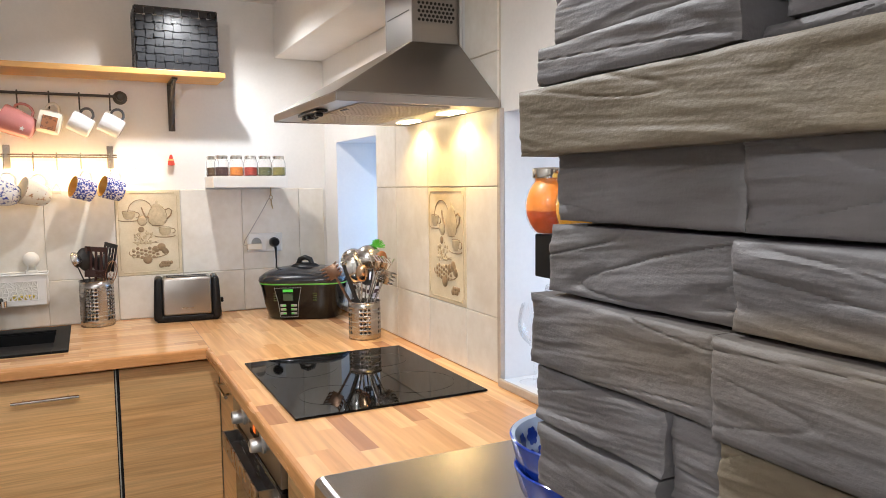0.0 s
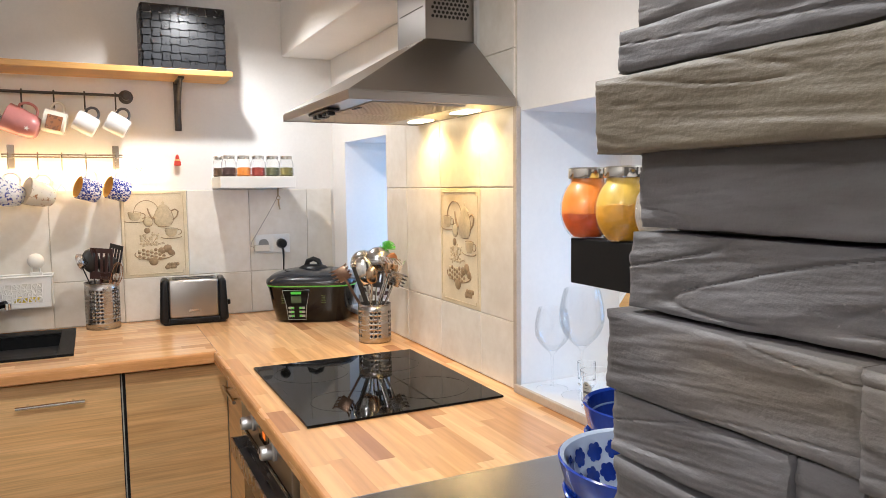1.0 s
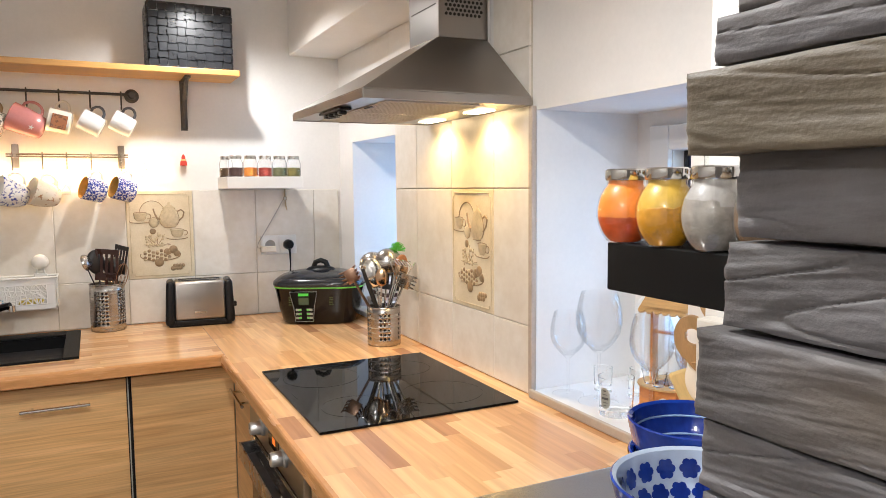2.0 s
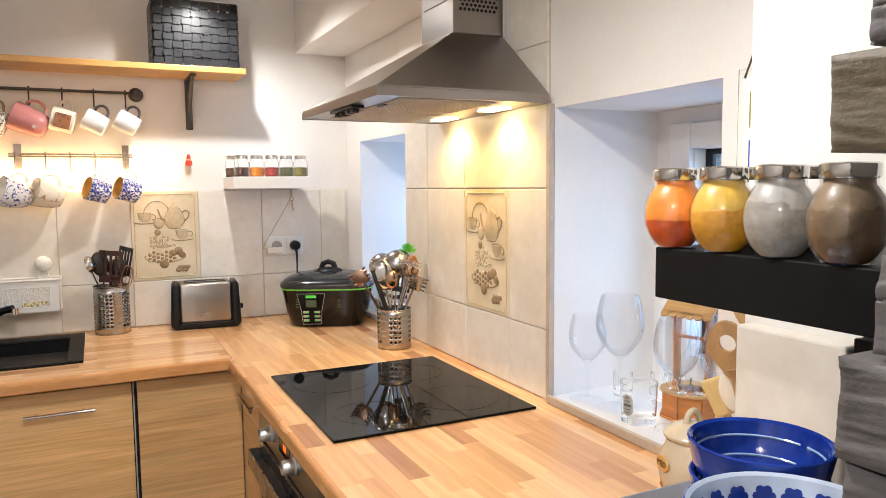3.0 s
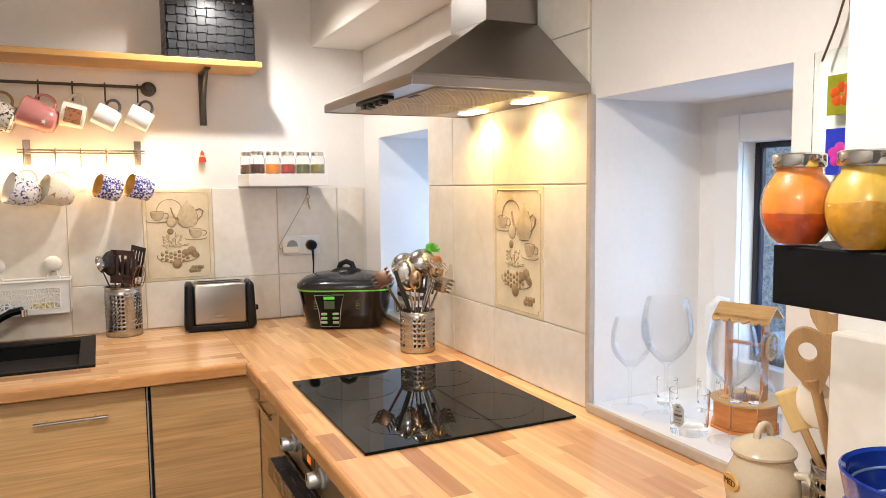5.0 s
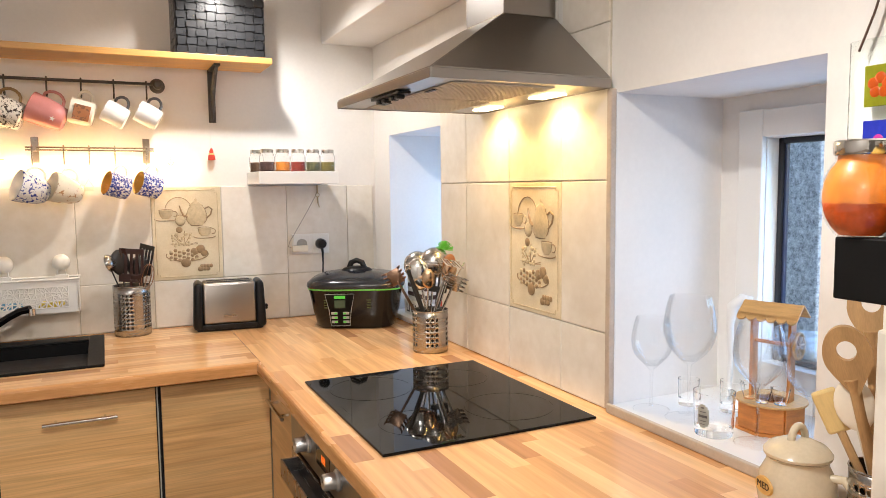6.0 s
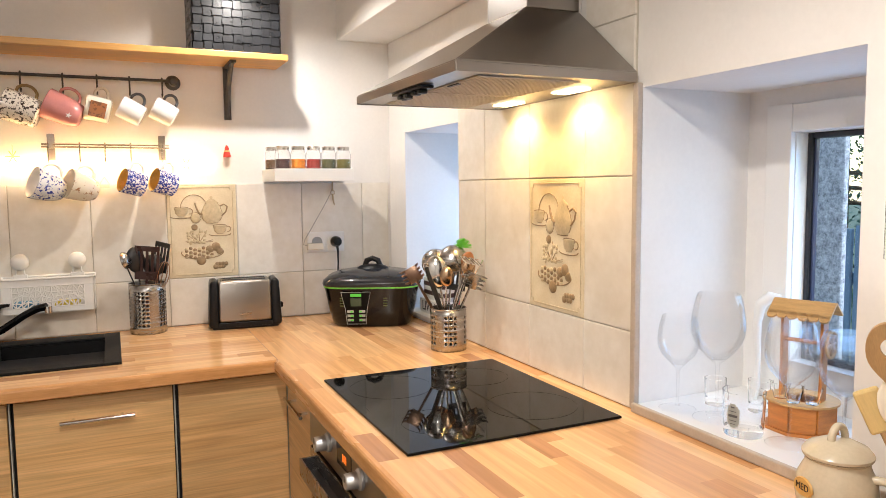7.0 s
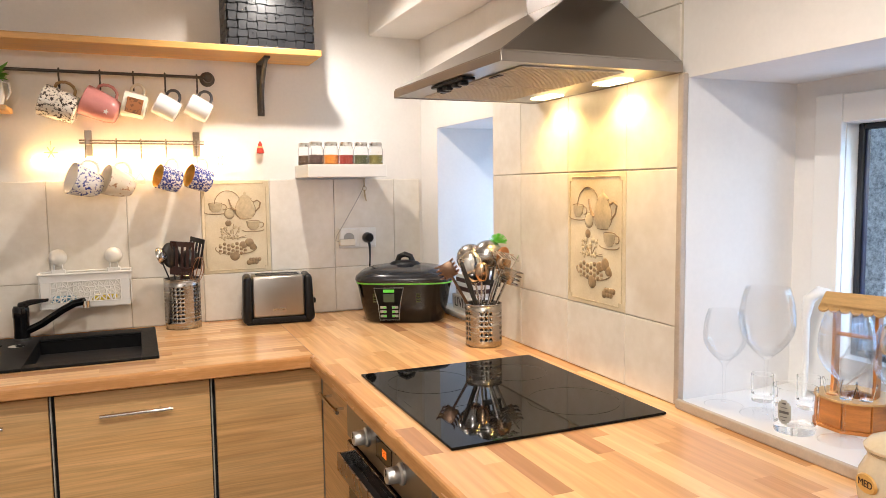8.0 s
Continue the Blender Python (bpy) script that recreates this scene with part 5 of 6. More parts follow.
                tube(b, [(q * 0.020, 0, zz), (q * 0.030, -0.010, zz + 0.003), (q * 0.032, -0.024, zz + 0.006)], [0.004, 0.0034, 0.002], 6)
                part("tooth", b, head_mat or mat, head, smooth=True)
    elif kind == "knife" or kind == "peeler":
        tube(b, [(0, 0, 0), (0, 0, ln * 0.75), (0, 0, ln)], [0.006, 0.010, 0.008], 10, flat=0.55)
        part("handle", b, mat, u, smooth=True)
        b = bmesh.new()
        tube(b, arc((0, 0, ln + 0.004), 0.007, 0, 350, 14), 0.003, 6)
        part("eyelet", b, head_mat or mat, u, smooth=True)
    elif kind == "masher":
        tube(b, [(0, 0, 0), (0, 0, ln - 0.05)], 0.005, 8)
        part("handle", b, mat, u, smooth=True)
        b = bmesh.new()
        pts = []
        for i in range(7):
            q = -0.038 + i * 0.011
            pts += [(q, -0.030 if i % 2 else 0.030, ln)] + [(q + 0.011, -0.030 if i % 2 else 0.030, ln)]
        tube(b, pts, 0.0022, 6)
        tube(b, [(-0.042, 0.030, ln), (-0.02, 0.01, ln - 0.035), (0, 0, ln - 0.052), (0.03, 0.0, ln - 0.04), (0.056, 0.030, ln)], 0.0024, 6)
        part("grid", b, head_mat or mat, u, smooth=True)
    elif kind == "dish_brush":
        tube(b, [(0, 0, 0), (0, 0, ln)], 0.005, 8)
        part("handle", b, WHITE_PLASTIC, u, smooth=True)
        b = bmesh.new()
        rnd = random.Random(2)
        for i in range(150):
            q, v = rnd.uniform(0, 6.28), rnd.uniform(0, 1.5)
            e = Vector((math.cos(q) * math.sin(v), math.sin(q) * math.sin(v), math.cos(v))) * 0.030
            tube(b, [(0, 0, ln), (e.x, e.y, ln + e.z)], 0.0008, 4)
        part("bristles", b, mat, u)
    return u


PA, PB = (-0.960, -0.078, 0.903), (-0.108, -0.822, 0.903)
NYLON = material("black_nylon", (0.015, 0.013, 0.013), 0.35, vary=0.3)
BROWN_NYLON = material("brown_nylon", (0.055, 0.022, 0.018), 0.3, vary=0.3)
utensil("ladle", "steel soup ladle with a black handle", PA, (0.02, 0.01, 0), (-0.072, -0.010, 0.262), NYLON, STEEL, 0.8, 100)
utensil("serving_spoon", "big black nylon serving spoon", PA, (0.0, 0.0, 0), (-0.034, 0.0, 0.262), NYLON, NYLON, 1.25, 40)
utensil("spatula", "wide slotted dark brown spatula", PA, (-0.01, -0.01, 0), (0.002, -0.025, 0.255), BROWN_NYLON, BROWN_NYLON, 1.35, 0)
utensil("spatula", "wide slotted black spatula", PA, (0.0, 0.01, 0), (0.050, 0.0, 0.272), NYLON, NYLON, 1.2, -30)
utensil("whisk", "small copper-coloured wire whisk", PA, (0.0, -0.02, 0), (0.056, -0.032, 0.225), NYLON, material("copper_wire", (0.42, 0.24, 0.14), 0.3, metal=1.0), 1.0, 0)
utensil("ladle", "black nylon soup ladle", PA, (0.03, 0.02, 0), (0.028, 0.004, 0.240), NYLON, NYLON, 1.0, 10)
def spread(right, deep, z):
    """A place in the short pot's bunch: to the camera's right, deeper, and up."""
    return (0.909 * right + 0.417 * deep, -0.417 * right + 0.909 * deep, z)


BRONZE = material("bronze_steel", (0.55, 0.38, 0.24), 0.2, metal=1.0)
DARK_BRONZE = material("bronze_fork", (0.30, 0.19, 0.13), 0.3, metal=1.0)
WARM_WOOD = material("dark_spoon_wood", (0.30, 0.12, 0.04), 0.4, vary=0.3, scale=20, stretch=(6, 6, 1))
utensil("pasta_fork", "bronze-toned pasta fork with curved teeth", PB, spread(0.020, 0, 0), spread(-0.112, 0.0, 0.240), DARK_BRONZE, DARK_BRONZE, 1.0, 0)
utensil("knife", "steel tool with a long black handle", PB, spread(0.020, -0.02, 0), spread(-0.068, -0.020, 0.262), NYLON, CHROME, 1.0, 0)
utensil("ladle", "large polished steel ladle", PB, spread(0.010, 0.02, 0), spread(-0.038, 0.030, 0.270), CHROME, STEEL, 1.15, 0)
utensil("ladle", "polished steel skimmer ladle", PB, spread(-0.010, 0.01, 0), spread(0.016, 0.020, 0.278), CHROME, STEEL, 1.25, 5)
utensil("serving_spoon", "long polished steel serving spoon", PB, spread(0.010, -0.01, 0), spread(-0.034, -0.010, 0.245), CHROME, CHROME, 1.4, 0)
utensil("serving_spoon", "slim copper-toned steel spoon", PB, spread(-0.012, -0.02, 0), spread(-0.004, -0.025, 0.232), CHROME, BRONZE, 0.85, 0)
utensil("peeler", "steel peeler with a hollow handle", PB, spread(-0.020, -0.03, 0), spread(0.046, -0.035, 0.228), STEEL, STEEL, 1.0, 0)
utensil("serving_spoon", "copper-toned steel serving spoon", PB, spread(-0.020, -0.01, 0), spread(0.062, -0.020, 0.255), BRONZE, BRONZE, 0.9, 10)
utensil("serving_spoon", "long dark wooden spoon", PB, spread(-0.020, 0.0, 0), spread(0.060, 0.000, 0.275), WARM_WOOD, WARM_WOOD, 0.9, 25)
utensil("masher", "steel wire potato masher", PB, spread(-0.020, -0.01, 0), spread(0.070, -0.060, 0.284), CHROME, CHROME, 1.0, 25)
utensil("dish_brush", "bright green bristle dish brush", PB, spread(0.0, 0.03, 0), spread(0.048, 0.030, 0.318), GREEN)
utensil("spatula", "small dark slotted turner", PB, spread(0.0, 0.0, 0), spread(0.030, -0.005, 0.226), NYLON, NYLON, 0.85, 0)
utensil("pasta_fork", "slim steel serving fork with straight teeth", PB, spread(-0.02, -0.02, 0), spread(0.078, -0.045, 0.225), STEEL, STEEL, 0.7, 15)

# ---- books and magazine in the far niche ----
bx = thing("storage_box", "white box with dark lettering on the window sill", "box", pose(0.030, -0.430, 0.9255))
bm = bmesh.new()
box(bm, 0.0, 0.19, -0.19, 0.165, 0.0, 0.056, 0.003)
part("body", bm, WHITE_PAINT, bx)
words("LIVING", 0.052, material("dark_ink", (0.05, 0.05, 0.06), 0.6), bx, pose(-0.0008, 0.060, 0.027, 90, 0, -90))
mg = thing("magazine_stack", "stack of magazines with dark striped spines on the box", "magazines", pose(0.040, -0.430, 0.9820))
for i in range(5):
    bm = bmesh.new()
    box(bm, 0.0, 0.16, -0.02, 0.150, i * 0.0165, i * 0.0165 + 0.0160, 0.002)
    part("magazine", bm, material("dark_spine", (0.07, 0.035, 0.03), 0.5) if i % 2 else WHITE_PLASTIC, mg)
tn = thing("tin", "small red and blue printed tin on the box", "tin", pose(0.110, -0.530, 0.9820))
bm = bmesh.new()
lathe(bm, [(0, 0), (0.042, 0), (0.042, 0.075), (0, 0.075)], 28)
part("can", bm, material("red_print", (0.55, 0.05, 0.03), 0.35), tn, smooth=True)
bm = bmesh.new()
lathe(bm, [(0, 0.0755), (0.043, 0.0755), (0.043, 0.092), (0, 0.094)], 28)
part("lid", bm, material("blue_print", (0.25, 0.36, 0.55), 0.35), tn, smooth=True)


# ---- glasses on the near sill ----
SZ = NB[2] + 0.0005


def fair(points, n):
    """A smooth line through (radius, height) pairs, n steps to each."""
    out = []
    for i in range(len(points) - 1):
        p0, p1, p2, p3 = (points[max(0, min(len(points) - 1, i + k))] for k in (-1, 0, 1, 2))
        for j in range(n):
            t = j / n
            out.append(tuple(0.5 * (2 * b + (c - a) * t + (2 * a - 5 * b + 4 * c - d) * t * t + (3 * b - a - 3 * c + d) * t ** 3) for a, b, c, d in zip(p0, p1, p2, p3)))
    return out + [points[-1]]


def wine_glass(x, y, h, r, stem, label):
    g = thing("wine_glass", label, "wine glass", pose(x, y, SZ), group="glasses on the sill")
    b = bmesh.new()
    bh = h - stem
    outer = [(0.0, 0.0), (r * 0.86, 0.0), (r * 0.86, 0.0015), (r * 0.30, 0.004), (0.0042, 0.010), (0.0034, stem * 0.6), (0.0045, stem - 0.006), (r * 0.40, stem + 0.008), (r * 0.82, stem + bh * 0.25), (r, stem + bh * 0.48), (r * 0.93, stem + bh * 0.78), (r * 0.78, h)]
    bowl_line = fair(outer[6:], 5)
    inner = [(max(a - 0.0012, 0.0), z + 0.001) for a, z in reversed(bowl_line[4:-1])]
    lathe(b, fair(outer[1:7], 4)[:-1] + bowl_line + [(r * 0.78 - 0.0012, h)] + inner + [(0.0, stem + 0.004)], 48)
    part("bowl_and_stem", b, THIN_GLASS, g, smooth=True).visible_shadow = False


wine_glass(0.060, -1.660, 0.210, 0.045, 0.096, "clear wine glass with a slim bowl on the sill")
wine_glass(0.086, -1.748, 0.268, 0.055, 0.124, "large clear balloon wine glass on the sill")
wine_glass(0.090, -1.925, 0.240, 0.048, 0.115, "tall clear wine glass in front of the well-house stand")
wine_glass(0.185, -1.968, 0.215, 0.050, 0.090, "clear wine glass with a blue mark near the window")



def tumbler(x, y, r, h, label, print_on=False, name="tumbler"):
    g = thing(name, label, "glass", pose(x, y, SZ), group="glasses on the sill")
    b = bmesh.new()
    lathe(b, [(0, 0), (r * 0.90, 0), (r * 0.92, 0.004), (r, h), (r - 0.002, h), (r * 0.90 - 0.001, 0.016), (0, 0.012)], 40)
    part("glass_body", b, GLASS, g, smooth=True).visible_shadow = False
    if print_on:
        b = bmesh.new()
        a0 = radians(192)

        def strip(bb, off, w, z, t):
            """A printed bar bent round the glass, w wide, its middle off from the badge's."""
            rr = r * (0.92 + 0.08 * z / h) + 0.0005
            for k in range(4):
                q0, q1 = (a0 + (off + w * (k / 4 - 0.5)) / rr, a0 + (off + w * ((k + 1) / 4 - 0.5)) / rr)
                bb.faces.new([bb.verts.new((rr * math.cos(q), rr * math.sin(q), zz)) for q, zz in ((q0, z), (q1, z), (q1, z + t), (q0, z + t))])

        for z, w, t in ((0.020, 0.012, 0.004), (0.024, 0.021, 0.005), (0.029, 0.026, 0.030), (0.059, 0.021, 0.005), (0.064, 0.012, 0.004)):
            strip(b, 0.0, w, z, t)
        bmesh.ops.solidify(b, geom=b.faces[:], thickness=0.0003)
        badge = part("printed_badge", b, material("cream_print", (0.62, 0.60, 0.52), 0.6), g, "cream printed badge with dark bars")
        b = bmesh.new()
        for z, w, t in ((0.0595, 0.008, 0.003), (0.052, 0.014, 0.0015), (0.041, 0.019, 0.0050), (0.0335, 0.014, 0.0015), (0.027, 0.010, 0.0012)):
            rr0 = r
            r += 0.0006
            strip(b, 0.0, w, z, t)
            r = rr0
        bmesh.ops.solidify(b, geom=b.faces[:], thickness=0.0003)
        part("printed_bars", b, material("dark_print", (0.14, 0.13, 0.12), 0.6), badge)


tumbler(0.062, -1.842, 0.041, 0.088, "clear whisky tumbler with a printed badge", True)
tumbler(0.160, -1.672, 0.024, 0.060, "small clear shot glass on the sill", name="shot_glass")
tumbler(0.215, -1.745, 0.024, 0.066, "small clear shot glass near the window", name="shot_glass")

# ---- wooden well-house stand with shot glasses ----
wh = thing("well_house_stand", "laser-cut plywood well-house stand holding shot glasses", "stand", pose(0.192, -1.870, SZ, 0, 0, -72))
bm = bmesh.new()
lathe(bm, [(0, 0), (0.072, 0), (0.072, 0.006), (0, 0.006)], 8)
part("base", bm, PLY, wh)
for i in range(8):
    a = radians(22.5 + 45 * i)
    bm = bmesh.new()
    box(bm, -0.0235, 0.0235, -0.002, 0.002, 0.0065, 0.058, 0.0006)
    part("panel", bm, PLY, wh, m=pose(0.060 * math.cos(a), 0.060 * math.sin(a), 0, 0, 0, math.degrees(a) + 90))
bm = bmesh.new()
lathe(bm, [(0.034, 0.0585), (0.070, 0.0585), (0.070, 0.0625), (0.034, 0.0625), (0.034, 0.0585)], 24)
part("top_ring", bm, PLY_PALE, wh)
for s in (-1, 1):
    bm = bmesh.new()
    box(bm, s * 0.038 - 0.003, s * 0.038 + 0.003, -0.014, 0.014, 0.063, 0.240, 0.001)
    part("post", bm, PLY, wh)
    roof = [(0, -0.002, 0.258), (0, s * 0.052, 0.218)]
    bm = bmesh.new()
    box(bm, -0.060, 0.060, 0.0, 0.044, 0.0, 0.004, 0.0008)
    if s < 0:
        for i in range(6):
            lathe(bm, [(0, 0.0), (0.0099, 0.0), (0.0099, 0.004), (0, 0.004)], 12, Matrix.Translation((-0.050 + i * 0.0200, 0.044, 0)))
    part("roof_board", bm, PLY_PALE, wh, "pale plywood roof board with a scalloped edge", m=pose(0, 0, 0.260, -38, 0, 0) if s > 0 else pose(0, 0, 0.260, 0, 0, 180) @ pose(0, 0, 0, -38, 0, 0))
bm = bmesh.new()
tube(bm, arc((0.052, 0, 0.180), 0.026, 0, 352, 24, "yz"), 0.0032, 8)
for a in range(0, 180, 45):
    c, s = 0.026 * math.cos(radians(a)), 0.026 * math.sin(radians(a))
    tube(bm, [(0.052, -c, 0.180 - s), (0.052, c, 0.180 + s)], 0.0022, 6)
part("wheel", bm, PLY_PALE, wh)
bm = bmesh.new()
tube(bm, [(-0.040, 0, 0.180), (0.054, 0, 0.180)], 0.004, 8)
part("axle", bm, PLY, wh)
bm = bmesh.new()
lathe(bm, [(0, 0.064), (0.026, 0.064), (0.028, 0.13), (0.010, 0.165), (0.009, 0.205), (0.0, 0.205)], 24)
part("bottle", bm, THIN_GLASS, wh, "clear glass bottle", smooth=True).visible_shadow = False
for a in (225, 270, 315):
    c = (0.058 * math.cos(radians(a)), 0.058 * math.sin(radians(a)))
    bm = bmesh.new()
    lathe(bm, [(0, 0.063), (0.012, 0.063), (0.019, 0.095), (0.0175, 0.095), (0.011, 0.066), (0, 0.066)], 20, Matrix.Translation((c[0] * 0.75, c[1] * 0.75, 0)))
    part("shot_glass", bm, GLASS, wh, "small shot glass", smooth=True).visible_shadow = False
# white curved piece at the back of the niche; its use is unknown
bm = bmesh.new()
tube(bm, [(0, 0, 0), (0, 0, 0.10), (-0.002, 0.002, 0.18), (0.002, -0.002, 0.222), (0.014, -0.017, 0.240), (0.028, -0.034, 0.236)], [0.006, 0.006, 0.009, 0.013, 0.013, 0.010], 14)
tagged(part("bottle_holder", bm, WHITE_PLASTIC, m=pose(0.270, -1.690, SZ), smooth=True), "white curved plastic piece of unknown use at the back of the sill", "holder")

# ---- honey pot ----
STONEWARE = material("cream_stoneware", (0.62, 0.53, 0.38), 0.22, vary=0.12, scale=12)
hp = thing("honey_pot", "cream stoneware honey pot with a lid and loop handles", "pot", pose(-0.104, -2.166, 0.9005, 0, 0, 0) @ Matrix.Diagonal((0.94, 0.94, 0.97, 1)))
bm = bmesh.new()
lathe(bm, [(0, 0), (0.038, 0), (0.042, 0.004), (0.055, 0.030), (0.060, 0.058), (0.057, 0.084), (0.047, 0.104), (0.046, 0.112), (0.050, 0.116), (0, 0.117)], 40)
part("body", bm, STONEWARE, hp, smooth=True)
bm = bmesh.new()
lathe(bm, [(0, 0.1175), (0.051, 0.1175), (0.052, 0.122), (0.044, 0.132), (0.022, 0.142), (0, 0.145)], 36)
lid = part("lid", bm, STONEWARE, hp, smooth=True)
bm = bmesh.new()
tube(bm, arc((0, 0, 0.141), 0.016, 0, 180, 12, ry=0.022), [0.0058] * 13, 10)
part("loop", bm, STONEWARE, lid, smooth=True)
va = math.atan2(-0.70, -0.93)
for da in (72,):
    a = va + radians(da)
    c, s = math.cos(a), math.sin(a)
    bm = bmesh.new()
    tube(bm, [(0.050 * c, 0.050 * s, 0.092), (0.070 * c, 0.070 * s, 0.094), (0.082 * c, 0.082 * s, 0.078), (0.078 * c, 0.078 * s, 0.056), (0.059 * c, 0.059 * s, 0.050)], 0.0068, 10)
    part("ear_handle", bm, STONEWARE, hp, smooth=True)
la = va - radians(52)
bm = bmesh.new()
lathe(bm, [(0, 0.003), (0.020, 0.003), (0.022, 0.0), (0, 0.0)], 24, Matrix.Diagonal((1.0, 0.68, 1, 1)))
lm = pose(0.0575 * math.cos(la), 0.0575 * math.sin(la), 0.072) @ Matrix.Rotation(la + math.pi / 2, 4, "Z") @ Matrix.Rotation(radians(90), 4, "X")
lb = part("label", bm, material("honey_label", (0.62, 0.36, 0.10), 0.4), hp, "ochre oval label", m=lm)
words("MED", 0.015, BURNT, lb, pose(0, 0, 0.0034))
bm = bmesh.new()
for k in range(7):
    a = la + radians(-20 + 9 * k)
    tube(bm, [(0.0475 * math.cos(a), 0.0475 * math.sin(a), 0.014), (0.0570 * math.cos(a + 0.05), 0.0570 * math.sin(a + 0.05), 0.032 + 0.008 * math.sin(k * 2.3))], [0.003, 0.0012], 6)
part("painted_stalks", bm, material("rust_paint", (0.45, 0.16, 0.04), 0.3), hp)

# wooden spoons in a steel pot
sp_pot = (-0.060, -2.268, 0.9005)
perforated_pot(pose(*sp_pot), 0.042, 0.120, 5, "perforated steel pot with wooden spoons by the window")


def wooden(kind, label, foot, top, mat=WOOD, spin=0.0):
    a, t = Vector(sp_pot) + Vector(foot), Vector(sp_pot) + Vector(top)
    z = (t - a).normalized()
    ln = (t - a).length
    face = Matrix.Rotation(radians(spin), 4, "Z") @ Vector((0.85, 0.53, 0))
    y = (face - z * face.dot(z)).normalized()
    m = Matrix((y.cross(z), y, z)).transposed().to_4x4()
    m.translation = a
    u = thing(kind, label, "kitchen utensil", m, group="wooden spoons")
    b = bmesh.new()
    if kind == "wooden_spoon":
        tube(b, [(0, 0, 0), (0, 0, ln - 0.055), (0, 0, ln - 0.040)], [0.008, 0.0095, 0.014], 10, flat=0.6)
        part("handle", b, mat, u, smooth=True)
        b = bmesh.new()
        rings = []
        for yy in (-0.0045, 0.0045):
            out, inn = [], []
            for k in range(32):
                a = 2 * math.pi * k / 32
                neck = 0.016 * max(0.0, -math.sin(a)) ** 6
                out.append(b.verts.new((0.031 * math.cos(a) * (1 - 0.35 * max(0.0, -math.sin(a)) ** 2), yy, ln - 0.006 + 0.044 * math.sin(a) - neck)))
                inn.append(b.verts.new((0.0125 * math.cos(a), yy, ln + 0.002 + 0.0145 * math.sin(a))))
            rings.append((out, inn))
        (o0, i0), (o1, i1) = rings
        for k in range(32):
            q = (k + 1) % 32
            for f4 in ((o0[k], o0[q], i0[q], i0[k]), (o1[q], o1[k], i1[k], i1[q]), (o0[q], o0[k], o1[k], o1[q]), (i0[k], i0[q], i1[q], i1[k])):
                b.faces.new(f4)
        bmesh.ops.bevel(b, geom=[e for e in b.edges if len(e.link_faces) == 2 and e.calc_face_angle(0.0) > 1.0], offset=0.0018, segments=2, affect="EDGES")
        part("holed_head", b, mat, u, "flat head with a round hole", smooth=True)
    elif kind == "brush":
        tube(b, [(0, 0, 0), (0, 0, ln - 0.03)], 0.006, 8)
        part("handle", b, mat, u, smooth=True)
        b = bmesh.new()
        box(b, -0.017, 0.017, -0.006, 0.006, ln - 0.032, ln + 0.032, 0.004)
        part("head", b, material("pale_bristle", (0.66, 0.48, 0.20), 0.7, stretch=(8, 8, 1)), u)
    else:
        tube(b, [(0, 0, 0), (0, 0, ln - 0.03)], 0.006, 8)
        part("handle", b, mat, u, smooth=True)
        b = bmesh.new()
        ball(b, (0, 0, ln), 0.026, 1.0, 0.25, 1.5, 20, 12)
        part("head", b, mat, u, smooth=True)
    return u


wooden("wooden_spoon", "beech spoon with a hole in its head", (0.012, -0.01, 0.004), (-0.055, 0.022, 0.290))
wooden("wooden_spoon", "tall beech spoon behind the others", (0.0, 0.0, 0.004), (0.012, 0.034, 0.350))
wooden("brush", "pale pastry brush with a wooden handle", (0.015, -0.015, 0.004), (-0.040, 0.052, 0.195), WOOD, 10)
wooden("plastic_spoon", "cream plastic spoon in the pot", (0.01, -0.012, 0.004), (-0.036, 0.020, 0.212), CREAM_IN, 10)
bm = bmesh.new()
box(bm, -0.150, -0.128, -2.340, -2.252, 0.901, 1.155, 0.004)
tagged(part("cutting_board", bm, material("red_brown_wood", (0.26, 0.09, 0.03), 0.5, vary=0.3, stretch=(6, 6, 1)), m=pose(0.115, 0, 0)), "reddish wooden board behind the spoons", "board")

# ---- fused glass ornament on the wall ----
og = thing("glass_ornament", "clear fused glass strip with coloured squares on a strap", "ornament", pose(-0.004, -2.205, 1.40))
bm = bmesh.new()
box(bm, -0.008, -0.002, -0.045, 0.045, -0.10, 0.235, 0.0025)
part("glass_strip", bm, glass("frosty_glass", (0.9, 0.95, 0.93), 0.15), og).visible_shadow = False
for k, (col, z) in enumerate((((0.30, 0.32, 0.02), 0.165), ((0.03, 0.05, 0.55), 0.075), ((0.02, 0.30, 0.25), -0.015))):
    bm = bmesh.new()
    box(bm, -0.0105, -0.0082, -0.030, 0.018, z - 0.030, z + 0.030 + 0.010 * (k == 1), 0.001)
    sq = part("coloured_square", bm, material("enamel", col, 0.2, vary=0.2), og)
    bm = bmesh.new()
    ink = ((0.60, 0.10, 0.01), (0.55, 0.04, 0.35), (0.60, 0.40, 0.02))[k]
    for i in range(5):
        a = radians(72 * i + 20)
        ball(bm, (-0.0106, -0.006 + 0.011 * math.cos(a), z + 0.011 * math.sin(a)), 0.0085, 0.18, 1, 1, 10, 6)
    part("flower", bm, material("enamel_flower", ink, 0.2), sq, smooth=True)
bm = bmesh.new()
tube(bm, [(-0.011, 0.028, 0.218), (-0.006, 0.010, 0.27), (-0.004, -0.008, 0.33)], 0.0035, 8, flat=0.5)
tube(bm, [(-0.011, -0.028, 0.218), (-0.006, -0.014, 0.27), (-0.004, -0.008, 0.33)], 0.0035, 8, flat=0.5)
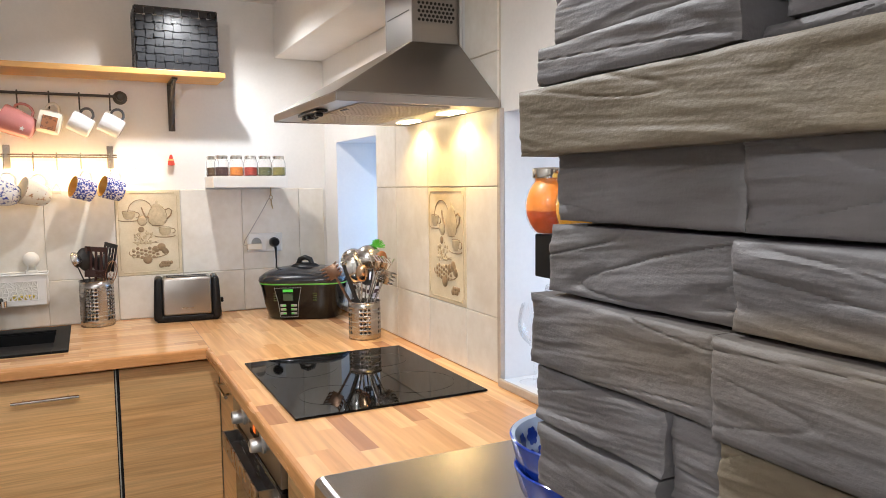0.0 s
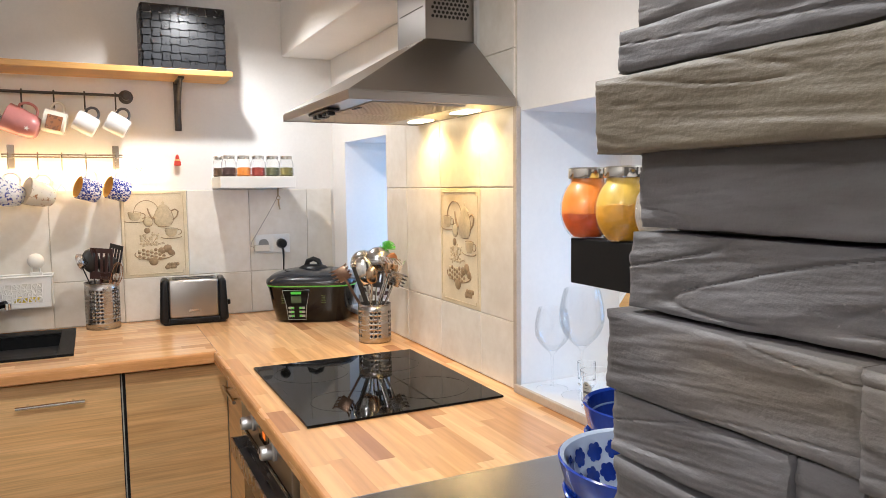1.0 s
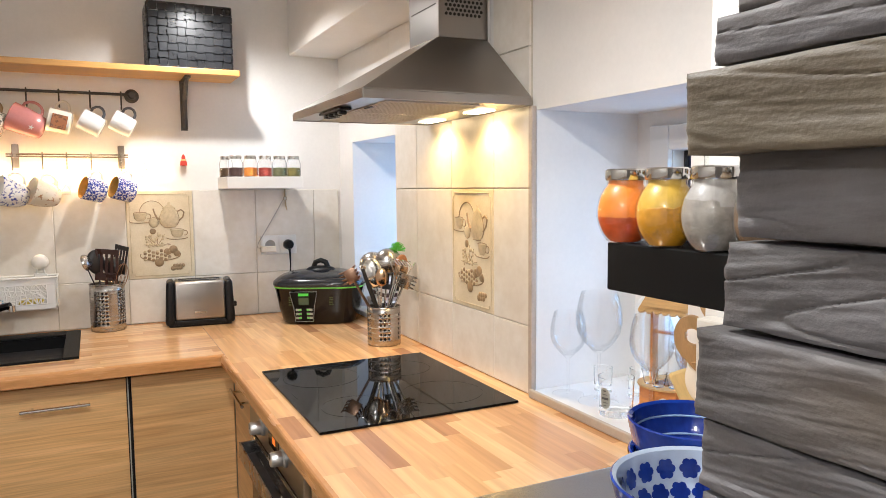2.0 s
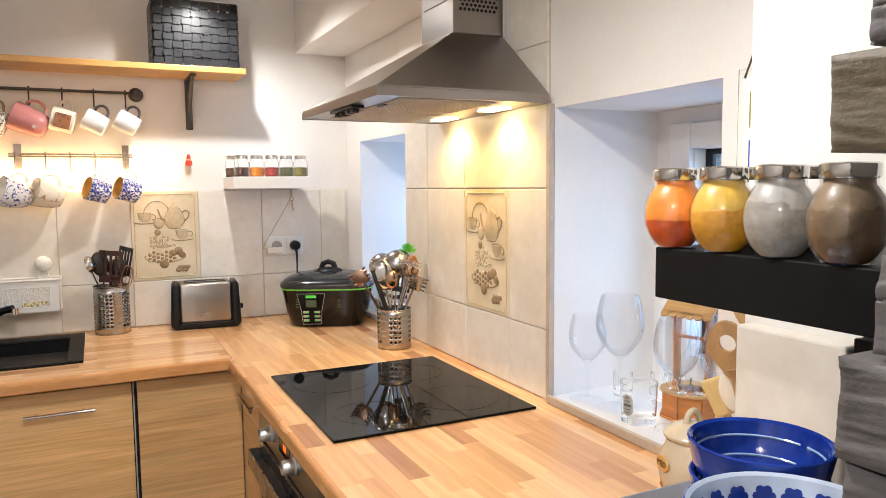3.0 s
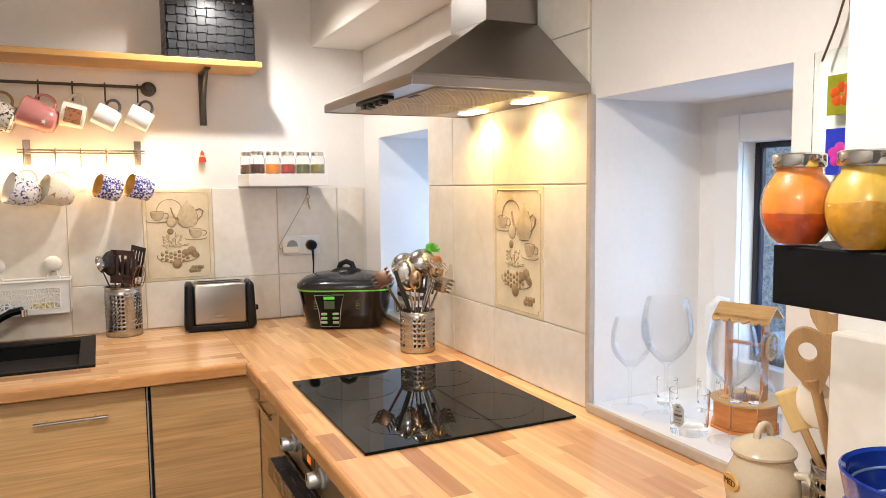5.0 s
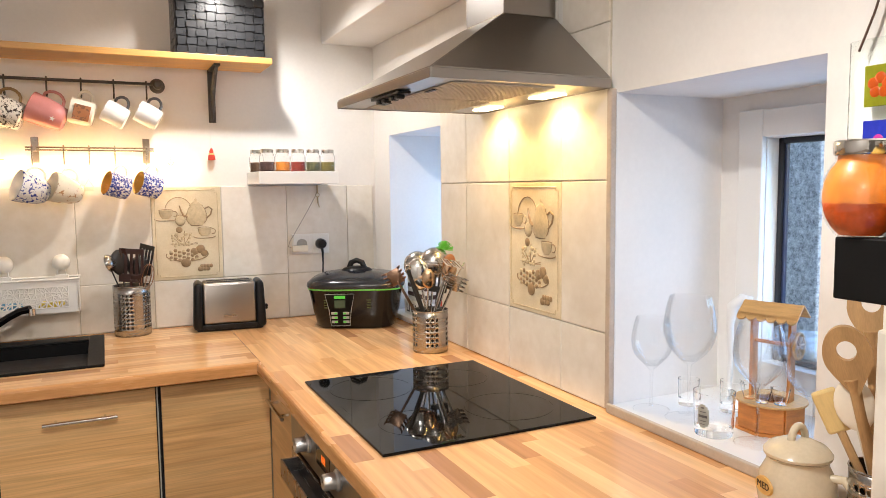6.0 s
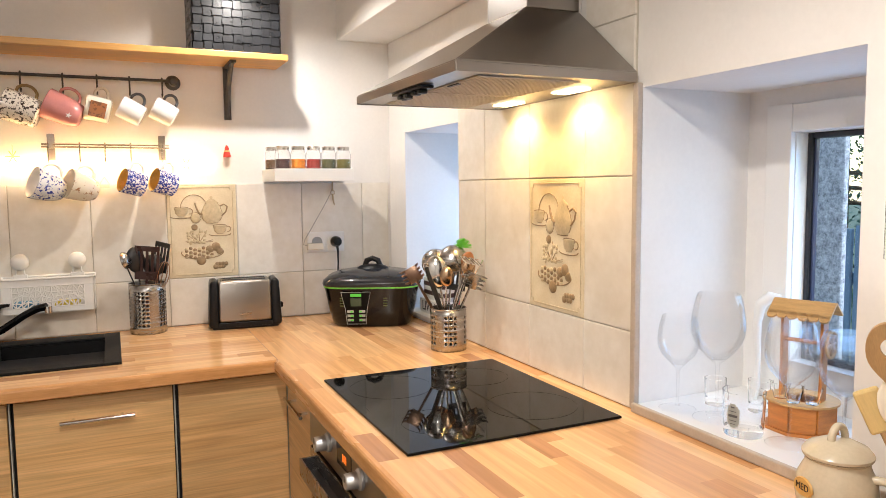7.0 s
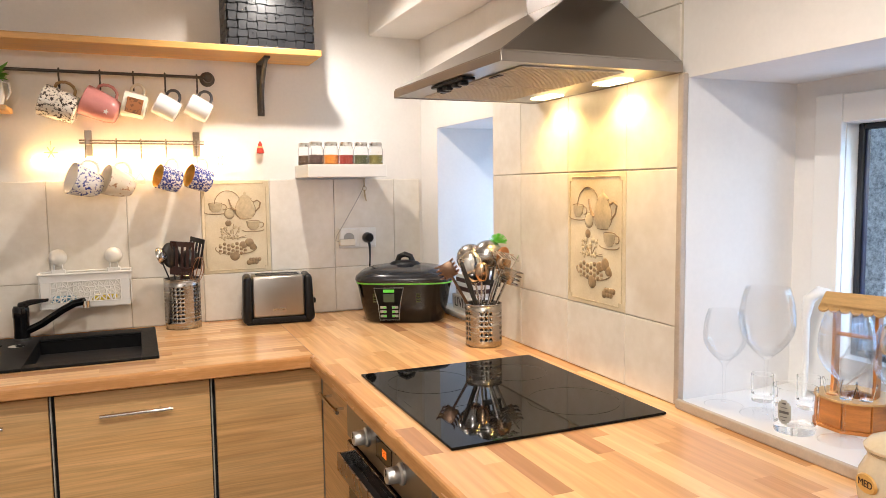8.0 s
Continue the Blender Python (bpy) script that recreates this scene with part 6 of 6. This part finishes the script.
part("strap", bm, material("brown_leather", (0.07, 0.035, 0.02), 0.7), og)


# ---- globe jars on the black shelf ----
def globe_jar(m, color, label, fill=0.6, pale=None, r=0.0301):
    j = thing("globe_jar", label, "jar", m, group="globe jars")
    b = bmesh.new()
    prof = [(r * math.sin(radians(a)), -1.27 * r * math.cos(radians(a))) for a in range(34, 140, 7)]
    z0 = prof[0][1]
    prof = [(q, z - z0) for q, z in prof]
    zt = prof[-1][1]
    neck = prof[-1][0]
    lathe(b, [(0, 0)] + prof + [(neck, zt + 0.008), (0, zt + 0.008)], 40)
    part("jar_glass", b, JAR_GLASS, j, smooth=True).visible_shadow = False
    b = bmesh.new()
    lim = zt * fill
    low = [(q - 0.0016, z + 0.0012) for q, z in prof if z < lim]
    lathe(b, [(0, 0.0015)] + low + [(low[-1][0] * 0.96, lim + 0.001), (0, lim)], 36)
    for v in b.verts:
        if v.co.z > lim * 0.75:
            v.co.z += 0.0050 * noise.noise(Vector((v.co.x * 90, v.co.y * 90, lim * 70)))
    part("contents", b, material("jar_spice", color, 0.55, vary=0.4, scale=90, fine=300, bump=0.25), j, smooth=True)
    b = bmesh.new()
    up = [(q - (0.0017 if pale else 0.0024), z) for q, z in prof if z >= lim - 0.006] + [(neck - 0.0020, zt + 0.0055), (0, zt + 0.0055)]
    if pale:
        lathe(b, up, 36)
        part("dust_film", b, material("spice_dust", pale, 0.45, vary=0.3, scale=60), j, "film of spice dust inside the glass", smooth=True)
    else:
        b.free()
    b = bmesh.new()
    lathe(b, [(0, zt + 0.0170), (neck - 0.0005, zt + 0.0170), (neck + 0.0014, zt + 0.0155), (neck + 0.0016, zt + 0.0065), (neck + 0.0006, zt + 0.005), (neck + 0.0003, zt + 0.005), (neck + 0.0003, zt + 0.015), (0, zt + 0.015)], 36)
    part("lid", b, CHROME, j, "shiny tin lid", smooth=True)


JZ = 1.3812
for k, (x, y, col, pale, what, fill) in enumerate((
        (-0.486, -2.512, (0.62, 0.085, 0.004), (0.86, 0.27, 0.03), "orange paprika powder", 0.48),
        (-0.486, -2.5725, (0.62, 0.29, 0.006), (0.68, 0.44, 0.06), "yellow curry powder", 0.62),
        (-0.486, -2.633, (0.34, 0.31, 0.27), (0.44, 0.42, 0.39), "grey pepper", 0.75),
        (-0.486, -2.6935, (0.16, 0.10, 0.05), (0.24, 0.17, 0.10), "brown ground spice", 0.7),
        (-0.418, -2.545, (0.20, 0.12, 0.06), None, "brown seeds", 0.7),
        (-0.418, -2.608, (0.10, 0.07, 0.04), None, "dark cloves", 0.6))):
    globe_jar(pose(x, y, JZ, 0, 0, 40 * k), col, "round glass jar of %s with a tin lid" % what, fill, pale)

# ---- bowls on the steel top ----
NAVY = material("cobalt_glaze", (0.012, 0.042, 0.28), 0.10, vary=0.3, scale=25, tint=(0.007, 0.020, 0.18), stretch=(1, 1, 0.4))
FILM = material("pale_blue_line", (0.30, 0.42, 0.62), 0.2)


def bowl(m, r, h, mat, label, inner=None, lines=True):
    g = thing("bowl", label, "bowl", m, group="stacked bowls")
    b = bmesh.new()
    out = [(0, 0.004), (r * 0.40, 0.004), (r * 0.42, 0.0), (r * 0.47, 0.0), (r * 0.49, 0.006), (r * 0.74, h * 0.30), (r * 0.92, h * 0.65), (r, h - 0.001), (r - 0.0015, h)]
    lathe(b, out, 48)
    part("outside", b, mat, g, smooth=True)
    b = bmesh.new()
    lathe(b, [(r - 0.0015, h), (r - 0.0045, h - 0.002), (r * 0.92 - 0.004, h * 0.65), (r * 0.72 - 0.003, h * 0.32), (r * 0.40, 0.010), (0, 0.008)], 48)
    part("inside", b, inner or mat, g, smooth=True)
    if lines:
        for q, z in ((0.955, 0.78), (0.86, 0.53), (0.70, 0.30)):
            b = bmesh.new()
            tube(b, arc((0, 0, h * z), r * q - 0.0045, 0, 352, 44, "xy"), 0.0011, 6)
            part("painted_line", b, FILM, g)
    return g


def painted_flowers(g, r, h, inside):
    """Rows of dark six-petalled flowers over the bowl's wall."""
    b = bmesh.new()
    prof = [(0.49, 0.006 / h), (0.74, 0.30), (0.92, 0.65), (1.0, 1.0)]
    for row, z in enumerate((0.24, 0.50, 0.76)):
        for (q0, z0), (q1, z1) in zip(prof, prof[1:]):
            if z0 <= z <= z1:
                q = q0 + (q1 - q0) * (z - z0) / (z1 - z0)
                slope = math.atan2((q1 - q0) * r, (z1 - z0) * h)
        rr = r * q + (-0.0060 if inside else 0.0004)
        for i in range(19):
            a = 2 * math.pi * (i + 0.5 * (row % 2)) / 19
            m = Matrix.Rotation(a, 4, "Z") @ Matrix.Translation((rr, 0, h * z)) @ Matrix.Rotation(slope, 4, "Y")
            for k in range(7):
                c = (0, 0) if k == 6 else (0.0050 * math.cos(k * math.pi / 3), 0.0050 * math.sin(k * math.pi / 3))
                b.faces.new([b.verts.new(m @ Vector((0, c[0] + 0.0034 * math.cos(t * math.pi / 4), c[1] + 0.0034 * math.sin(t * math.pi / 4)))) for t in range(8)])
    part("painted_flowers", b, NAVY, g)


BX, BY = -0.534, -2.659
bowl(pose(BX, BY, 1.1505), 0.0535, 0.060, NAVY, "cobalt blue bowl at the bottom of the stack")
bowl(pose(BX + 0.003, BY + 0.002, 1.1765), 0.0558, 0.062, NAVY, "cobalt blue bowl with pale painted rings inside")
PALE = material("pale_blue_glaze", (0.50, 0.58, 0.72), 0.14, vary=0.08)
bowl(pose(-0.612, -2.752, 1.1505), 0.064, 0.058, NAVY, "blue bowl under the patterned one")
fb = bowl(pose(-0.610, -2.750, 1.1700), 0.0680, 0.063, NAVY, "pale blue bowl with dark blue flowers", inner=PALE, lines=False)
painted_flowers(fb, 0.0680, 0.063, True)


# ---- wall tiles ----
def tile_mesh(w, h, mat, t=0.008):
    b = bmesh.new()
    box(b, -w / 2, w / 2, -t, 0, -h / 2, h / 2, 0.0022, 2)
    me = bpy.data.meshes.new("tile")
    b.to_mesh(me)
    b.free()
    me.materials.append(mat)
    return me


TILES = {}


def tile(parent, a, b, z0, z1, side, mat=TILE):
    """One glazed tile on wall A (a, b are x) or wall B (a, b are y)."""
    g = 0.0022
    key = (round(b - a, 3), round(z1 - z0, 3), mat.name)
    if key not in TILES:
        TILES[key] = tile_mesh(b - a - g, z1 - z0 - g, mat)
    m = pose((a + b) / 2, -0.002, (z0 + z1) / 2) if side == "a" else pose(0.010, (a + b) / 2, (z0 + z1) / 2, 0, 0, -90)
    return share("tile", TILES[key], parent, m)


ROWS = (0.901, 1.080, 1.435, 1.790, 2.006)
xs = [-0.002, -0.118] + [-0.372 - 0.2535 * i for i in range(9)]
for i in range(len(xs) - 1):
    for j in range(2):
        decor = j == 1 and i == 3
        if not decor:
            tile(wall_a, xs[i + 1], xs[i], ROWS[j], ROWS[j + 1], "a")
ys = [-0.677, -0.867, -1.132, -1.389, -1.571]
for i in range(len(ys) - 1):
    for j in range(4):
        if (j == 1 and i == 2) or (j == 3 and i < 3):
            continue
        tile(wall_b, ys[i + 1], ys[i], ROWS[j], ROWS[j + 1], "b")
bm = bmesh.new()
box(bm, xs[-1], xs[0], -0.0050, -0.0005, 0.901, 1.4345)
part("grout_bed", bm, GROUT, wall_a)
bm = bmesh.new()
box(bm, 0.0070, 0.0115, ys[-1], ys[0] + 0.001, 0.901, 1.795)
box(bm, 0.0070, 0.0115, ys[-1], ys[-2], 1.796, 2.004)
part("grout_bed", bm, GROUT, wall_b)


def decor_tile(parent, m, w, h):
    """A sand-coloured tile with a raised frame and a still life of pots and fruit in relief."""
    b = bmesh.new()
    box(b, -w / 2, w / 2, -0.008, 0, -h / 2, h / 2, 0.002)
    d = part("decor_tile", b, DECOR, parent, "sand-coloured relief tile with coffee pot, cups and fruit", m=m)
    b = bmesh.new()
    u, v, c = w / 2 - 0.012, h / 2 - 0.012, 0.010
    loop = [(-u + c, v), (u - c, v), (u - c, v - c), (u, v - c), (u, -v + c), (u - c, -v + c), (u - c, -v), (-u + c, -v), (-u + c, -v + c), (-u, -v + c), (-u, v - c), (-u + c, v - c)]
    tube(b, [(x, -0.0085, z) for x, z in loop], 0.0016, 6, closed=True)
    part("frame_line", b, RELIEF_PALE, d)
    y = -0.0085
    k = w / 0.25

    def P(x, z):
        return Vector((x * k, y, z))

    pale, dark = bmesh.new(), bmesh.new()
    # plate behind, coffee pot, two cups
    tube(dark, arc(P(-0.030, 0.085), 0.048 * k, 20, 200, 24, ry=0.052), 0.0013, 6)
    lathe(pale, [(0.0, 0.0), (0.022, 0.0), (0.036, 0.018), (0.037, 0.042), (0.030, 0.062), (0.021, 0.074), (0.024, 0.078), (0.014, 0.086), (0.004, 0.092), (0.006, 0.098), (0.0, 0.103)], 24, Matrix.Translation(P(0.034, 0.030)) @ Matrix.Diagonal((k, 0.16, 1, 1)))
    tube(dark, [P(0.001, 0.062), P(-0.012, 0.068), P(-0.020, 0.085), P(-0.026, 0.106)], [0.006, 0.005, 0.004, 0.003], 8, flat=0.6)
    tube(dark, [P(0.064, 0.092), P(0.080, 0.100), P(0.092, 0.090), P(0.086, 0.070), P(0.070, 0.055)], 0.0028, 8)
    tube(dark, arc(P(0.034, 0.106), 0.024 * k, 180, 360, 12, ry=0.004), 0.0013, 6)
    tube(dark, [P(0.012, 0.030), P(0.034, 0.028), P(0.056, 0.030)], 0.0016, 6)
    tube(dark, [P(0.006, 0.036), P(-0.002, 0.050), P(-0.003, 0.070), P(0.006, 0.093), P(0.014, 0.104)], 0.0012, 6)
    tube(dark, [P(0.062, 0.036), P(0.071, 0.050), P(0.072, 0.070), P(0.064, 0.093), P(0.054, 0.104)], 0.0012, 6)
    for cx, cz in ((-0.075, 0.058), (0.062, -0.012)):
        lathe(pale, [(0.0, 0.0), (0.013, 0.0), (0.022, 0.012), (0.025, 0.030), (0.022, 0.030), (0.0, 0.026)], 20, Matrix.Translation(P(cx, cz)) @ Matrix.Diagonal((k, 0.2, 1, 1)))
        tube(dark, arc(P(cx, cz + 0.030), 0.025 * k, 0, 352, 20, ry=0.004), 0.0013, 6)
        tube(dark, [P(cx - 0.024, cz + 0.028), P(cx - 0.020, cz + 0.010), P(cx - 0.010, cz), P(cx + 0.010, cz), P(cx + 0.020, cz + 0.010), P(cx + 0.024, cz + 0.028)], 0.0012, 6)
        tube(dark, arc(P(cx + 0.030, cz + 0.017), 0.010 * k, -110, 110, 10), 0.0016, 6)
        tube(dark, arc(P(cx, cz - 0.002), 0.040 * k, 170, 370, 20, ry=0.007), 0.0016, 6)
    ball(pale, P(-0.025, 0.050), 0.018, k, 0.2, 1.1)
    tube(dark, arc(P(-0.025, 0.050), 0.018 * k, 0, 350, 18, ry=0.020), 0.0011, 6)
    ball(dark, P(-0.030, 0.014), 0.012, k, 0.2, 1)
    # flowers, grapes and fruit in a bowl
    rnd = random.Random(5)
    for i in range(26):
        ball(pale, P(-0.020 + rnd.uniform(-0.035, 0.03), -0.030 + rnd.uniform(-0.02, 0.03)), 0.0055, k, 0.35, 1, 8, 6)
    for i in range(9):
        a = rnd.uniform(0, 3.1)
        tube(dark, [P(-0.015, -0.045), P(-0.015 + 0.03 * math.cos(a), -0.045 + 0.03 * math.sin(a)), P(-0.015 + 0.05 * math.cos(a), -0.045 + 0.055 * math.sin(a))], 0.0011, 5)
    for i in range(28):
        ball(dark if i % 3 else pale, P(-0.062 + 0.017 * (i % 7) * 0.9, -0.068 - 0.010 * (i // 7) + 0.004 * math.sin(i * 2.1)), 0.0068, k, 0.4, 1, 8, 6)
    for x, z, r in ((0.045, -0.062, 0.017), (0.022, -0.070, 0.014), (-0.010, -0.112, 0.018), (0.058, -0.078, 0.013)):
        ball(dark, P(x, z), r, k, 0.25, 1)
    tube(dark, arc(P(-0.004, -0.082), 0.076 * k, 165, 375, 24, ry=0.024), 0.0020, 6)
    for i in range(7):
        ball(dark, P(0.048 + 0.011 * (i % 4), -0.128 - 0.011 * (i // 4)), 0.0078, k, 0.35, 1, 8, 6)
    ball(dark, P(0.042, -0.139), 0.010, k, 0.3, 1)
    part("relief", pale, RELIEF_PALE, d, smooth=True)
    part("relief", dark, RELIEF, d, "brown-washed relief of pots and fruit", smooth=True)


decor_tile(wall_a, pose((xs[3] + xs[4]) / 2, -0.002, 1.2575), 0.250, 0.352)
decor_tile(wall_b, pose(0.010, (ys[2] + ys[3]) / 2, 1.2575, 0, 0, -90), 0.255, 0.352)

# ---- staves of the worktops ----
staves(wt_a, -2.6, WB_X - 0.0015, WA_Y, -0.009, "x", 3, cut=SINK)
staves(wt_b, WB_X, 0.010, -2.34, -0.009, "y", 8, cut=(-0.565, -0.065, -1.612, -1.028))


# ---- stone cladding of the pillar ----
STONE = bpy.data.materials.new("split_stone")
STONE.use_nodes = True
nt = STONE.node_tree
n, link = nt.nodes, nt.links.new
p = n["Principled BSDF"]
tc, mp, info = n.new("ShaderNodeTexCoord"), n.new("ShaderNodeMapping"), n.new("ShaderNodeObjectInfo")
mp.inputs["Scale"].default_value = (14, 9, 34)
link(tc.outputs["Object"], mp.inputs["Vector"])
n1, n2 = n.new("ShaderNodeTexNoise"), n.new("ShaderNodeTexNoise")
n1.inputs["Scale"].default_value, n2.inputs["Scale"].default_value = 1.0, 5.0
n1.inputs["Detail"].default_value, n2.inputs["Detail"].default_value = 6, 6
link(mp.outputs[0], n1.inputs["Vector"])
streak = n.new("ShaderNodeMapping")
streak.inputs["Scale"].default_value, streak.inputs["Rotation"].default_value = (9, 8, 40), (radians(4), 0, 0)
link(tc.outputs["Object"], streak.inputs["Vector"])
link(streak.outputs[0], n2.inputs["Vector"])
r1 = n.new("ShaderNodeValToRGB")
r1.color_ramp.elements[0].position, r1.color_ramp.elements[1].position = 0.3, 0.72
r1.color_ramp.elements[0].color, r1.color_ramp.elements[1].color = (0.080, 0.072, 0.070, 1), (0.162, 0.155, 0.162, 1)
link(n1.outputs["Fac"], r1.inputs[0])
ochre = n.new("ShaderNodeMixRGB")
ochre.inputs[2].default_value = (0.24, 0.175, 0.09, 1)
link(r1.outputs[0], ochre.inputs[1])
rr = n.new("ShaderNodeMapRange")
rr.inputs[1].default_value, rr.inputs[2].default_value, rr.inputs[3].default_value, rr.inputs[4].default_value = 0.52, 0.75, 0.0, 0.75
n3 = n.new("ShaderNodeTexNoise")
n3.inputs["Scale"].default_value = 0.35
link(mp.outputs[0], n3.inputs["Vector"])
link(n3.outputs["Fac"], rr.inputs[0])
amt = n.new("ShaderNodeMath")
amt.operation = "MULTIPLY"
link(rr.outputs[0], amt.inputs[0])
link(info.outputs["Random"], amt.inputs[1])
link(amt.outputs[0], ochre.inputs[0])
fineb = n.new("ShaderNodeMixRGB")
fineb.blend_type = "MULTIPLY"
fineb.inputs[0].default_value = 0.22
link(ochre.outputs[0], fineb.inputs[1])
link(n2.outputs["Fac"], fineb.inputs[2])
link(fineb.outputs[0], p.inputs["Base Color"])
p.inputs["Roughness"].default_value = 0.62
bp = n.new("ShaderNodeBump")
bp.inputs["Strength"].default_value, bp.inputs["Distance"].default_value = 0.45, 0.0022
grit = n.new("ShaderNodeTexNoise")
grit.inputs["Scale"].default_value, grit.inputs["Detail"].default_value = 420.0, 4
link(tc.outputs["Object"], grit.inputs["Vector"])
relief = n.new("ShaderNodeMix")
relief.data_type = "FLOAT"
relief.inputs[0].default_value = 0.30
link(n2.outputs["Fac"], relief.inputs[2])
link(grit.outputs["Fac"], relief.inputs[3])
link(relief.outputs[0], bp.inputs["Height"])
link(bp.outputs[0], p.inputs["Normal"])
OCHRE_STONE = STONE.copy()
OCHRE_STONE.name = "ochre_split_stone"
for node in OCHRE_STONE.node_tree.nodes:
    if node.type == "VALTORGB":
        node.color_ramp.elements[0].color, node.color_ramp.elements[1].color = (0.098, 0.074, 0.046, 1), (0.182, 0.155, 0.112, 1)

SX, SY = -0.728, -2.862
# strips slightly smaller than drawn, shrunk towards the camera's start to fit its view
CLAD = Matrix.Translation((-0.976, -3.215, 1.439)) @ Matrix.Scale(0.92, 4) @ Matrix.Translation((0.976, 3.215, -1.439))
bm = bmesh.new()
box(bm, -0.721, -0.196, -5.3, SY - 0.028, 0.0, CEIL - 0.001)
pillar = tagged(part("wall_pillar", bm, material("pillar_core", (0.10, 0.09, 0.08), 0.9)), "wall end clad in grey-brown split stone strips", "wall", kind="structure")


def stone(y0, y1, z0, z1, proud, seed, mat=STONE, fine=True, slope=0.0):
    """One split stone strip: y0 > y1; its rough face looks towards -x, its end towards +y."""
    rnd = random.Random(seed)
    b = bmesh.new()
    ln, h = y0 - y1, z1 - z0
    ny, nz = (max(8, int(ln / 0.0016)), max(8, int(h / 0.0009))) if fine else (max(4, int(ln / 0.02)), 4)
    ox, oz, dip = rnd.uniform(0, 90), rnd.uniform(0, 90), rnd.uniform(-0.10, 0.22)
    steps, rough = rnd.uniform(1.4, 2.8), rnd.uniform(0.55, 1.2)
    grid = []
    for j in range(nz + 1):
        row = []
        for i in range(ny + 1):
            y, z = y0 - ln * i / ny, z0 + h * j / nz
            zz = z + (y - y0) * dip
            u, w = y * 15 + ox, zz * 60 + oz
            d = 0.0024 * rough * noise.fractal(Vector((u * 0.42, w * 0.45, 0)), 1.0, 2.0, 2)
            # cleavage: flat laminae that break off along wavering, nearly level lines
            lam = steps * (noise.fractal(Vector((u * 0.34, w * 0.50, 11)), 1.0, 2.1, 3) + 0.5)
            base = math.floor(lam)
            d += 0.0016 * rough * (base + min(1.0, (lam - base) * 3.0) - 0.5 * steps)
            # fine striae along the bedding
            d += 0.00045 * rough * noise.noise(Vector((u * 0.8, zz * 520 + oz, 5)))
            d += 0.00030 * noise.noise(Vector((u * 5.0, zz * 300 + oz, 7)))
            crack = noise.noise(Vector((u * 0.35, w * 0.60, 19)))
            d -= 0.0011 * rough * math.exp(-(crack / 0.016) ** 2)
            edge = min(i, ny - i) / ny * ln, min(j, nz - j) / nz * h
            e = min(edge)
            d -= 0.0016 * math.exp(-(e / 0.0014) ** 1.2)
            wy = 0.0022 * noise.noise(Vector((w * 0.6, ox, 0 if i < ny / 2 else 9))) if i in (0, ny) else 0
            wz = 0.0009 * noise.noise(Vector((u * 2, oz, 0 if j == 0 else 5))) if j in (0, nz) else 0
            row.append(b.verts.new((SX - proud - d, y + wy, z + wz + slope * (y0 - y))))
        grid.append(row)
    for j in range(nz):
        for i in range(ny):
            b.faces.new((grid[j][i], grid[j][i + 1], grid[j + 1][i + 1], grid[j + 1][i]))
    rim = [grid[0][i] for i in range(ny + 1)] + [grid[j][ny] for j in range(1, nz + 1)] + [grid[nz][i] for i in range(ny - 1, -1, -1)] + [grid[j][0] for j in range(nz - 1, 0, -1)]
    back = [b.verts.new((SX + 0.027, v.co.y, v.co.z)) for v in rim]
    for k in range(len(rim)):
        q = (k + 1) % len(rim)
        b.faces.new((rim[k], rim[q], back[q], back[k]))
    part("stone", b, mat, pillar, m=CLAD, smooth=True)


G = 0.0012
strips = [
    # from y, to y, bottom, top, proud, ochre
    (2.862, 3.16, 1.556, 1.592, 0.002, 0), (2.858, 3.01, 1.520, 1.554, -0.004, 0), (3.012, 3.30, 1.505, 1.554, -0.006, 0),
    (2.854, 3.000, 1.4965, 1.519, 0.008, 0), (3.002, 3.30, 1.4965, 1.504, -0.006, 0), (2.842, 3.28, 1.4555, 1.495, 0.012, 1),
    (2.858, 2.9965, 1.417, 1.4585, -0.005, 0), (2.998, 3.30, 1.417, 1.4585, -0.001, 0),
    (2.856, 2.995, 1.3745, 1.4155, -0.002, 0), (2.9965, 3.30, 1.3745, 1.4155, 0.002, 0),
    (2.846, 2.990, 1.329, 1.373, 0.004, 0), (2.9915, 3.30, 1.326, 1.373, 0.008, 0),
    (2.846, 2.957, 1.2935, 1.3275, 0.002, 0), (2.9585, 2.990, 1.285, 1.3275, -0.003, 0), (2.9915, 3.30, 1.282, 1.3245, 0.003, 1),
    (2.850, 2.955, 1.252, 1.2920, 0.003, 0), (2.9565, 3.30, 1.243, 1.2805, 0.006, 1),
]
for k, (a, b, z0, z1, pr, oc) in enumerate(strips):
    stone(-a, -b, z0 + G / 2, z1 - G / 2, pr, 40 + k, OCHRE_STONE if oc else STONE)
rnd = random.Random(77)


def courses(z, top, first, last):
    k = 200 + int(z * 100)
    while z < top - 0.012:
        h = min(rnd.uniform(0.030, 0.044), top - z)
        y = first + rnd.uniform(-0.006, 0.006)
        while y < last:
            ln = rnd.uniform(0.14, 0.34)
            stone(-y, -min(y + ln, last), z + G / 2, z + h - G / 2, rnd.uniform(-0.005, 0.009), k, OCHRE_STONE if rnd.random() < 0.2 else STONE, fine=y < 3.2 and 1.1 < z < 1.7)
            y += ln + 0.0015
            k += 1
        z += h


courses(1.593, 2.238, 2.868, 3.75)
courses(0.90, 1.242, 2.85, 3.75)
courses(1.243, 1.592, 3.302, 3.75)
